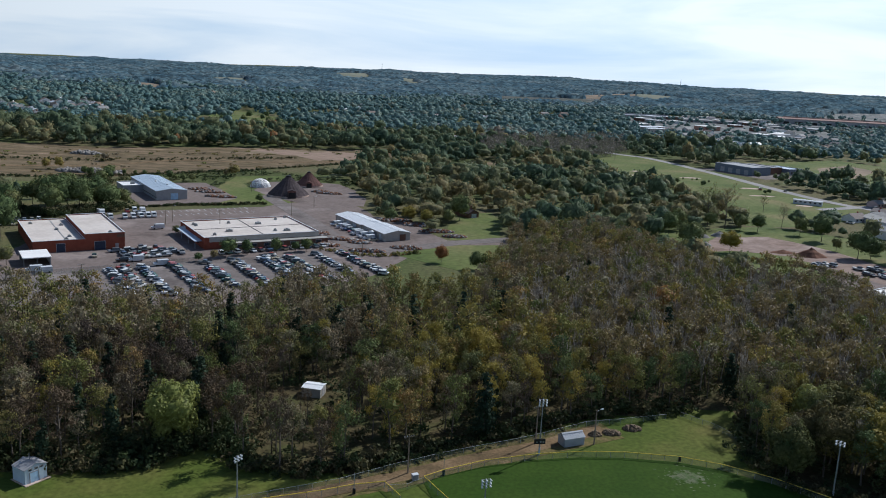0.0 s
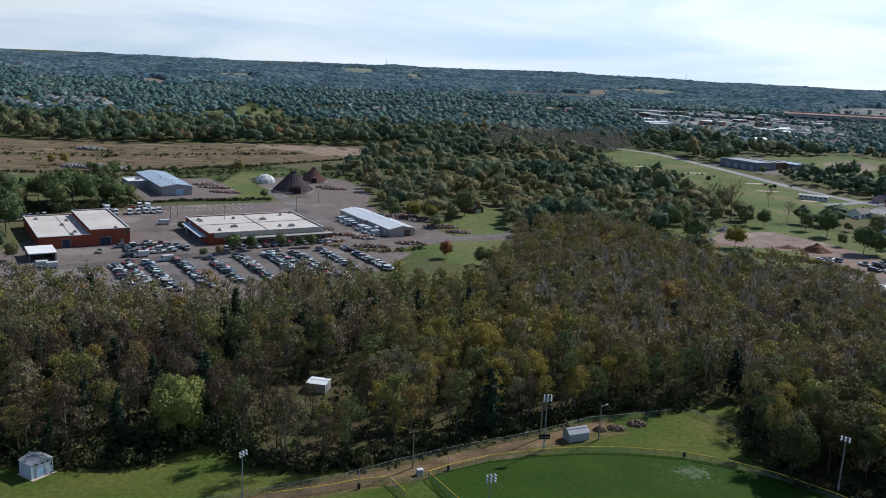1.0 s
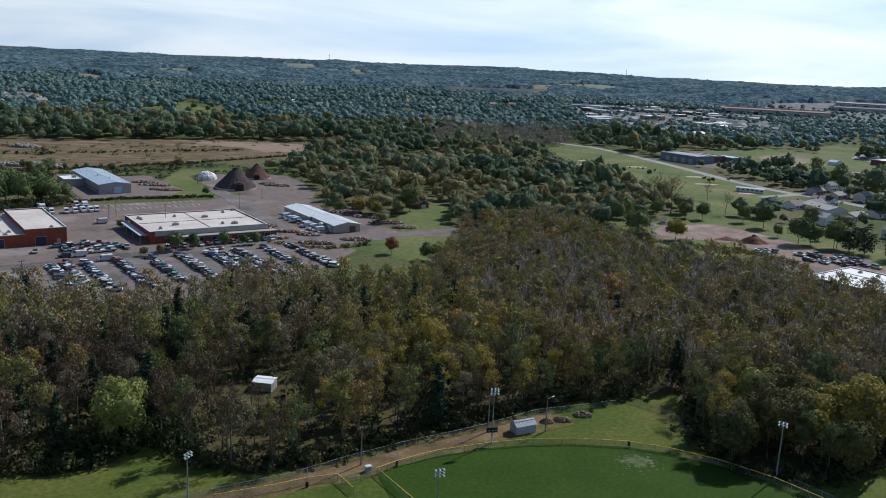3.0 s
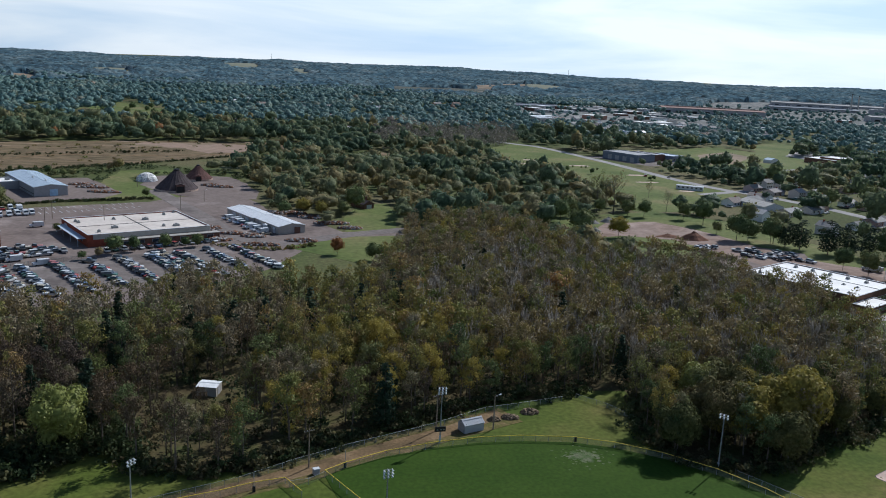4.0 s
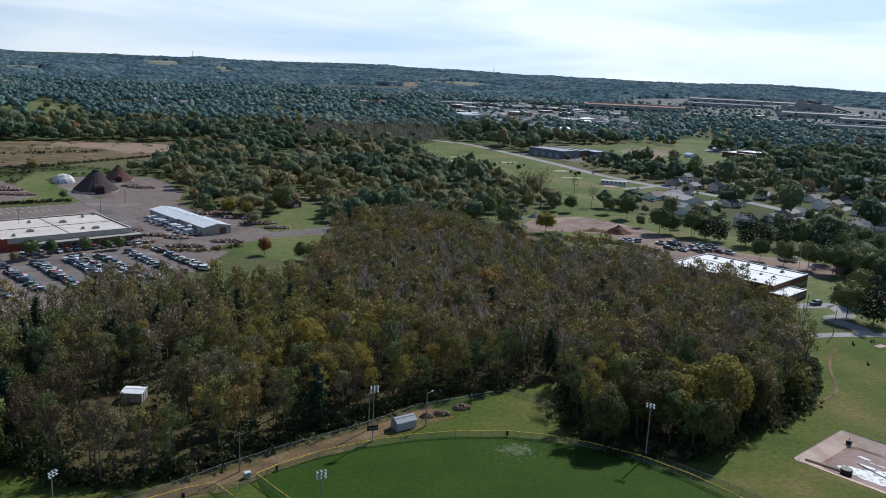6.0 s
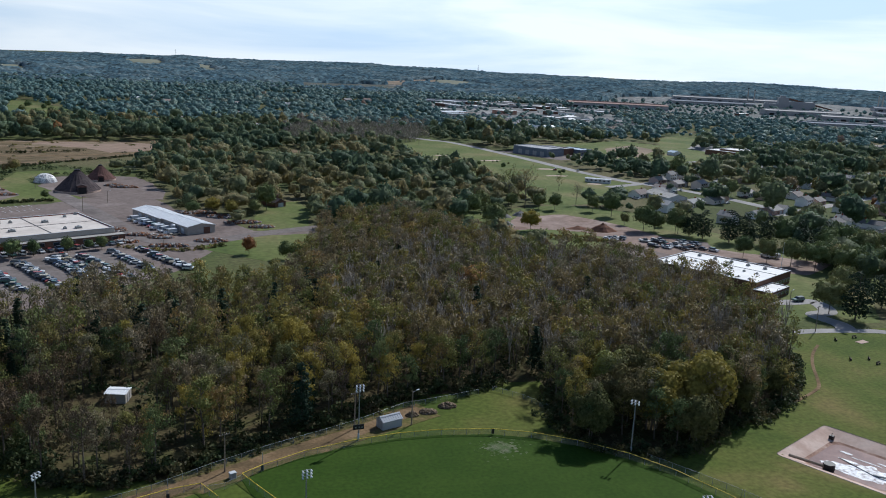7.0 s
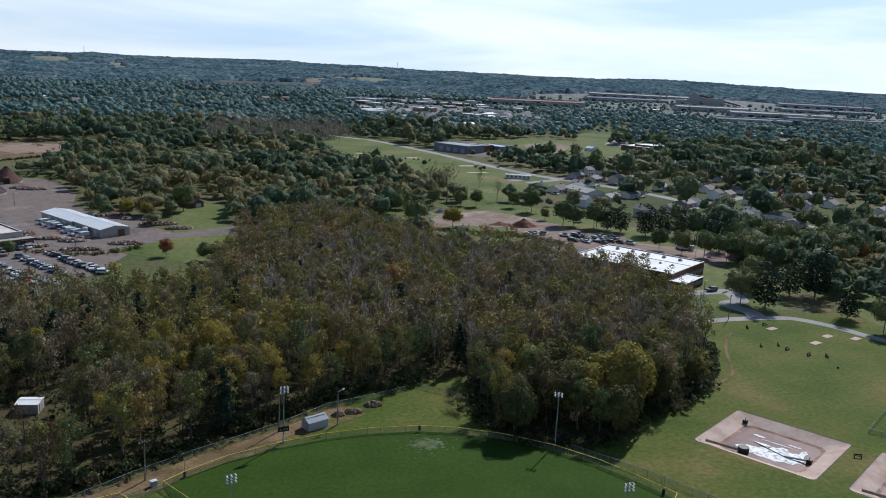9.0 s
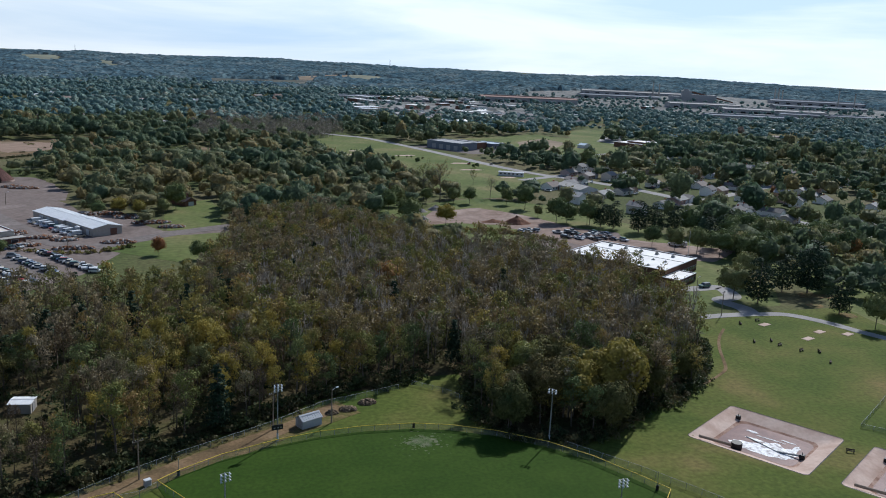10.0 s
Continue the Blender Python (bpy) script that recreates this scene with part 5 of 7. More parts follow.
def salt_cone(x, y, diameter, height, mat, name, label, turn):
    r = thing(name, label, "salt shed", pose(x, y, 0, 0, 0, turn))
    bm = bmesh.new()
    n, rad = 24, diameter / 2
    for k, (r0, z0, r1, z1) in enumerate(((rad, 0.9, rad * 0.55, height * 0.50), (rad * 0.55, height * 0.50, rad * 0.10, height * 0.93))):
        tube(bm, (0, 0, z0), (0, 0, z1), r0, r1, n, cap=False)
    part("roof_cone", bm, mat, r)
    for i in range(n):
        a = i * math.tau / n
        bm = bmesh.new()
        for r0, z0, r1, z1 in ((rad, 0.9, rad * 0.55, height * 0.50), (rad * 0.55, height * 0.50, rad * 0.10, height * 0.93)):
            tube(bm, (math.cos(a) * r0, math.sin(a) * r0, z0 + .03), (math.cos(a) * r1, math.sin(a) * r1, z1 + .03), 0.10, 0.08, 4)
        part("rib", bm, mat, r)
    bm = bmesh.new()
    tube(bm, (0, 0, -0.2), (0, 0, 0.95), rad * 1.0, rad * 1.0, n)
    part("base_wall", bm, concrete, r)
    bm = bmesh.new()
    tube(bm, (0, 0, height * 0.91), (0, 0, height * 0.96), rad * 0.14, rad * 0.14, 16)
    tube(bm, (0, 0, height * 0.96), (0, 0, height), rad * 0.14, 0.05, 16)
    part("cap", bm, dark, r)
    w = rad * 0.20
    bm = bmesh.new()
    prism(bm, [(-w, 0), (w, 0), (w, height * .34), (0, height * .42), (-w, height * .34)], -rad * 1.02, -rad * 0.45)
    part("portal", bm, mat, r)
    bm = bmesh.new()
    box(bm, -w * 0.8, w * 0.8, -rad * 1.02 - 0.1, -rad * 1.02 + 0.02, 0, height * .28)
    part("portal_door", bm, dark, r)
    bm = bmesh.new()
    box(bm, -w * 0.95, w * 0.95, -rad * 1.02 - 0.14, -rad * 1.02, height * .29, height * .37)
    part("portal_panel", bm, cone_red, r)


def round_dome():
    r = thing("storage_dome", "pale panelled storage dome on the lawn", "dome", pose(-115, 526, 0))
    bm = bmesh.new()
    bmesh.ops.create_icosphere(bm, subdivisions=2, radius=6.4)
    bmesh.ops.delete(bm, geom=[v for v in bm.verts if v.co.z < -0.6], context="VERTS")
    for v in bm.verts:
        v.co.z *= 0.80
    faces = [[tuple(v.co) for v in f.verts] for f in bm.faces]
    bm.free()
    bm = bmesh.new()
    bmesh.ops.create_uvsphere(bm, u_segments=20, v_segments=12, radius=6.2)
    bmesh.ops.delete(bm, geom=[v for v in bm.verts if v.co.z < -0.6], context="VERTS")
    for v in bm.verts:
        v.co.z *= 0.80
    part("shell", bm, metal_grey, r)
    for f in faces:
        bm = bmesh.new()
        c = sum((Vector(p) for p in f), Vector()) / 3
        vs = [bm.verts.new(c + (Vector(p) - c) * 0.90) for p in f]
        fc = bm.faces.new(vs)
        bm.normal_update()
        ext = bmesh.ops.extrude_face_region(bm, geom=[fc])
        nrm = c.normalized()
        for v in [g for g in ext["geom"] if isinstance(g, bmesh.types.BMVert)]:
            v.co += nrm * 0.08
        part("panel", bm, white_roof if c.z > 1 else metal_white, r)


def white_building():
    r = thing("flat_building", "long low brick building with a bright white flat roof", "building", on_grid(180.8, 271.0, 34.0))
    flat_block(r, 0, 31.5, 0, 43, 5.0, brick_dark, parapet=0.25)
    flat_block(r, -3.0, 13.5, -7.0, -0.2, 3.0, brick_dark, parapet=0.2)
    for k in range(9):
        roof_unit(r, 4.0, 4.5 + k * 4.3, 4.75, 0.9, 0.9, 0.45)
    for k in range(7):
        roof_unit(r, 15.0, 6.5 + k * 5.1, 4.75, 0.9, 0.9, 0.45)
    for k in range(5):
        roof_unit(r, 26.0, 8 + k * 7, 4.75, 1.4, 1.1, 0.8)
    seam(r, 20.0, 20.35, 0.6, 42.4, 4.8)
    for k in range(6):
        opening(r, "window", 15 + k * 2.7, 17 + k * 2.7, 1.0, 2.4, 0.0, glass_dark)
    for k in range(4):
        opening(r, "window", -1 + k * 3.6, 1.4 + k * 3.6, 0.9, 2.1, -7.0, glass_dark)
    opening(r, "door", 11.4, 12.6, 0, 2.1, -7.0, dark)


def brown_cabin():
    r = thing("brown_cabin", "low brown cabin with a stone chimney", "cabin", on_grid(13.5, 449.0, 38.0))
    gable_shed(r, -1, 6, 0, 15, 2.5, 4.2, brick_dark, cone_brown, rib=30)
    bm = bmesh.new()
    box(bm, 5.8, 7.0, 7.0, 8.4, -0.2, 5.4, 0.05)
    part("chimney", bm, brick_dark, r)
    opening(r, "garage_door", 1.0, 4.2, 0, 2.1, 0, metal_white)


def grey_warehouse():
    r = thing("grey_warehouse", "blue-grey warehouse with a brick office wing by the road", "warehouse", on_grid(258.8, 727.0, 32.0))
    flat_block(r, 0, 24, 0, 40, 7.0, metal_slate, metal_grey)
    flat_block(r, 26.2, 44, 4, 34, 6.0, brick_dark, metal_grey)
    flat_block(r, 44.2, 62, -4, 22, 5.2, metal_slate, metal_blue)
    for k in range(4):
        opening(r, "dock_door", 4 + k * 8.5, 8 + k * 8.5, 0, 4.2, 0.0, metal_grey, side="x")
    for k in range(4):
        opening(r, "window", 46 + k * 4, 48.6 + k * 4, 1.2, 3.0, -4, glass_dark)


def school():
    r = thing("school_building", "flat-roofed brick school building amid lawns", "school", on_grid(478, 752, 31.0))
    flat_block(r, 0, 44, 0, 50, 5.0, brick_dark)
    flat_block(r, 44.2, 80, 12, 44, 4.4, brick_dark)
    flat_block(r, 10, 34, 12, 40, 6.4, brick_dark)
    for k in range(10):
        opening(r, "window", 2 + k * 4.2, 4.8 + k * 4.2, 1.0, 3.2, 0, glass_dark)
    s = thing("school_shed", "small pale shed near the school", "shed", on_grid(405, 770, 31))
    gable_shed(s, 0, 12, 0, 8, 3, 4.4, metal_white, metal_blue, rib=3)


def trailer(x, y, turn, length, label, wall, group=""):
    r = thing("mobile_home", label, "mobile home", pose(x, y, 0, 0, 0, turn), group)
    bm = bmesh.new()
    box(bm, 0, length, 0, 4.2, 0.35, 2.9, 0.06)
    part("body", bm, wall, r)
    bm = bmesh.new()
    prism(bm, [(-0.2, 2.85), (2.1, 3.35), (4.4, 2.85), (4.4, 2.75), (-0.2, 2.75)], -0.2, length + 0.2, axis="x")
    part("roof", bm, metal_white, r)
    bm = bmesh.new()
    box(bm, 0.1, length - 0.1, 0.1, 4.1, -0.2, 0.35)
    part("skirting", bm, metal_blue, r)
    for k in range(int(length / 3)):
        opening(r, "window", 1 + k * 3, 2.2 + k * 3, 1.3, 2.2, 0.0, glass_dark, 0.05)


red_warehouse()
long_warehouse()
blue_shed()
two_part_shed()
salt_cone(-92, 496, 23.7, 12.1, cone_brown, "salt_cone", "large dark brown conical salt shed with ribs", 20)
salt_cone(-87, 539, 17.2, 9.3, cone_red, "small_salt_cone", "smaller reddish brown conical salt shed", 10)
round_dome()
white_building()
brown_cabin()
grey_warehouse()
school()
trailer(232.4, 569.2, -28.0, 18, "long white mobile home with pale blue skirting", metal_white)


def house_shape(kind):
    w, d, e, rg = ((11, 8, 2.7, 4.6), (14, 8.5, 2.7, 4.4), (9, 8, 4.6, 6.6), (12, 9, 2.6, 4.9))[kind]
    r = thing("house", ("small single-storey house with a pitched roof", "long ranch house with a low pitched roof", "two-storey house with a pitched roof", "bungalow with a wide pitched roof")[kind], "house", pose(0, 0, -50), "houses of the neighbourhood")
    bm = bmesh.new()
    wall_ring(bm, 0, w, 0, d, -0.4, e, 0.25)
    for a, b in ((0.0, 0.25), (w - 0.25, w)):
        prism(bm, [(0, e), (d, e), (d / 2, rg - 0.1)], a, b, axis="x")
    part("wall", bm, siding, r)
    for s in (0, 1):
        bm = bmesh.new()
        y0 = -0.5 if s == 0 else d + 0.5
        sl = (rg - e) / (d / 2)
        prism(bm, [(d / 2, rg), (y0, e - sl * 0.5), (y0, e - sl * 0.5 + 0.15), (d / 2, rg + 0.15)], -0.4, w + 0.4, axis="x")
        part("roof_slope", bm, shingle, r)
    for x in (1.2, w * 0.42, w - 2.6):
        opening(r, "window", x, x + 1.4, 0.9, 2.0, 0, glass_dark, 0.06, framed=False)
        if e > 4:
            opening(r, "window", x, x + 1.2, 3.2, 4.3, 0, glass_dark, 0.06, framed=False)
    opening(r, "door", w * 0.42 + 2.2, w * 0.42 + 3.1, 0, 2.05, 0, brick_dark, 0.06, framed=False)
    if kind == 1:
        opening(r, "garage_door", w - 4.2, w - 1.2, 0, 2.1, -0.002, metal_white, 0.08, framed=False)
    bm = bmesh.new()
    box(bm, w * 0.7, w * 0.7 + 0.7, d * 0.5, d * 0.5 + 0.7, rg - 0.8, rg + 0.9)
    part("chimney", bm, brick, r)
    return r


def houses():
    rnd = np.random.default_rng(5)
    protos = [house_shape(k) for k in range(4)]
    spots = [(276, 589, 32), (288, 567, 32), (294, 549, 32), (306, 538, 32), (312, 520, 32), (324, 508, 32), (330, 494, 32), (346, 512, 32), (338, 482, 32), (356, 500, 32), (342, 470, 32), (354, 448, 32), (468, 579, 32),
             (328, 376, 32), (326, 362, 122), (412, 455, 32), (405, 436, 32), (382, 382, 32), (344, 401, 122), (342, 357, 32), (367, 358, 32), (372, 470, 32), (388, 500, 122), (376, 425, 32), (420, 410, 32), (440, 480, 122)]
    for r in range(9):
        for k in range(14):
            u, v = 20 + k * 24 + rnd.uniform(-3, 3), 10 + r * 42 + rnd.uniform(-3, 3)
            spots.append((262 + U.x * u + V.x * v * 0.8, 360 + U.y * u + V.y * v, 32 + (0 if k % 3 else 90)))
    for k in range(30):
        spots.append((rnd.uniform(-590, -430), rnd.uniform(985, 1240), rnd.uniform(0, 180)))
    for k in range(26):
        spots.append((rnd.uniform(-120, 20), rnd.uniform(900, 1150), rnd.uniform(0, 180)))
    out, n = [], 0
    for x, y, a in spots:
        if blocked(np.array([x]), np.array([y]))[0] or not sector(np.array([x]), np.array([y]), -1)[0]:
            continue
        if inside(np.array([x]), np.array([y]), WAREHOUSE_FRONT)[0] or any(math.hypot(x - p, y - q) < 15 for p, q in out):
            continue
        out.append((x, y))
        m = pose(x, y, 0, 0, 0, a)
        if n < 4:
            protos[n].matrix_basis = m
        else:
            copy_thing(protos[int(rnd.integers(0, 4))], m)
        n += 1
    return out


HOUSES = houses()


def far_houses():
    """Roofs that show between the trees of the far streets."""
    rnd = np.random.default_rng(64)
    proto = []
    for k, (w, d, e, rg) in enumerate(((14, 9, 3.0, 5.2), (18, 10, 3.0, 4.8), (12, 10, 5.2, 7.6))):
        r = thing("far_house", "far house with a pale pitched roof among trees", "house", pose(0, 0, -50), "houses of the far streets")
        bm = bmesh.new()
        prism(bm, [(0, -3), (d, -3), (d, e), (d / 2, rg - 0.1), (0, e)], 0, w, axis="x")
        part("wall", bm, siding, r)
        for y0 in (-0.5, d + 0.5):
            bm = bmesh.new()
            prism(bm, [(d / 2, rg), (y0, e - 0.3), (y0, e - 0.05), (d / 2, rg + 0.25)], -0.4, w + 0.4, axis="x")
            part("roof_slope", bm, (shingle, metal_white, shingle)[k], r)
        proto.append(r)
    n = 0
    for outline, count in zip(HOUSE_STANDS, (46, 34, 60)):
        x0, x1, y0, y1 = min(p[0] for p in outline), max(p[0] for p in outline), min(p[1] for p in outline), max(p[1] for p in outline)
        put = 0
        while put < count:
            x, y = rnd.uniform(x0, x1), rnd.uniform(y0, y1)
            if not inside(np.array([x]), np.array([y]), outline)[0] or blocked(np.array([x]), np.array([y]))[0]:
                continue
            m = pose(x, y, float(hills(np.array(x), np.array(y))) + 1.5, 0, 0, 32 + 90 * int(rnd.integers(0, 2)) + rnd.uniform(-12, 12))
            if n < 3:
                proto[n].matrix_basis = m
            else:
                copy_thing(proto[int(rnd.integers(0, 3))], m)
            put, n = put + 1, n + 1


far_houses()


def town():
    rnd = np.random.default_rng(17)
    n = 0
    while n < 52:
        a, d = radians(rnd.uniform(16, 44)), rnd.uniform(1020, 1900)
        x, y = math.sin(a) * d, math.cos(a) * d
        if n > 16:
            x, y = rnd.uniform(270, 640), rnd.uniform(1200, 1690)
            if not inside(np.array([x]), np.array([y]), TOWN)[0]:
                continue
        if blocked(np.array([x]), np.array([y]))[0]:
            continue
        n += 1
        w, dd, h = rnd.uniform(12, 42), rnd.uniform(10, 24), rnd.uniform(3.5, 7)
        r = thing("town_building", "pale low town building with a flat roof", "building", pose(x, y, float(hills(np.array(x), np.array(y))), 0, 0, 32 + 90 * int(rnd.integers(0, 2))), "buildings of the town")
        bm = bmesh.new()
        box(bm, 0, w, 0, dd, -2, h)
        part("wall", bm, [siding, metal_beige, brick_dark][int(rnd.integers(0, 3))], r)
        bm = bmesh.new()
        box(bm, -0.3, w + 0.3, -0.3, dd + 0.3, h, h + 0.5)
        part("roof", bm, [white_roof, white_roof, metal_white, shingle][int(rnd.integers(0, 4))], r)
        for k in range(int(w / 9)):
            opening(r, "window", 1 + k * 9, 5.5 + k * 9, 1, 2.8, 0, glass_dark, 0.1, framed=False)


town()


def church_hall():
    r = thing("church_hall", "wide pale hall with a low tan roof", "hall", on_grid(252, 480, 10))
    gable_shed(r, 0, 14, 0, 26, 3.2, 5.2, metal_white, metal_beige, rib=4)


church_hall()


def mill():
    """The steelworks far off, hall by hall."""
    rust_roof = plain("rust_red_metal_roof", (0.30, 0.215, 0.19), rough=0.95, spec=0.02, vary=0.15, scale=0.03)
    grey_roof = plain("grey_mill_roof", (0.25, 0.265, 0.29), rough=0.95, spec=0.02, vary=0.15, scale=0.03)
    pale_roof = plain("pale_mill_roof", (0.40, 0.39, 0.38), rough=0.95, spec=0.02, vary=0.12, scale=0.03)
    halls = [(642, 1690, -11, 206, 44, 18, rust_roof), (920, 1300, -16, 165, 34, 13, grey_roof), (1070, 2070, -22, 270, 44, 15, pale_roof), (1100, 1500, -18, 210, 40, 15, pale_roof),
             (1160, 1400, -20, 180, 30, 12, grey_roof), (1320, 1620, -24, 200, 40, 13, grey_roof), (1050, 1620, -15, 160, 40, 18, pale_roof), (1440, 1780, -28, 240, 50, 14, grey_roof),
             (980, 1900, -12, 200, 40, 16, grey_roof), (420, 1560, -4, 120, 30, 9, pale_roof), (330, 1640, 0, 90, 26, 8, grey_roof), (540, 1480, -6, 100, 24, 7, pale_roof)]
    for x, y, a, w, d, h, roof in halls:
        h *= 0.6
        r = thing("mill_hall", "long steelworks hall with a low metal roof", "industrial hall", pose(x, y, float(hills(np.array(x), np.array(y))), 0, 0, a), "halls of the steelworks")
        bm = bmesh.new()
        box(bm, 0, w, 0, d, -3, h)
        part("wall", bm, metal_grey, r)
        bm = bmesh.new()
        prism(bm, [(-1, h), (d / 2, h + d * 0.05), (d + 1, h), (d + 1, h - 0.6), (-1, h - 0.6)], -1, w + 1, axis="x")
        part("roof", bm, roof, r)
        bm = bmesh.new()
        prism(bm, [(d / 2 - 2.5, h + d * .04), (d / 2 - 2.5, h + d * .05 + 1.3), (d / 2 + 2.5, h + d * .05 + 1.3), (d / 2 + 2.5, h + d * .04)], w * 0.05, w * 0.95, axis="x")
        part("roof_monitor", bm, roof, r)
        for k in range(int(w / 26)):
            opening(r, "hall_door", 8 + k * 26, 18 + k * 26, 0, h * 0.5, 0, dark, 0.4, framed=False)
    for x, y, h in ((1215, 1960, 38), (1230, 1955, 34), (1480, 1820, 36), (1500, 1830, 36), (1520, 1840, 32), (1570, 1700, 40), (1610, 1690, 34)):
        r = thing("mill_chimney", "slender tall steelworks chimney shaft", "chimney", pose(x, y, float(hills(np.array(x), np.array(y)))), "chimneys of the steelworks")
        bm = bmesh.new()
        tube(bm, (0, 0, -3), (0, 0, h), 2.0, 1.3, 10)
        part("shaft", bm, metal_beige, r)
        bm = bmesh.new()
        tube(bm, (0, 0, h - 1.5), (0, 0, h), 1.7, 1.7, 10)
        part("rim", bm, dark, r)
    r = thing("mill_tower", "dark stepped furnace tower of the steelworks", "industrial tower", pose(1190, 1790, float(hills(np.array(1190.), np.array(1790.))), 0, 0, -25))
    bm = bmesh.new()
    box(bm, 0, 22, 0, 20, -3, 27)
    part("tower_block", bm, metal_grey, r)
    bm = bmesh.new()
    box(bm, 22, 80, 0, 20, -3, 19)
    box(bm, -30, 0, 2, 18, -3, 13)
    part("side_block", bm, metal_grey, r)
    bm = bmesh.new()
    prism(bm, [(22, 27), (120, 6), (120, 3), (22, 23)], 6, 10)
    part("conveyor", bm, brick_dark, r)
    bm = bmesh.new()
    box(bm, 4, 16, 4, 16, 27, 31)
    part("head_house", bm, metal_grey, r)


mill()


def mast(x, y, z, h):
    r = thing("radio_mast", "thin distant radio mast on the skyline", "mast", pose(x, y, z))
    for k in range(3):
        a = k * math.tau / 3
        bm = bmesh.new()
        tube(bm, (math.cos(a) * 2, math.sin(a) * 2, -12), (math.cos(a) * 1, math.sin(a) * 1, h), 0.35, 0.3, 4)
        part("leg", bm, steel, r)
    bm = bmesh.new()
    for k in range(int(h / 3)):
        for i in range(3):
            a, b = i * math.tau / 3, (i + 1) * math.tau / 3
            tube(bm, (math.cos(a) * 1.5, math.sin(a) * 1.5, k * 3), (math.cos(b) * 1.5, math.sin(b) * 1.5, k * 3 + 1.5), 0.15, 0.15, 3)
    part("lattice", bm, steel, r)


mast(-343, 4286, 46, 32)
mast(1091, 4160, 44, 30)


# ---- ball field ----
def light_pole(x, y, h, lamps, turn):
    r = thing("floodlight_pole", "tall steel floodlight pole with a cluster of lamps", "light pole", pose(x, y, 0, 0, 0, turn), "floodlights of the ball field")
    bm = bmesh.new()
    tube(bm, (0, 0, -0.3), (0, 0, h), 0.17, 0.09, 10)
    part("mast", bm, steel, r)
    bm = bmesh.new()
    tube(bm, (0, 0, -0.2), (0, 0, 1.6), 0.22, 0.20, 10)
    part("base_sleeve", bm, metal_blue, r)
    rows = 3 if lamps > 6 else 2
    for k in range(rows):
        z = h - 0.15 - k * 0.55
        bm = bmesh.new()
        box(bm, -0.85, 0.85, -0.04, 0.04, z - 0.04, z + 0.04)
        part("cross_arm", bm, steel, r)
        n = lamps // rows
        for i in range(n):
            lx = -0.75 + 1.5 * i / max(1, n - 1)
            bm = bmesh.new()
            tube(bm, (lx, -0.05, z + 0.05), (lx, -0.40, z - 0.22), 0.08, 0.22, 10)
            lamp = part("lamp", bm, metal_white, r)
            bm = bmesh.new()
            tube(bm, (lx, -0.402, z - 0.222), (lx, -0.42, z - 0.235), 0.20, 0.20, 10)
            part("lens", bm, metal_blue, lamp)


for x, y, h, n, a in ((22.1, 165.8, 12.4, 9, 10), (77.6, 152.7, 12.1, 6, -40), (-33.6, 136.2, 11.0, 6, 60), (9.1, 131.7, 11.3, 9, 20), (72.7, 114.9, 11.3, 9, 0)):
    light_pole(x, y, h, n, a)


def utility_pole(x, y, h, arms=1, turn=30.0, lamp=False, label="weathered wooden utility pole with a crossarm"):
    r = thing("utility_pole", label, "utility pole", pose(x, y, 0, 0, 0, turn), "utility poles")
    bm = bmesh.new()
    tube(bm, (0, 0, -0.4), (0, 0, h), 0.17, 0.11, 8)
    part("pole", bm, wood_pole, r)
    for k in range(arms):
        bm = bmesh.new()
        box(bm, -1.1, 1.1, -0.07, 0.07, h - 0.5 - k * 0.9, h - 0.36 - k * 0.9)
        arm = part("crossarm", bm, wood_pole, r)
        for i in (-1.0, -0.4, 0.4, 1.0):
            bm = bmesh.new()
            tube(bm, (i, 0, h - 0.36 - k * 0.9), (i, 0, h - 0.16 - k * 0.9), 0.06, 0.04, 6)
            part("insulator", bm, metal_white, arm)
    if lamp:
        bm = bmesh.new()
        tube(bm, (0, 0, h - 0.2), (1.3, 0, h + 0.1), 0.04, 0.04, 5)
        box(bm, 1.1, 1.8, -0.15, 0.15, h, h + 0.18, 0.03)
        part("street_lamp_head", bm, metal_white, r)


for x, y, h, lamp in ((21.9, 171.3, 8.6, False), (-4.7, 154.6, 8.1, False), (34.6, 172.2, 7.8, True), (-130, 392, 6.5, False), (-129, 399, 7.6, True), (-100, 375, 11.0, False), (-115, 502, 6.7, False),
                      (-78, 430, 7.9, False), (-71, 458, 6.2, True), (-122, 281, 7.0, False), (-33, 343, 6.4, True), (176, 229, 8.6, False), (182, 260, 5.5, True), (157, 805, 7.0, False), (187, 259, 5.2, True)):
    utility_pole(x, y, h, 0 if lamp else 1, 30.0, lamp)


def wires(name, a, b, sag, r=0.02):
    ob = thing(name, "thin dark overhead wires between the poles", "wires", pose(0, 0, 0))
    a, b = Vector(a), Vector(b)
    for o in (-0.9, 0.0, 0.9):
        bm = bmesh.new()
        rings = []
        for k in range(13):
            t = k / 12
            p = a.lerp(b, t) + Vector((o * 0.5, -o * 0.8, -sag * 4 * t * (1 - t)))
            rings.append([bm.verts.new(p + Vector((0, r * math.cos(c), r * math.sin(c)))) for c in (0, 2.1, 4.2)])
        for u, w in zip(rings, rings[1:]):
            for c in range(3):
                bm.faces.new((u[c], u[(c + 1) % 3], w[(c + 1) % 3], w[c]))
        part("wire", bm, dark, ob)


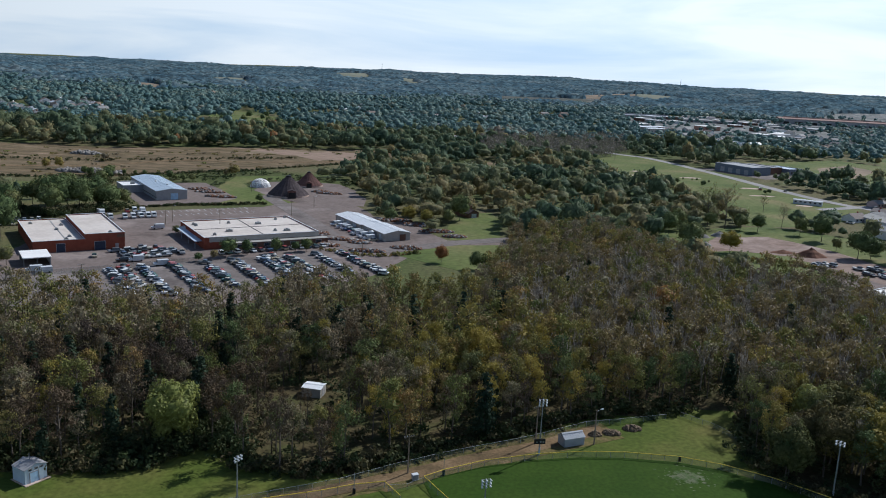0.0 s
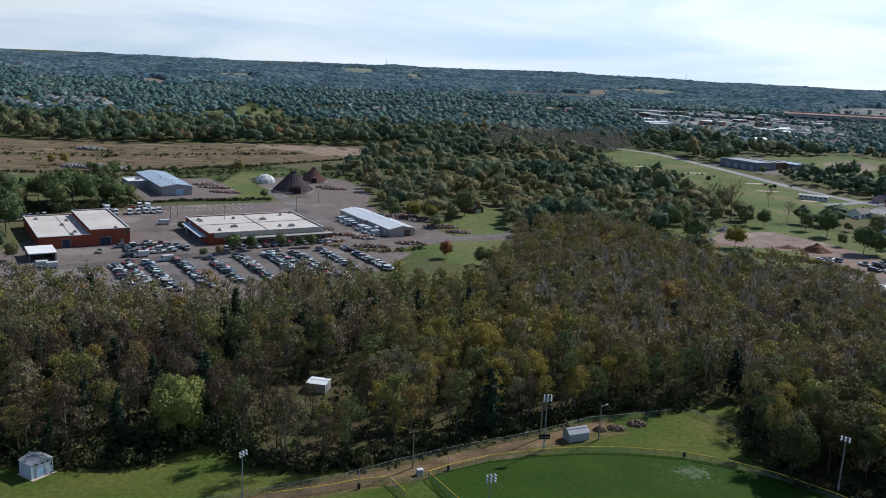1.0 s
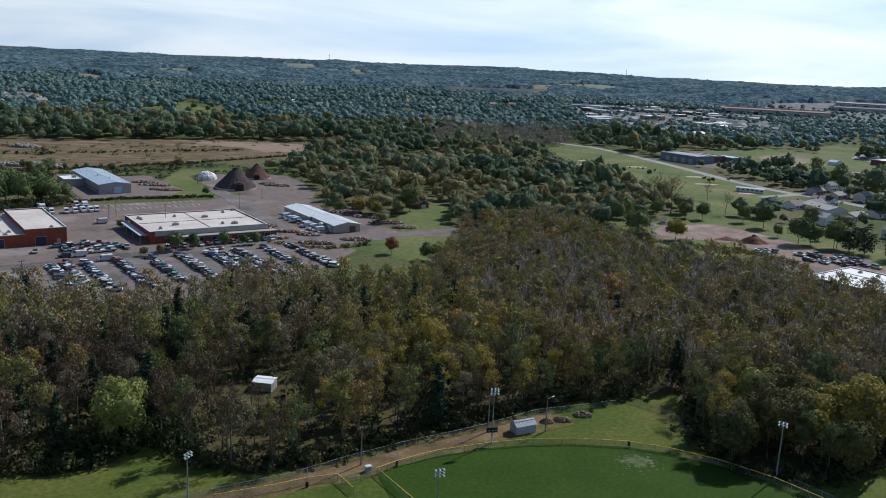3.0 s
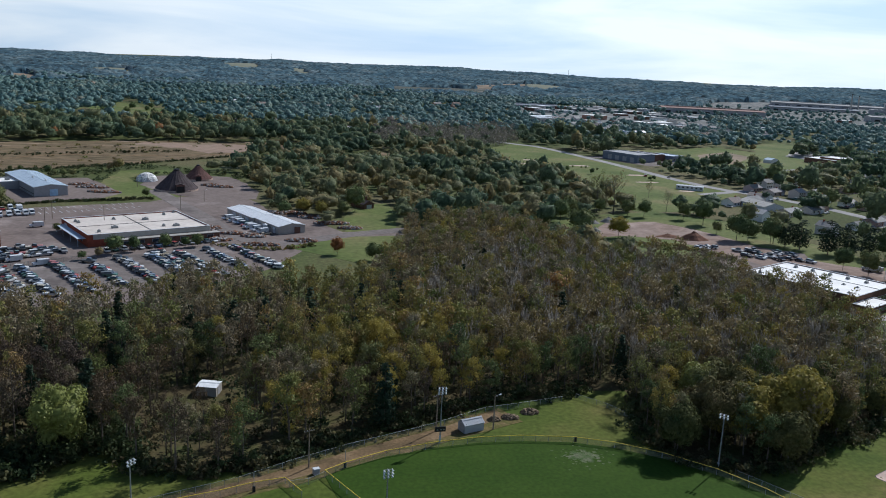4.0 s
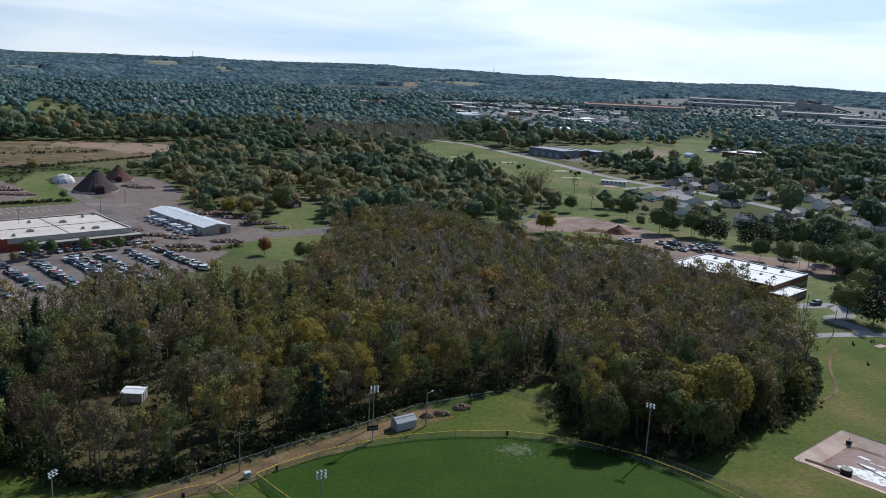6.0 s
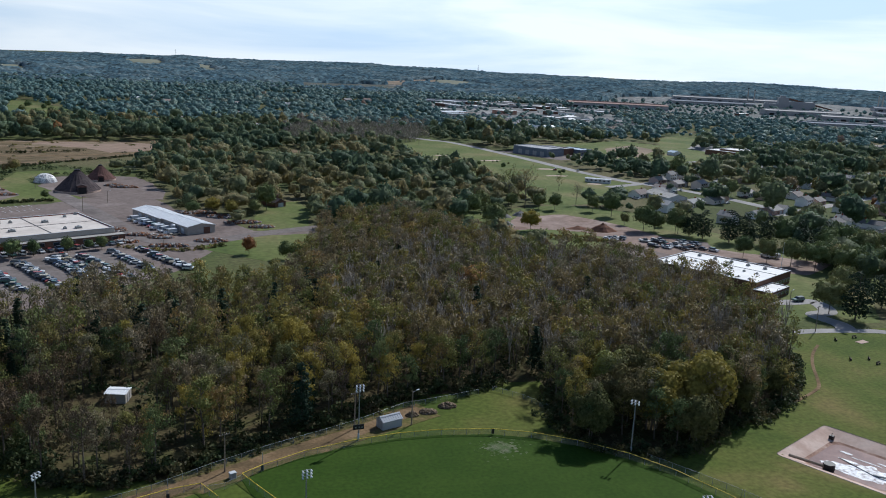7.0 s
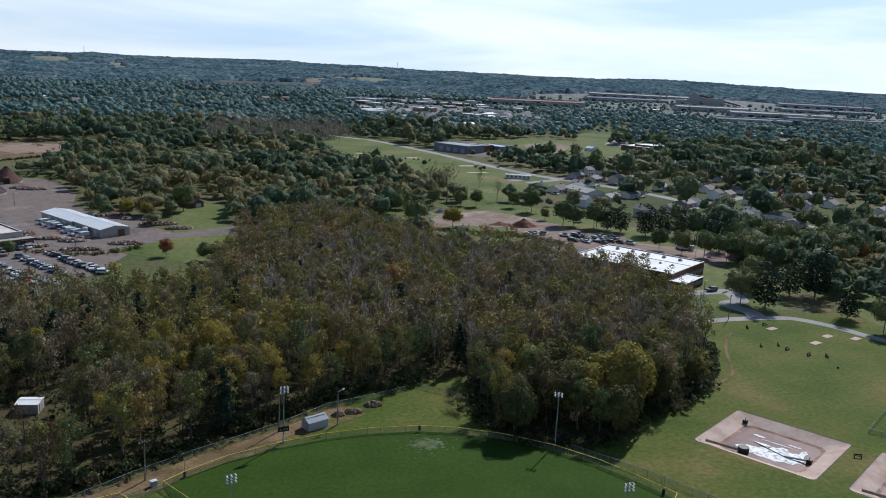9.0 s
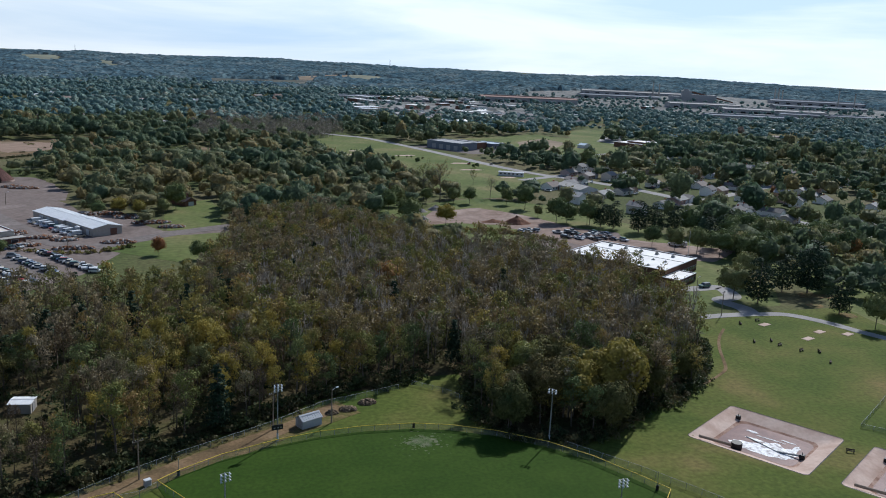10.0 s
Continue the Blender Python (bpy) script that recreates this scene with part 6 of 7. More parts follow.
wires("overhead_wires", (-4.7, 154.6, 7.8), (21.9, 171.3, 8.3), 0.5)
wires("overhead_wires", (21.9, 171.3, 8.3), (34.6, 172.2, 7.6), 0.3)
wires("overhead_wires", (-38, 136, 8.0), (-4.7, 154.6, 7.8), 0.6)
wires("overhead_wires", (34.6, 172.2, 7.6), (64, 196, 8.0), 0.6)


def fence(name, line, height, cap, label, gap=3.0):
    """A chain-link fence with its posts, mesh and rail along a line."""
    r = thing(name, label, "fence", pose(0, 0, 0))
    pts = [Vector((x, y, 0)) for x, y in line]
    posts, run = [], []
    for a, b in zip(pts, pts[1:]):
        n = max(1, round((b - a).length / gap))
        for k in range(n):
            posts.append(a.lerp(b, k / n))
    posts.append(pts[-1])
    bm = bmesh.new()
    tube(bm, (0, 0, -0.2), (0, 0, height + 0.04), 0.045, 0.045, 6)
    first = part("post", bm, steel, r)
    first.location = posts[0]
    for p in posts[1:]:
        o = new("post", first.data)
        o.parent = r
        o.location = p
    bm = bmesh.new()
    for a, b in zip(posts, posts[1:]):
        bm.faces.new([bm.verts.new(p) for p in (a + Vector((0, 0, .05)), b + Vector((0, 0, .05)), b + Vector((0, 0, height)), a + Vector((0, 0, height)))])
    part("mesh_panel", bm, link_mesh, r, "see-through chain-link mesh")
    for a, b in zip(posts, posts[1:]):
        bm = bmesh.new()
        if cap:
            tube(bm, a + Vector((0, 0, height + 0.03)), b + Vector((0, 0, height + 0.03)), 0.07, 0.07, 6)
        else:
            tube(bm, a + Vector((0, 0, height)), b + Vector((0, 0, height)), 0.03, 0.03, 5)
        part("top_rail", bm, yellow_paint if cap else steel, r, "yellow plastic safety cap" if cap else "")


fence("outfield_fence", FIELD_ARC, 1.35, True, "chain-link outfield fence with a yellow safety cap")
fence("foul_line_fence", [(-1.5, 151.0), (2.6, 144.0), (8, 135)], 1.35, True, "chain-link foul line fence with a yellow cap")
fence("foul_line_fence", [(90.4, 126.2), (84, 119), (78, 112)], 1.35, True, "chain-link foul line fence with a yellow cap")
fence("infield_fence", [(-30, 139.5), (-20, 143.6), (-14.5, 146.4), (-8.8, 148.2), (-5.5, 143)], 1.35, True, "chain-link fence of the second field with a yellow cap")
fence("gate_fence", [(-8.0, 147.0), (-4.5, 147.8), (-1.5, 150.6)], 1.3, False, "low galvanised chain-link gate fence")
fence("boundary_fence", [(-52, 131), (-40, 137), (-26.9, 143.7), (-17.3, 148.6), (-7.2, 156), (3.9, 163), (15.8, 169.4), (21.5, 172.6), (34.4, 181.5), (42.6, 184), (54, 188)], 1.3, False, "galvanised chain-link fence along the dirt track")
fence("lane_fence", [(58, 190), (64, 184), (68, 177)], 1.2, False, "thin wire fence crossing the grass")
fence("outer_fence", [(80, 150), (90, 136), (98, 122), (104, 108)], 1.3, False, "galvanised chain-link fence past the outfield corner")
fence("yard_fence", [(-150, 283), (-121, 301), (-97, 319), (-92, 322)], 1.8, False, "chain-link fence between yard and parking lot")


def foul_pole(x, y, h):
    r = thing("foul_pole", "thin pale foul pole on the fence line", "pole", pose(x, y, 0), "foul poles")
    bm = bmesh.new()
    tube(bm, (0, 0, -0.2), (0, 0, h), 0.06, 0.05, 6)
    part("pole", bm, steel, r)
    bm = bmesh.new()
    box(bm, -0.28, 0.28, -0.2, 0.05, 0.0, 1.1, 0.03)
    part("pad", bm, dark, r, "dark padding round the foot")


for x, y, h in ((-14.2, 145.4, 4.1), (2.3, 154.6, 3.6), (89.0, 128.6, 4.0)):
    foul_pole(x, y, h)


def score_board():
    r = thing("scoreboard", "small dark scoreboard on the floodlight pole", "scoreboard", pose(22.0, 165.4, 2.6, 0, 0, 10))
    bm = bmesh.new()
    box(bm, -1.2, 1.2, -0.12, 0.10, 0, 1.1, 0.03)
    part("board", bm, dark, r)
    for x in (-0.8, 0.0, 0.6):
        bm = bmesh.new()
        box(bm, x, x + 0.35, -0.14, -0.12, 0.35, 0.6)
        part("score_bar", bm, steel, r)
    b = thing("equipment_box", "grey equipment box beside the gate fence", "box", pose(-3.2, 152.0, 0, 0, 0, 25))
    bm = bmesh.new()
    box(bm, -0.6, 0.6, -0.45, 0.45, 0, 1.15, 0.06)
    part("body", bm, metal_grey, b)
    bm = bmesh.new()
    box(bm, -0.66, 0.66, -0.5, 0.5, 1.15, 1.27, 0.04)
    part("lid", bm, metal_white, b)
    o = thing("distance_sign", "small dark distance sign on the outfield fence", "sign", pose(51.2, 165.2, 0))
    bm = bmesh.new()
    box(bm, -0.25, 0.25, -0.10, -0.05, 0.3, 1.4)
    part("panel", bm, dark, o)


score_board()


def small_shed(name, label, x, y, turn, w, d, eave, ridge, wall, roof, rib):
    r = thing(name, label, "shed", pose(x, y, 0, 0, 0, turn))
    gable_shed(r, 0, w, 0, d, eave, ridge, wall, roof, rib=rib, over=0.15, t=0.06)
    return r


metal_shed = plain("grey_vinyl_siding", (0.33, 0.35, 0.38), rough=0.6, vary=0.06)
s = small_shed("garden_shed", "pale grey gabled storage shed by the track", 26.8, 172.3, -66, 2.8, 4.9, 1.9, 2.7, metal_shed, metal_shed, 0.6)
opening(s, "door", 0.9, 2.3, 0, 1.9, 0, metal_grey, 0.05)
s = small_shed("wood_shed", "pale shed with white ribbed roof in a clearing", -27.2, 190.2, 80, 4.2, 4.6, 2.2, 2.45, metal_beige, metal_bright, 0.6)
opening(s, "door", 1.2, 2.6, 0, 1.9, 0, metal_grey, 0.05)
s = small_shed("pump_hut", "pale blue pump hut with a shingled roof", -73.6, 142.3, 58, 4.3, 3.8, 2.9, 3.6, metal_blue, metal_grey, 0.7)
opening(s, "door", 1.0, 2.6, 0, 2.1, 0, door_blue, 0.06)
for x in (0.8, 2.0, 3.0):
    opening(s, "vent", x, x + 0.5, 2.45, 2.8, 0, dark, 0.04)
bm = bmesh.new()
box(bm, -0.3, 4.7, -0.7, 4.1, -0.2, 0.12)
part("plinth", bm, concrete, s)
bm = bmesh.new()
tube(bm, (2.3, 2.1, 3.7), (2.3, 2.1, 4.9), 0.08, 0.08, 6)
part("vent_pipe", bm, steel, s)


def heap(name, label, category, x, y, w, d, h, mat, n, size, seed):
    """A low heap of loose pieces."""
    rnd = np.random.default_rng(seed)
    vs, qs = [], []
    for k in range(n):
        r, a = math.sqrt(rnd.random()), rnd.uniform(0, 6.28)
        c = np.array([math.cos(a) * r * w / 2, math.sin(a) * r * d / 2, max(0.05, h * (1 - r * r) * rnd.uniform(0.4, 1.0))])
        s = size * rnd.uniform(0.4, 1.3, 3) / 2
        q = Euler(rnd.uniform(-0.6, 0.6, 3) + np.array([0, 0, rnd.uniform(0, 6)])).to_matrix()
        cs = [tuple(np.array(q @ Vector((i * s[0], j * s[1], k2 * s[2]))) + c) for k2 in (-1, 1) for j in (-1, 1) for i in (-1, 1)]
        o = len(vs)
        vs += cs
        qs += [[o + i for i in f] for f in ((0, 2, 3, 1), (4, 5, 7, 6), (0, 1, 5, 4), (2, 6, 7, 3), (0, 4, 6, 2), (1, 3, 7, 5))]
    ob = tagged(new(name, bulk(name, np.array(vs), np.array(qs), mat)), label, category, kind="stuff")
    ob.location = (x, y, 0.02)
    return ob


def mound(name, label, x, y, w, d, h, mat, seed):
    bm = bmesh.new()
    rings, n = [], 22
    for k in range(7):
        f = k / 6
        rings.append([])
        for i in range(n):
            a = i * math.tau / n
            r = (1 - f) * (1 + 0.18 * noise.noise((math.cos(a) * 1.5 + seed, math.sin(a) * 1.5, f * 2)))
            rings[-1].append(bm.verts.new((math.cos(a) * r * w / 2, math.sin(a) * r * d / 2, -0.15 + h * f ** 0.9 * (1 + 0.15 * noise.noise((a, f * 3, seed))))))
    for a, b in zip(rings, rings[1:]):
        for i in range(n):
            bm.faces.new((a[i], a[(i + 1) % n], b[(i + 1) % n], b[i]))
    ob = tagged(link(name, bm, mat), label, "mound")
    ob.location = (x, y, 0)
    return ob


brush = material("dead_brush", [(0.0, (0.10, 0.075, 0.05)), (1.0, (0.22, 0.17, 0.12))], source="island", rough=0.95, fine=0.2, fine_scale=3)
for i, (x, y, w) in enumerate(((35.6, 177, 2.6), (39.5, 178.3, 4.0), (44.7, 181.3, 4.2))):
    heap("brush_pile", "low pile of cut brush on the grass", "brush pile", x, y, w, w * 0.6, 0.9, brush, 160, 0.5, i)
red_earth = plain("red_earth", (0.17, 0.085, 0.055), rough=0.95, vary=0.3, scale=0.5)
fallen = material("fallen_needles", [(0.35, (0.15, 0.095, 0.045)), (0.5, (0.12, 0.11, 0.045)), (0.65, (0.21, 0.13, 0.065))], scale=0.4, rough=0.95, fine=0.3, fine_scale=1.5)
grey_stone = plain("grey_stone_heap", (0.22, 0.205, 0.19), rough=0.95, vary=0.2, scale=0.6)
mound("earth_mound", "reddish brown heap of dug earth", 171, 391, 16, 9, 4.3, red_earth, 1)
mound("earth_mound", "low reddish bank of dug earth", 160, 396, 14, 6, 1.8, red_earth, 4)
for x, y, w, h in ((131.7, 427, 7, 2.2), (141, 432, 9, 3.0), (126.4, 406, 7, 2.2)):
    mound("gravel_heap", "grey heap of crushed stone", x, y, w, w * 0.8, h, grey_stone, x)
for i, (x, y, w, d) in enumerate(((-26, 430, 16, 6), (-12, 420, 14, 7), (-4, 406, 14, 5), (5, 395, 9, 4), (-16, 364, 11, 4), (-37, 371, 8, 4), (-57, 386, 7, 9), (-46, 376, 9, 4), (-32, 354, 12, 3),
                                  (-145, 502, 12, 5), (-137, 493, 14, 4), (-127, 478, 14, 4), (-76, 515, 9, 4), (-70, 510, 12, 4), (-50, 362, 8, 4))):
    heap("scrap_heap", "low heap of rusty scrap and machine parts", "scrap heap", x, y, w * 1.25, d * 1.15, 0.8, rust, 170, 1.15, 20 + i)


# ---- concrete basins ----
water_mat = material("rusty_basin_water", [(0.30, (0.10, 0.040, 0.034)), (0.50, (0.15, 0.070, 0.058)), (0.60, (0.18, 0.095, 0.080))], scale=0.25, rough=0.3, fine=0.15, spec=0.12)
foam_mat = material("white_foam", [(0.34, (0.26, 0.22, 0.22)), (0.44, (0.60, 0.60, 0.61)), (0.6, (0.82, 0.82, 0.82))], scale=0.9, rough=0.55, fine=0.15, fine_scale=4, bump=0.05)
stain_mat = material("brown_stained_concrete", [(0.3, (0.17, 0.095, 0.068)), (0.5, (0.30, 0.19, 0.145)), (0.7, (0.42, 0.31, 0.255))], scale=0.55, rough=0.85, fine=0.15, fine_scale=2)


def basin(o, la, lb, foam_seed):
    a, b = basin_axes()
    m = Matrix.Translation((o[0], o[1], 0)) @ pose(0, 0, 0, 0, 0, -59.0)
    r = thing("concrete_basin", "sunken concrete basin with rusty water and white foam", "basin", m, "concrete basins")
    # here x runs along the long side (toward the camera), y along the short side
    L, W = lb, la

    def ring(inset, z, rad, n=5):
        pts = []
        for cx, cy, a0 in ((L - inset - rad, W - inset - rad, 0), (inset + rad, W - inset - rad, 90), (inset + rad, inset + rad, 180), (L - inset - rad, inset + rad, 270)):
            for k in range(n):
                t = radians(a0 + 90 * k / (n - 1))
                pts.append(Vector((cx + rad * math.cos(t), cy + rad * math.sin(t), z)))
        return pts

    def band(name, inset0, z0, r0, inset1, z1, r1, mat, label=""):
        bm = bmesh.new()
        p, q = [bm.verts.new(v) for v in ring(inset0, z0, r0)], [bm.verts.new(v) for v in ring(inset1, z1, r1)]
        for i in range(len(p)):
            j = (i + 1) % len(p)
            bm.faces.new((p[i], p[j], q[j], q[i]))
        bmesh.ops.recalc_face_normals(bm, faces=bm.faces[:])
        for f in bm.faces:
            if f.normal.z < 0:
                f.normal_flip()
        return part(name, bm, mat, r, label)

    # apron added to cover the dips of the ground grid at the rim
    band("grass_bank", -3.4, 0.012, 3.0, -0.18, 0.10, 1.3, grass, "grass apron covering the ground dips round the basin")
    band("rim_edge", -0.18, 0.10, 1.3, 0.0, 0.16, 1.1, dark, "dark kerb round the basin")
    band("rim_inner", 0.0, 0.16, 1.1, 0.12, 0.05, 1.1, concrete)
    band("slope", 0.12, 0.05, 1.1, 3.7, -1.17, 2.2, concrete, "pale stained concrete slope")
    band("wet_slope", 3.7, -1.17, 2.2, 6.7, -2.2, 2.4, stain_mat, "brown wet stain above the water")
    band("floor_slope", 6.7, -2.2, 1.8, 8.5, -3.0, 1.5, stain_mat)
    bm = bmesh.new()
    bm.faces.new([bm.verts.new(v) for v in ring(4.4, -1.40, 2.4)])
    part("water", bm, water_mat, r, "rusty purplish standing water")
    for k, (x0, y0, x1, y1) in enumerate(((0.3, 0.3, 6.6, 6.6), (L - .3, 0.3, L - 6.6, 6.6), (0.3, W - .3, 6.6, W - 6.6), (L - .3, W - .3, L - 6.6, W - 6.6))):
        bm = bmesh.new()
        tube(bm, (x0, y0, 0.0), (x1, y1, -2.17), 0.05, 0.05, 4)
        part("joint", bm, stain_mat, r)
    for k, (cx, cy, sx, sy) in enumerate(((13.8, 8.6, 6.4, 2.4), (16.0, 10.4, 4.2, 3.4), (9.3, 8.2, 2.8, 1.5), (11.0, 12.8, 2.8, .5), (19.0, 12.2, 0.8, 4.0), (8.4, 16.6, 1.4, .5), (13.0, 15.4, 3.4, .25), (16.5, 16.8, 1.6, .3))):
        bm = bmesh.new()
        n, vs = 30, []
        for i in range(n):
            t = i * math.tau / n
            f = 1 + 0.35 * noise.noise((math.cos(t) * 2 + cx, math.sin(t) * 2, foam_seed)) + 0.2 * noise.noise((math.cos(t) * 6, math.sin(t) * 6, cx))
            vs.append(bm.verts.new((min(max(cx + math.cos(t) * sx * f, 4.9), L - 4.9), min(max(cy + math.sin(t) * sy * f, 4.9), W - 4.9), 0)))
        hub = bm.verts.new((cx, max(cy, 6.9), 0.05))
        for i in range(n):
            bm.faces.new((vs[i], vs[(i + 1) % n], hub))
        part("foam", bm, foam_mat, r, "white foam drifting on the water").location.z = -1.38 + 0.006 * k
    # inlet pipe with its drum on the slope, and two small hatches
    bm = bmesh.new()
    tube(bm, (2.2, 1.4, 0.35), (9.0, 5.0, -0.9), 0.30, 0.30, 10)
    pipe = part("inlet_pipe", bm, wood_pole, r, "rusty inlet pipe down the slope")
    bm = bmesh.new()
    tube(bm, (9.2, 5.4, -2.1), (9.2, 5.4, -0.1), 1.2, 1.2, 14)
    part("intake_drum", bm, dark, pipe, "dark round intake drum")
    bm = bmesh.new()
    tube(bm, (L - 4.6, W * 0.42, -0.75), (L - 9.5, W * 0.40, -1.25), 0.22, 0.22, 8)
    tube(bm, (L - 9.5, W * 0.40, -1.25), (8.5, W * 0.52, -1.33), 0.10, 0.10, 6)
    part("boom", bm, steel, r, "grey pipe boom lying across the water")
    for x, y, zz in ((3.4, W - 4.0, -0.9), (L - 4.4, W * 0.42, -1.1)):
        bm = bmesh.new()
        box(bm, x - 0.5, x + 0.5, y - 0.5, y + 0.5, zz - 0.6, zz + 0.75, 0.05)
        tube(bm, (x, y, zz + 0.7), (x, y, zz + 1.3), 0.08, 0.08, 6)
        part("hatch", bm, dark, r, "dark sluice box on the slope")


for i, (o, la, lb) in enumerate(BASINS):
    basin(o, la, lb, i + 1)


# ---- park furniture ----
def bench(x, y, a):
    r = thing("park_bench", "small dark park bench on the grass", "bench", pose(x, y, 0.02, 0, 0, a), "park benches")
    bm = bmesh.new()
    box(bm, -0.9, 0.9, -0.24, 0.24, 0.42, 0.48)
    part("seat", bm, dark_wood, r)
    bm = bmesh.new()
    box(bm, -0.9, 0.9, 0.22, 0.28, 0.55, 0.85)
    part("backrest", bm, dark_wood, r)
    for s in (-0.7, 0.7):
        bm = bmesh.new()
        box(bm, s - 0.05, s + 0.05, -0.2, 0.28, 0, 0.42)
        box(bm, s - 0.05, s + 0.05, 0.24, 0.28, 0.42, 0.86)
        part("leg", bm, dark, r)


for x, y, a in ((174.9, 198.8, 20), (177.9, 193.1, 20), (182.7, 191.2, 70), (176.8, 220, 70), (175.2, 203, 60), (169.1, 203.1, 60), (179.1, 182.7, 40), (139.8, 133.5, -30), (184.7, 221.7, 10)):
    bench(x, y, a)
for x, y in ((184.6, 218), (188.7, 202.8), (197.6, 208), (205.3, 204.3)):
    r = thing("concrete_pad", "pale concrete slab lying in the lawn", "slab", pose(x, y, 0, 0, 0, 20), "concrete slabs")
    bm = bmesh.new()
    box(bm, -2.0, 2.0, -1.1, 1.1, -0.1, 0.12, 0.02)
    part("slab", bm, concrete, r)
for x, y, w in ((226, 247, 9), (219, 235, 7), (233, 244, 8), (222, 222, 8), (212, 258, 6)):
    patch("leaf_fall", [(x - w / 2, y - w * 0.2), (x - w * 0.1, y - w * 0.42), (x + w * 0.45, y - w * 0.25), (x + w / 2, y + w * 0.2), (x + w * 0.1, y + w * 0.4), (x - w * 0.4, y + w * 0.3)], 0.05, fallen, "orange-brown fallen needles under the park trees", "leaf litter", 2.0, 1.5, 0.05)
fence("park_rail", [(152.7, 144.0), (160, 148.7), (173.8, 157.6), (190, 168)], 1.0, False, "low rail around a lawn")
fence("park_rail", [(152.7, 144.0), (158, 138), (164, 131)], 1.0, False, "low rail around a lawn")
flag = thing("flag_pole", "tall white flagpole before the flat building", "flagpole", pose(212.5, 303.0, 0))
bm = bmesh.new()
tube(bm, (0, 0, -0.3), (0, 0, 13), 0.12, 0.06, 8)
part("pole", bm, metal_white, flag)
bm = bmesh.new()
bmesh.ops.create_icosphere(bm, subdivisions=1, radius=0.16, matrix=Matrix.Translation((0, 0, 13.1)))
part("finial", bm, steel, flag)


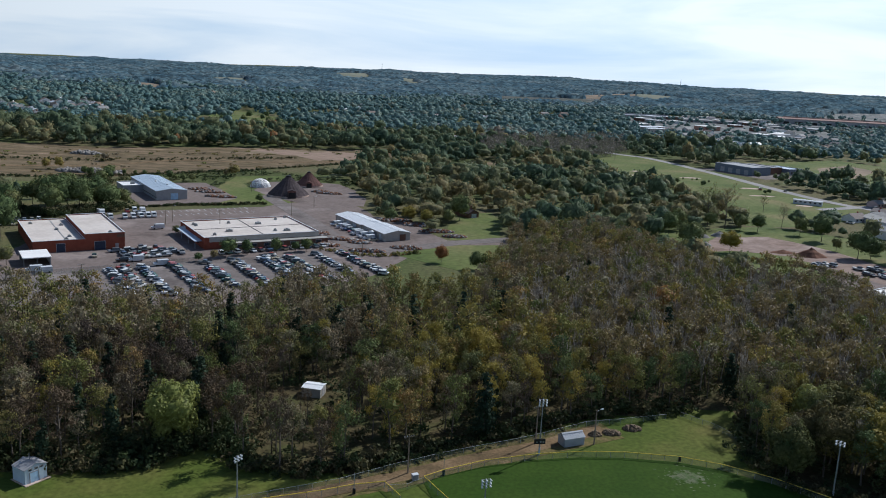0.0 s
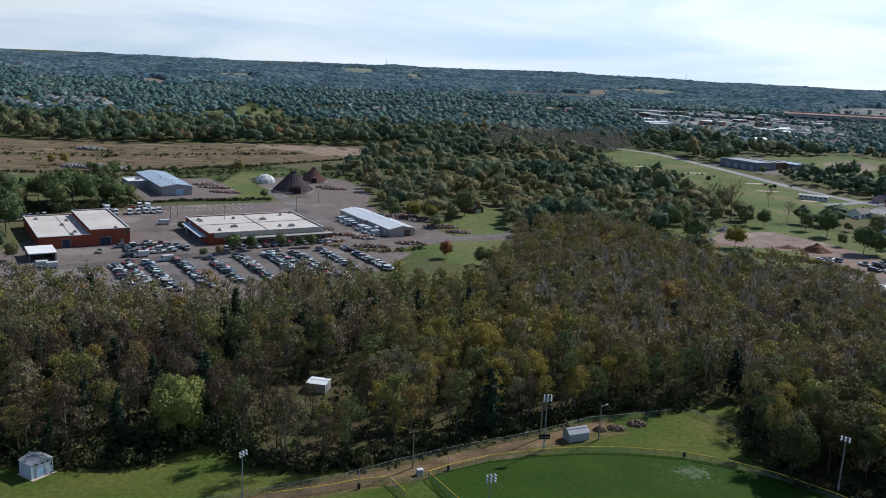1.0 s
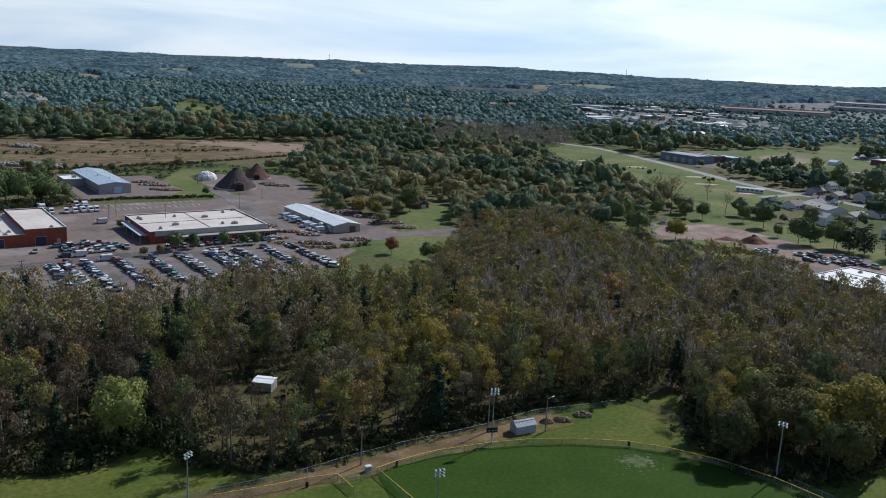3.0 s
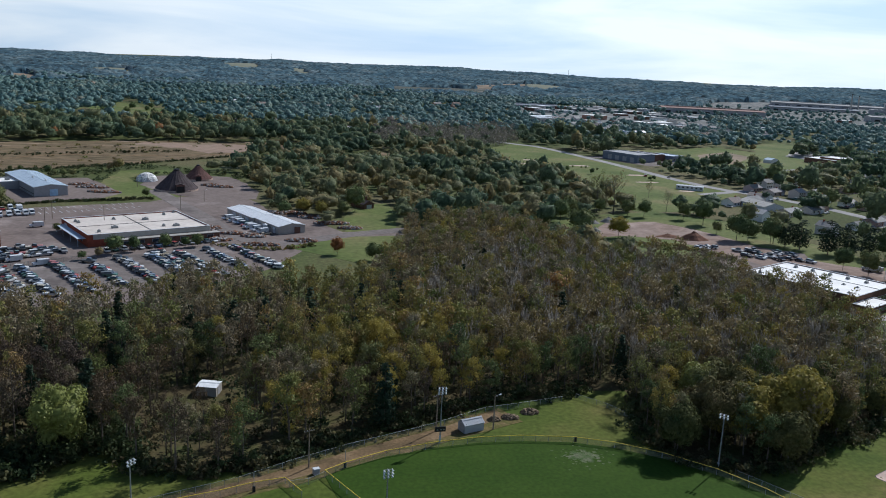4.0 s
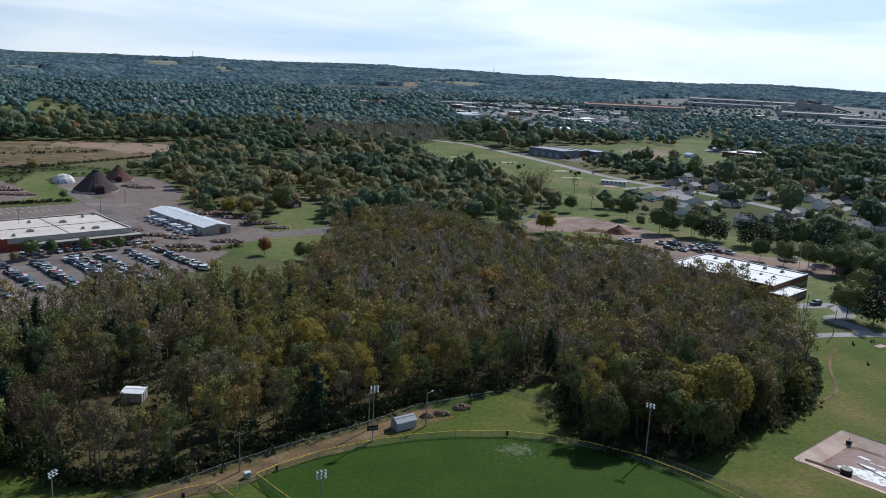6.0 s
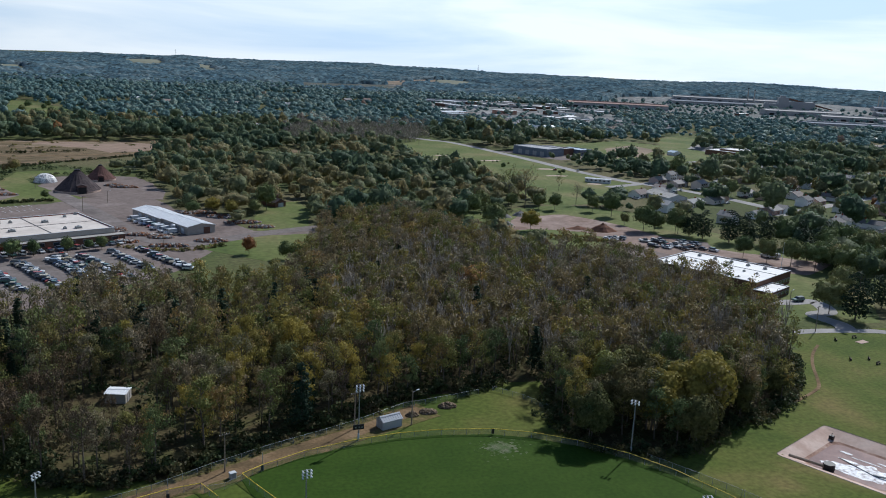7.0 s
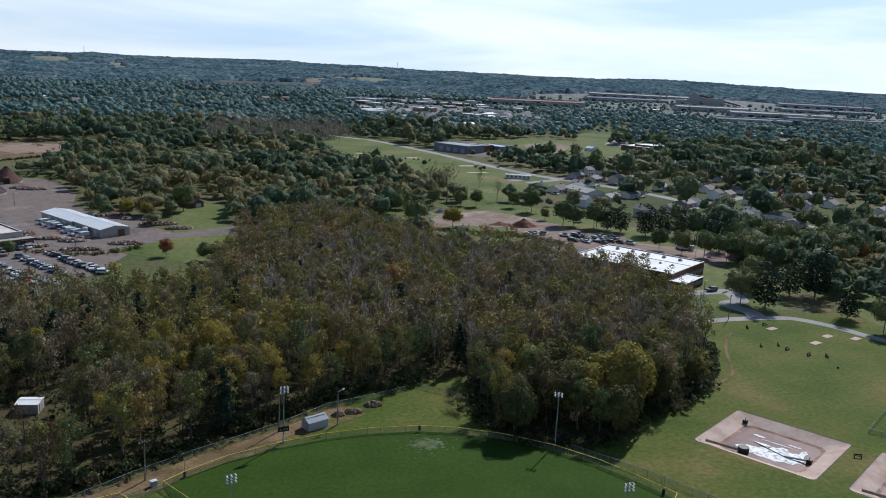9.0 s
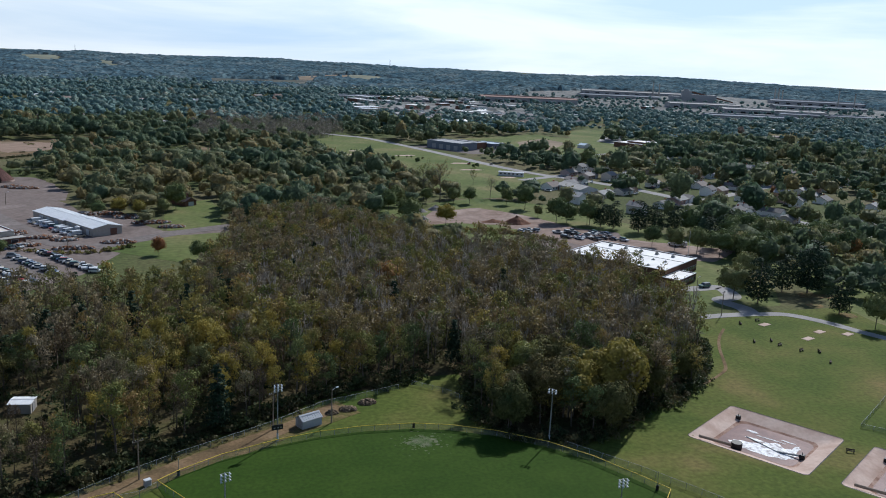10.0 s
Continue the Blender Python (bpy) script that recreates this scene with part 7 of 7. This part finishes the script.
# ---- single trees ----
def lone_trees():
    rnd = np.random.default_rng(91)
    rich = []
    for n, (h, w, lobes, leaves) in enumerate(((14, 12, 13, 900), (12, 12, 12, 850), (16, 12.5, 14, 950))):
        segs = limbs(np.random.default_rng(31 + n), h * 0.86, w * 0.30, 9, False, 0.22)[0]
        rich.append((segs, *lobed_crown(31 + n, w, h, lobes, leaves, 0.36, foot=0.12, seg=14, rings=10, inner=0.88)))
    fine = []
    for n, (h, w) in enumerate(((14, 11), (12, 10.5))):
        segs = limbs(np.random.default_rng(41 + n), h * 0.86, w * 0.30, 10, False, 0.22)[0]
        fine.append((segs, *lobed_crown(41 + n, w, h, 12, 3000, 0.25, foot=0.06, seg=18, rings=14, inner=0.90)))
    bare = tree_shape(34, 15, 4.0, 18, 5, 1.2, 0.28, True)
    tall = conifer_shape(36, 16, 4.8, 16, 12, True, 7, 0.34)
    kinds = {"green": [prototype("round_green", s, leaf_green) for s in rich], "yellow": [prototype("round_yellow", s, leaf_yellow) for s in rich], "orange": [prototype("round_orange", s, leaf_orange) for s in rich],
             "pale": [prototype("round_pale", s, leaf_pale) for s in rich], "bare": [prototype("round_bare", bare, leaf_autumn)], "pine": [prototype("tall_pine", tall, needles)], "autumn": [prototype("round_autumn", s, leaf_autumn) for s in rich]}
    kinds.update({"near_" + k: [prototype("near_" + k, s, leaf) for s in fine] for k, leaf in (("green", leaf_olive), ("yellow", leaf_yellow), ("pale", leaf_pale))})
    base = {"bare": [15], "pine": [16]}
    words = {"green": ("green_tree", "full green broadleaf tree standing alone"), "yellow": ("yellow_tree", "broadleaf tree in golden yellow autumn leaf"), "orange": ("orange_tree", "small tree in orange-red autumn leaf"),
             "pale": ("pale_tree", "large round tree with pale silvery green leaves"), "bare": ("bare_tree", "nearly leafless tree with fine grey branches"), "pine": ("park_pine", "tall dark pine on the park lawn"), "autumn": ("park_tree", "olive autumn tree in the open")}
    spots = [("green", 194, 247, 13.7), ("pine", 199, 240, 17.7), ("pine", 220, 253, 15.3), ("pine", 229, 250, 21.4), ("pine", 220, 224, 13.9), ("green", 220, 208, 12.6), ("green", 211, 264, 14.2), ("green", 213, 332, 10.9), ("green", 219, 323, 12),
             ("green", 226, 316, 13.1), ("green", 232, 308, 13.5), ("green", 240, 301, 13.3), ("green", 244, 292, 12), ("pine", 212, 379, 14.4), ("pine", 216, 373, 15.4), ("green", 209, 385, 14), ("pine", 225, 364, 16.9), ("pine", 234, 363, 15.8),
             ("pine", 241, 358, 15.4), ("green", 247, 353, 15.6), ("pine", 255, 350, 15.3), ("pine", 261, 343, 15.7), ("green", 267, 335, 15.8), ("green", 267, 323, 15.9), ("autumn", 314, 423, 12), ("green", 338, 410, 13.2), ("green", 332, 365, 11.2),
             ("green", 344, 359, 13.8), ("green", 333, 381, 9.4), ("green", 301, 420, 7.3), ("green", 302, 451, 7.7), ("orange", 348, 530, 10), ("green", 303, 517, 9.7), ("green", 312, 509, 12.7), ("green", 341, 517, 15.8), ("autumn", 360, 517, 15.2),
             ("autumn", 383, 517, 14.5), ("green", 378, 478, 11.4), ("orange", 388, 466, 8.5), ("orange", 394, 461, 7.5), ("green", 384, 433, 7.1), ("green", 491, 516, 12.7), ("green", 463, 464, 12.4), ("yellow", 456, 452, 7.6), ("green", 416, 402, 10.2),
             ("green", 288, 303, 7.4), ("orange", 298, 301, 9.3), ("green", 305, 301, 9.1), ("green", 308, 295, 8.9), ("green", 285, 282, 4.9), ("bare", 271, 289, 9.8), ("bare", 276, 288, 9.3), ("green", 324, 607, 17), ("green", 316, 607, 11.1),
             ("green", 114, 391, 14.8), ("yellow", 133, 390, 11.1), ("bare", 144, 463, 21.2), ("bare", 151, 455, 22.2), ("green", 143, 455, 10.2), ("green", 159, 454, 9.6), ("green", 167, 450, 10.9), ("bare", 196, 523, 10.3), ("bare", 187, 469, 12.1),
             ("green", 188, 446, 10.9), ("green", 193, 431, 15), ("green", 190, 407, 7.2), ("green", 193, 391, 14.5), ("green", 199, 391, 11.6), ("green", 209, 403, 7.2), ("green", 207, 384, 13.8), ("green", 123, 445, 12.3), ("green", 107, 422, 8.2),
             ("green", 114, 428, 13), ("orange", -0.5, 340, 8), ("green", 14, 331, 8),
             ("yellow", -9, 423, 8.6), ("green", -27, 425, 8), ("green", 2, 427, 8.5), ("green", 8, 440, 15.4), ("yellow", -18, 428, 9), ("green", -85, 332, 8), ("green", -79, 337, 7), ("green", -68, 341.5, 7), ("green", -61, 346, 5),
             ("green", -94, 321, 3.8), ("autumn", -89, 325, 4.6), ("green", -118, 370, 4.4), ("green", -102, 464, 5.8), ("autumn", -158, 301, 7.7), ("green", -57, 348.5, 6), 
             ("near_pale", -53, 161, 15.5), ("near_yellow", 100, 165, 19), ("near_yellow", 89, 164, 15), ("near_green", 81, 165, 16), ("near_green", 93.5, 154.5, 13), ("near_green", 72, 160.5, 12.5), ("near_green", 112, 176, 16), ("near_green", 88, 176, 17), ("orange", 70, 262, 15), ("yellow", 10, 214, 14), ("yellow", 20, 222, 13), ("near_pale", 84, 178, 15), ("bare", 150, 220, 13), ("bare", 144, 208, 12), ("bare", 138, 196, 12)]
    spots += [("green", a, b, h) for a, b, h in ((-189, 409, 20), (-179, 413, 19), (-198, 418, 17), (-168, 422, 14), (-206, 421, 14), (-173, 424, 12), (-204, 398, 12), (-187, 400, 16), (-193, 431, 17), (-179, 433, 15), (-211, 406, 15),
                                                 (-165, 433, 10), (-184, 347, 20), (-192, 356, 17), (-164, 530, 6), (-159, 532, 5.7), (-175, 537, 6.5), (-170, 533, 4.5), (-201, 549, 3.5), (-207, 546, 4), (-195, 549, 4), (-213, 538, 8), (-222, 530, 7),
                                                 (-206, 516, 9), (-203, 500, 10), (-199, 484, 9), (-196, 468, 8), (-230, 540, 6))]
    spots += [("autumn", -141, 567, 8.5), ("autumn", -146, 565, 6), ("autumn", -255, 560, 9), ("autumn", -262, 556, 8), ("autumn", -245, 612, 7)]
    spots += [("green", a, b, h) for a, b, h in ((-300, 1150, 9), (-286, 1120, 8), (-262, 1130, 10), (-238, 1100, 9), (-222, 1060, 8), (-250, 1050, 10), (-280, 1060, 8), (-246, 1160, 9), (-340, 1110, 9), (-228, 1010, 9))]
    gx, gy = scatter([(246, 306), (236, 326), (256, 338), (300, 335), (320, 312), (280, 296)], 11.0, 2.5, rnd)
    spots += [("green" if rnd.random() < 0.85 else "pine", a, b, rnd.uniform(10, 15)) for a, b in zip(gx, gy)]
    spots += [("near_green", a, b, h) for a, b, h in ((112, 169, 12), (128, 178, 9))]
    for x, y, h in ((175, 675, 3.2), (175, 648, 4.9), (191, 635, 5.3), (193, 672, 2.3), (197, 673, 2.3), (232, 613, 3.9), (203, 661, 2.7), (187, 676, 2), (228, 610, 3.4), (281, 616, 4), (294, 616, 6.3), (168, 690, 3)):
        spots.append(("green", x, y, h))
    for kind, x, y, h in spots:
        k = int(rnd.integers(0, len(kinds[kind])))
        s = h / (base.get(kind) or [14, 12, 16])[k]
        nm, lb = words[kind.replace("near_", "")]
        tree_thing(nm, lb, "pine tree" if kind == "pine" else "tree", "", *kinds[kind][k], pose(x, y, 0, 0, 0, rnd.uniform(0, 360)) @ Matrix.Diagonal((s, s, s, 1)))


lone_trees()


# ---- vehicles ----
def vehicle(kind):
    name, label, L, W, body, cabin, paint = {
        "sedan": ("car", "parked sedan car in the yard", 4.6, 1.8, [(0, .35), (0, .75), (.15, .9), (1.1, .95), (3.6, .95), (4.5, .85), (4.6, .6), (4.6, .35)], [(0.9, .95), (1.5, 1.42), (2.9, 1.42), (3.6, .95)], car_paint),
        "suv": ("suv", "parked sport utility car in the yard", 4.7, 1.9, [(0, .4), (0, 1.0), (.15, 1.08), (3.5, 1.08), (4.6, 1.0), (4.7, .7), (4.7, .4)], [(0.1, 1.08), (0.4, 1.72), (2.8, 1.74), (3.5, 1.08)], car_paint),
        "pickup": ("pickup_truck", "parked pickup truck in the yard", 5.4, 1.95, [(0, .5), (0, 1.1), (2.2, 1.1), (2.2, 1.12), (4.1, 1.12), (5.3, 1.05), (5.4, .8), (5.4, .5)], [(2.2, 1.12), (2.35, 1.8), (3.5, 1.8), (4.1, 1.12)], car_paint),
        "van": ("van", "white panel van parked in the yard", 5.6, 2.0, [(0, .45), (0, 2.2), (.1, 2.3), (4.0, 2.3), (4.3, 1.3), (5.5, 1.15), (5.6, .8), (5.6, .45)], [(3.98, 1.3), (3.98, 2.22), (4.02, 2.22), (4.34, 1.3)], metal_white),
        "box_truck": ("box_truck", "white box truck parked in a row", 7.4, 2.4, [(0, .8), (0, 3.2), (5.0, 3.2), (5.0, 0.9), (5.2, .9), (5.2, 2.3), (6.4, 2.3), (6.8, 1.5), (7.3, 1.4), (7.4, .6), (5.0, .6), (5.0, .8)], [(6.38, 1.5), (6.38, 2.2), (6.46, 2.2), (6.82, 1.5)], metal_white),
    }[kind]
    r = thing(name, label, {"sedan": "car", "suv": "car", "pickup": "pickup truck", "van": "van", "box_truck": "truck"}[kind], pose(0, 0, -60), "parked vehicles")
    bm = bmesh.new()
    prism(bm, [(y, z) for y, z in body], -W / 2, W / 2, axis="x")
    part("body", bm, paint, r)
    bm = bmesh.new()
    lo = [bm.verts.new((s * (W / 2 - 0.04), y, z)) for s in (-1, 1) for y, z in (cabin[0], cabin[3])]
    hi = [bm.verts.new((s * (W / 2 - 0.22), y, z)) for s in (-1, 1) for y, z in (cabin[1], cabin[2])]
    a, b, c, d = lo
    e, f, g, h = hi
    for q in ((a, b, f, e), (c, g, h, d), (a, e, g, c), (b, d, h, f)):
        bm.faces.new(q)
    part("glazing", bm, glass_dark, r, "dark tinted window glass")
    bm = bmesh.new()
    box(bm, -(W / 2 - 0.21), W / 2 - 0.21, cabin[1][0] - 0.03, cabin[2][0] + 0.03, cabin[1][1] - 0.02, cabin[1][1] + 0.05)
    part("roof_panel", bm, paint, r)
    bm = bmesh.new()
    tube(bm, (-0.11, 0, 0), (0.11, 0, 0), 0.34, 0.34, 10)
    wheel = bpy.data.meshes.new("wheel")
    bm.to_mesh(wheel)
    bm.free()
    wheel.materials.append(rubber)
    for x in (-W / 2 + 0.08, W / 2 - 0.08):
        for y in (L * 0.19, L * 0.80):
            o = new("wheel", wheel)
            o.parent = r
            o.location = (x, y, 0.34)
    return r


def parking():
    rnd = np.random.default_rng(12)
    protos = {k: vehicle(k) for k in ("sedan", "suv", "pickup", "van", "box_truck")}
    used = set()

    def park(kind, x, y, a, z=0.08):
        m = pose(x, y, z, 0, 0, a)
        if kind in used:
            return copy_thing(protos[kind], m)
        used.add(kind)
        protos[kind].matrix_basis = m
        return protos[kind]

    def pick():
        return str(rnd.choice(["sedan", "sedan", "sedan", "suv", "suv", "pickup"]))

    o = Vector((-122.0, 299.5, 0))
    for row in range(9):
        start = o + U * (row * 11.4)
        for side in ((0, 1) if row in (0, 5) else (0,)):
            for k in range(16):
                if rnd.random() < 0.10 + 0.012 * k:
                    continue
                p = start - V * (k * 2.6 + rnd.uniform(-0.2, 0.2)) + U * (side * 4.7 + rnd.uniform(-0.3, 0.3))
                if inside(np.array([p.x]), np.array([p.y]), WOOD)[0]:
                    continue
                park(pick(), p.x, p.y, 32 - 90 + (38 if side else -38) + rnd.uniform(-5, 5))
    # along the front of the long warehouse, beside the storage shed and the drive
    for k in range(14):
        p = Vector((-88, 333.5, 0)) + U * (k * 3.4)
        if rnd.random() < 0.8:
            park(pick(), p.x, p.y, 32 + rnd.uniform(-8, 8), 0.05)
    for k in range(12):
        p = Vector((-29.5, 377.5, 0)) + V * (k * 3.6)
        park(str(rnd.choice(["pickup", "suv", "sedan", "van"])), p.x, p.y, 32 + 90 + rnd.uniform(-15, 15), 0.05)
    # before the brick warehouse: a close-packed group of trucks and cars
    for i in range(6):
        for k in range(4):
            p = Vector((-128, 331, 0)) + U * (i * 4.2) - V * (k * 4.6)
            if rnd.random() < 0.85:
                park(str(rnd.choice(["pickup", "pickup", "suv", "sedan"])), p.x, p.y, 32 + 90 * int(rnd.integers(0, 2)) + rnd.uniform(-10, 10), 0.05)
    for i in range(3):
        for k in range(7):
            p = Vector((-176, 409, 0)) + U * (k * 3.3 + i * 3.0 + rnd.uniform(-0.5, 0.5)) - V * (i * 8.0 + rnd.uniform(-1.2, 1.2)) + U * 4
            if rnd.random() < 0.7:
                park(str(rnd.choice(["box_truck", "van", "pickup"])) if i < 2 else "van", p.x, p.y, 32 + 180 + rnd.uniform(-8, 8), 0.05)
    for x, y, a, kind in ((-133, 318, 20, "sedan"), (-138, 294, 122, "van"), (-142, 295, 122, "van"), (-103, 313, 122, "van"), (-114, 318, 122, "van"), (-119, 316, 122, "suv"), (-158, 468, 30, "pickup"), (-127, 381, 122, "van")):
        park(kind, x, y, a, 0.09)
    for i in range(2):
        for k in range(9):
            p = Vector((-205, 372, 0)) + U * (k * 2.9) - V * (i * 9)
            park(pick(), p.x, p.y, 32 + rnd.uniform(-5, 5), 0.02)
    # along the building site and the white building's lot
    for x0, y0, n, st in ((163, 372, 9, 3.6), (176, 358, 9, 3.6), (186, 352, 8, 3.4), (184, 364, 9, 3.2)):
        for k in range(n):
            p = Vector((x0, y0, 0)) - V * (k * st * 0.55 + rnd.uniform(-1.6, 1.6)) + U * (k * st * 0.55 + rnd.uniform(-1.0, 1.0))
            if rnd.random() < 0.22:
                continue
            park(str(rnd.choice(["pickup", "suv", "sedan", "pickup"])), p.x, p.y, 32 + 180 * int(rnd.integers(0, 2)) + rnd.uniform(-15, 15), 0.10)
    for x, y, a, kind in ((195.5, 263.5, 100, "suv"), (226, 330, 20, "van"), (229, 329, 20, "van"), (232.5, 631, -10, "suv"), (290, 536, 150, "sedan"), (250, 628, -15, "sedan")):
        park(kind, x, y, a, 0.12)
    # by the houses
    for i, (x, y) in enumerate(HOUSES[:110]):
        if i % 2 == 0:
            park(pick(), x - 3, y - 5, float(rnd.choice([32, 122])), 0.03)


parking()


# ---- hedges and scrub ----
def hedge(name, label, line, width, height, step, seed, leaf=None):
    rnd = np.random.default_rng(seed)
    shapes = []
    for k in range(3):
        cs = [(rnd.normal(0, 0.5), rnd.normal(0, 0.5), rnd.uniform(0.2, 0.9)) for _ in range(5)]
        shapes.append(leaf_quads(rnd, cs, int(12 * max(1.0, height * 0.7)), 0.5, 0.25 / max(1.0, height * 0.62), out_bias=0.8))
    pl = []
    for (x0, y0), (x1, y1) in zip(line, line[1:]):
        n = max(1, int(math.hypot(x1 - x0, y1 - y0) / step))
        for k in range(n):
            for _ in range(2):
                pl.append((x0 + (x1 - x0) * k / n + rnd.normal(0, width / 3), y0 + (y1 - y0) * k / n + rnd.normal(0, width / 3), 0, rnd.uniform(0, 6.28), height * rnd.uniform(0.5, 1.1), rnd.integers(0, 3)))
    strew(name, shapes, pl, leaf or leaf_shrub, label, "hedge", tints=rnd.random(len(pl)))


hedge("hedge", "rough green hedge between the two yards", [(-160, 428), (-140, 444), (-118, 452), (-98, 462)], 2.5, 1.5, 1.2, 1)
hedge("scrub_row", "dark scrub row at the edge of the dry field", [(-300, 508), (-254, 520), (-212, 539), (-170, 574), (-140, 598), (-104, 640), (-78, 668)], 3, 1.5, 2.2, 2)
hedge("scrub_row", "low scrub row inside the dry field", [(-330, 600), (-260, 610), (-190, 650), (-120, 690)], 8, 1.6, 4.0, 3)
hedge("scrub_row", "shrubs along the wood beside the storage shed", [(-34, 446), (-30, 480), (-40, 520), (-60, 560)], 4, 2.6, 2.0, 4)
hedge("bank_scrub", "brown weeds on the bank below the site", [(132, 372), (150, 376), (160, 366), (172, 346)], 4, 2.0, 1.6, 5, leaf_autumn_stuff)
hedge("drive_weeds", "weedy strip beside the yard drive", [(-50, 352), (-34, 346), (-24, 346), (-10, 356)], 2.5, 1.2, 1.2, 6, leaf_autumn_stuff)
# tall dark row added to stand in for the shade at the wood's foot
hedge("wood_edge_shrubs", "tall shrubs under the wood edge, leaves darkened for its shade", [(-120, 152), (-90, 152), (-66, 152), (-56, 158), (-46, 168), (-38, 158)], 5.0, 4.6, 1.6, 17)
hedge("wood_edge_shrubs", "tangled shrubs along the foot of the wood, leaves darkened for shade", [(-120, 149), (-80, 149.5), (-60, 150), (-52, 156), (-43, 166), (-36, 154), (-25, 152), (-14, 156), (-3, 163.5), (9, 170.5), (22, 179), (38, 189), (50, 191.5), (62, 195)], 3.4, 2.4, 1.3, 7)
hedge("wood_edge_shrubs", "dark green shrubs at the foot of the park trees", [(72, 186), (67, 171), (71, 157), (80, 151.5), (90, 151.5), (101, 160), (117, 167.5), (128, 174.5), (140, 188.5), (152, 208)], 2.6, 2.2, 1.3, 8)
hedge("tree_foot_shrubs", "dark shrubs under the big trees beside the yard", [(-214, 408), (-200, 398), (-186, 396), (-174, 408), (-162, 424)], 6.0, 4.0, 1.5, 21)
hedge("tree_foot_shrubs", "dark shrubs under the trees behind the metal shed", [(-196, 462), (-204, 490), (-210, 520), (-224, 534)], 4.0, 3.0, 1.5, 22)
heap("rubble_heap", "pale rubble heap on the dry field", "rubble", -232, 552, 44, 12, 1.6, grey_stone, 150, 2.6, 77)
heap("rubble_heap", "pale rubble heap on the dry field", "rubble", -275, 650, 22, 12, 1.6, grey_stone, 80, 2.4, 78)
for x, y, w in ((160, 720, 16), (196, 690, 20), (228, 640, 18), (150, 690, 12), (222, 600, 20), (236, 560, 14)):
    patch("sand_spot", [(x - w / 2, y - 2), (x - w / 4, y + 2.5), (x + w / 4, y + 3), (x + w / 2, y), (x + w / 4, y - 3), (x - w / 4, y - 3)], 0.07, concrete, "pale sandy spot in the park lawn", "sand", 1.5, 3.0)


def field_tufts():
    rnd = np.random.default_rng(55)
    x, y = scatter(BROWN, 9.0, 4.5, rnd)
    k = rnd.random(len(x)) < np.clip(0.16 + 0.5 * clumped(x * 2, y * 2), 0.02, 0.6)
    shapes = [leaf_quads(rnd, [(rnd.normal(0, 0.8), rnd.normal(0, 0.8), 0.4) for _ in range(4)], 8, 0.7, 0.4) for _ in range(3)]
    pl = [(a, b, 0, rnd.uniform(0, 6.28), rnd.uniform(0.8, 2.4), rnd.integers(0, 3), rnd.uniform(0.6, 1.6)) for a, b in zip(x[k], y[k])]
    strew("field_scrub", shapes, pl, leaf_autumn_stuff, "dry scrub and weeds strewn over the dry field", "scrub", tints=rnd.random(len(pl)) * 0.7)


field_tufts()


def shed_scrub():
    rnd = np.random.default_rng(57)
    x, y = scatter(YARD_BACK, 5.0, 2.4, rnd)
    k = ~(inside(x, y, CONE_APRON) | inside(x, y, DOME_GRASS) | inside(x, y, C_LOT) | inside(x, y, YARD)) & (y > 500) & (rnd.random(len(x)) < 0.7)
    shapes = [lobed_crown(170 + i, 4, 3, 5, 60, 0.34, foot=0.0, core=False) for i in range(3)]
    pl = [(a, b, 0, rnd.uniform(0, 6.28), rnd.uniform(0.5, 1.4), rnd.integers(0, 3), rnd.uniform(0.4, 1.0)) for a, b in zip(x[k], y[k])]
    strew("shed_scrub", shapes, pl, leaf_shrub, "dark rough scrub behind the salt sheds", "scrub", tints=rnd.random(len(pl)) * 0.8)


shed_scrub()
for row in range(2):
    for k in range(17):
        p = Vector((-140, 408, 0)) + U * (k * 3.1) + V * (row * 11)
        patch("parking_line", [tuple((p + V * b + U * a).xy) for a, b in ((0, 0), (0.18, 0), (0.18, 5), (0, 5))], 0.06, metal_white, "faded white parking line on the yard", "road marking", thick=0.03)
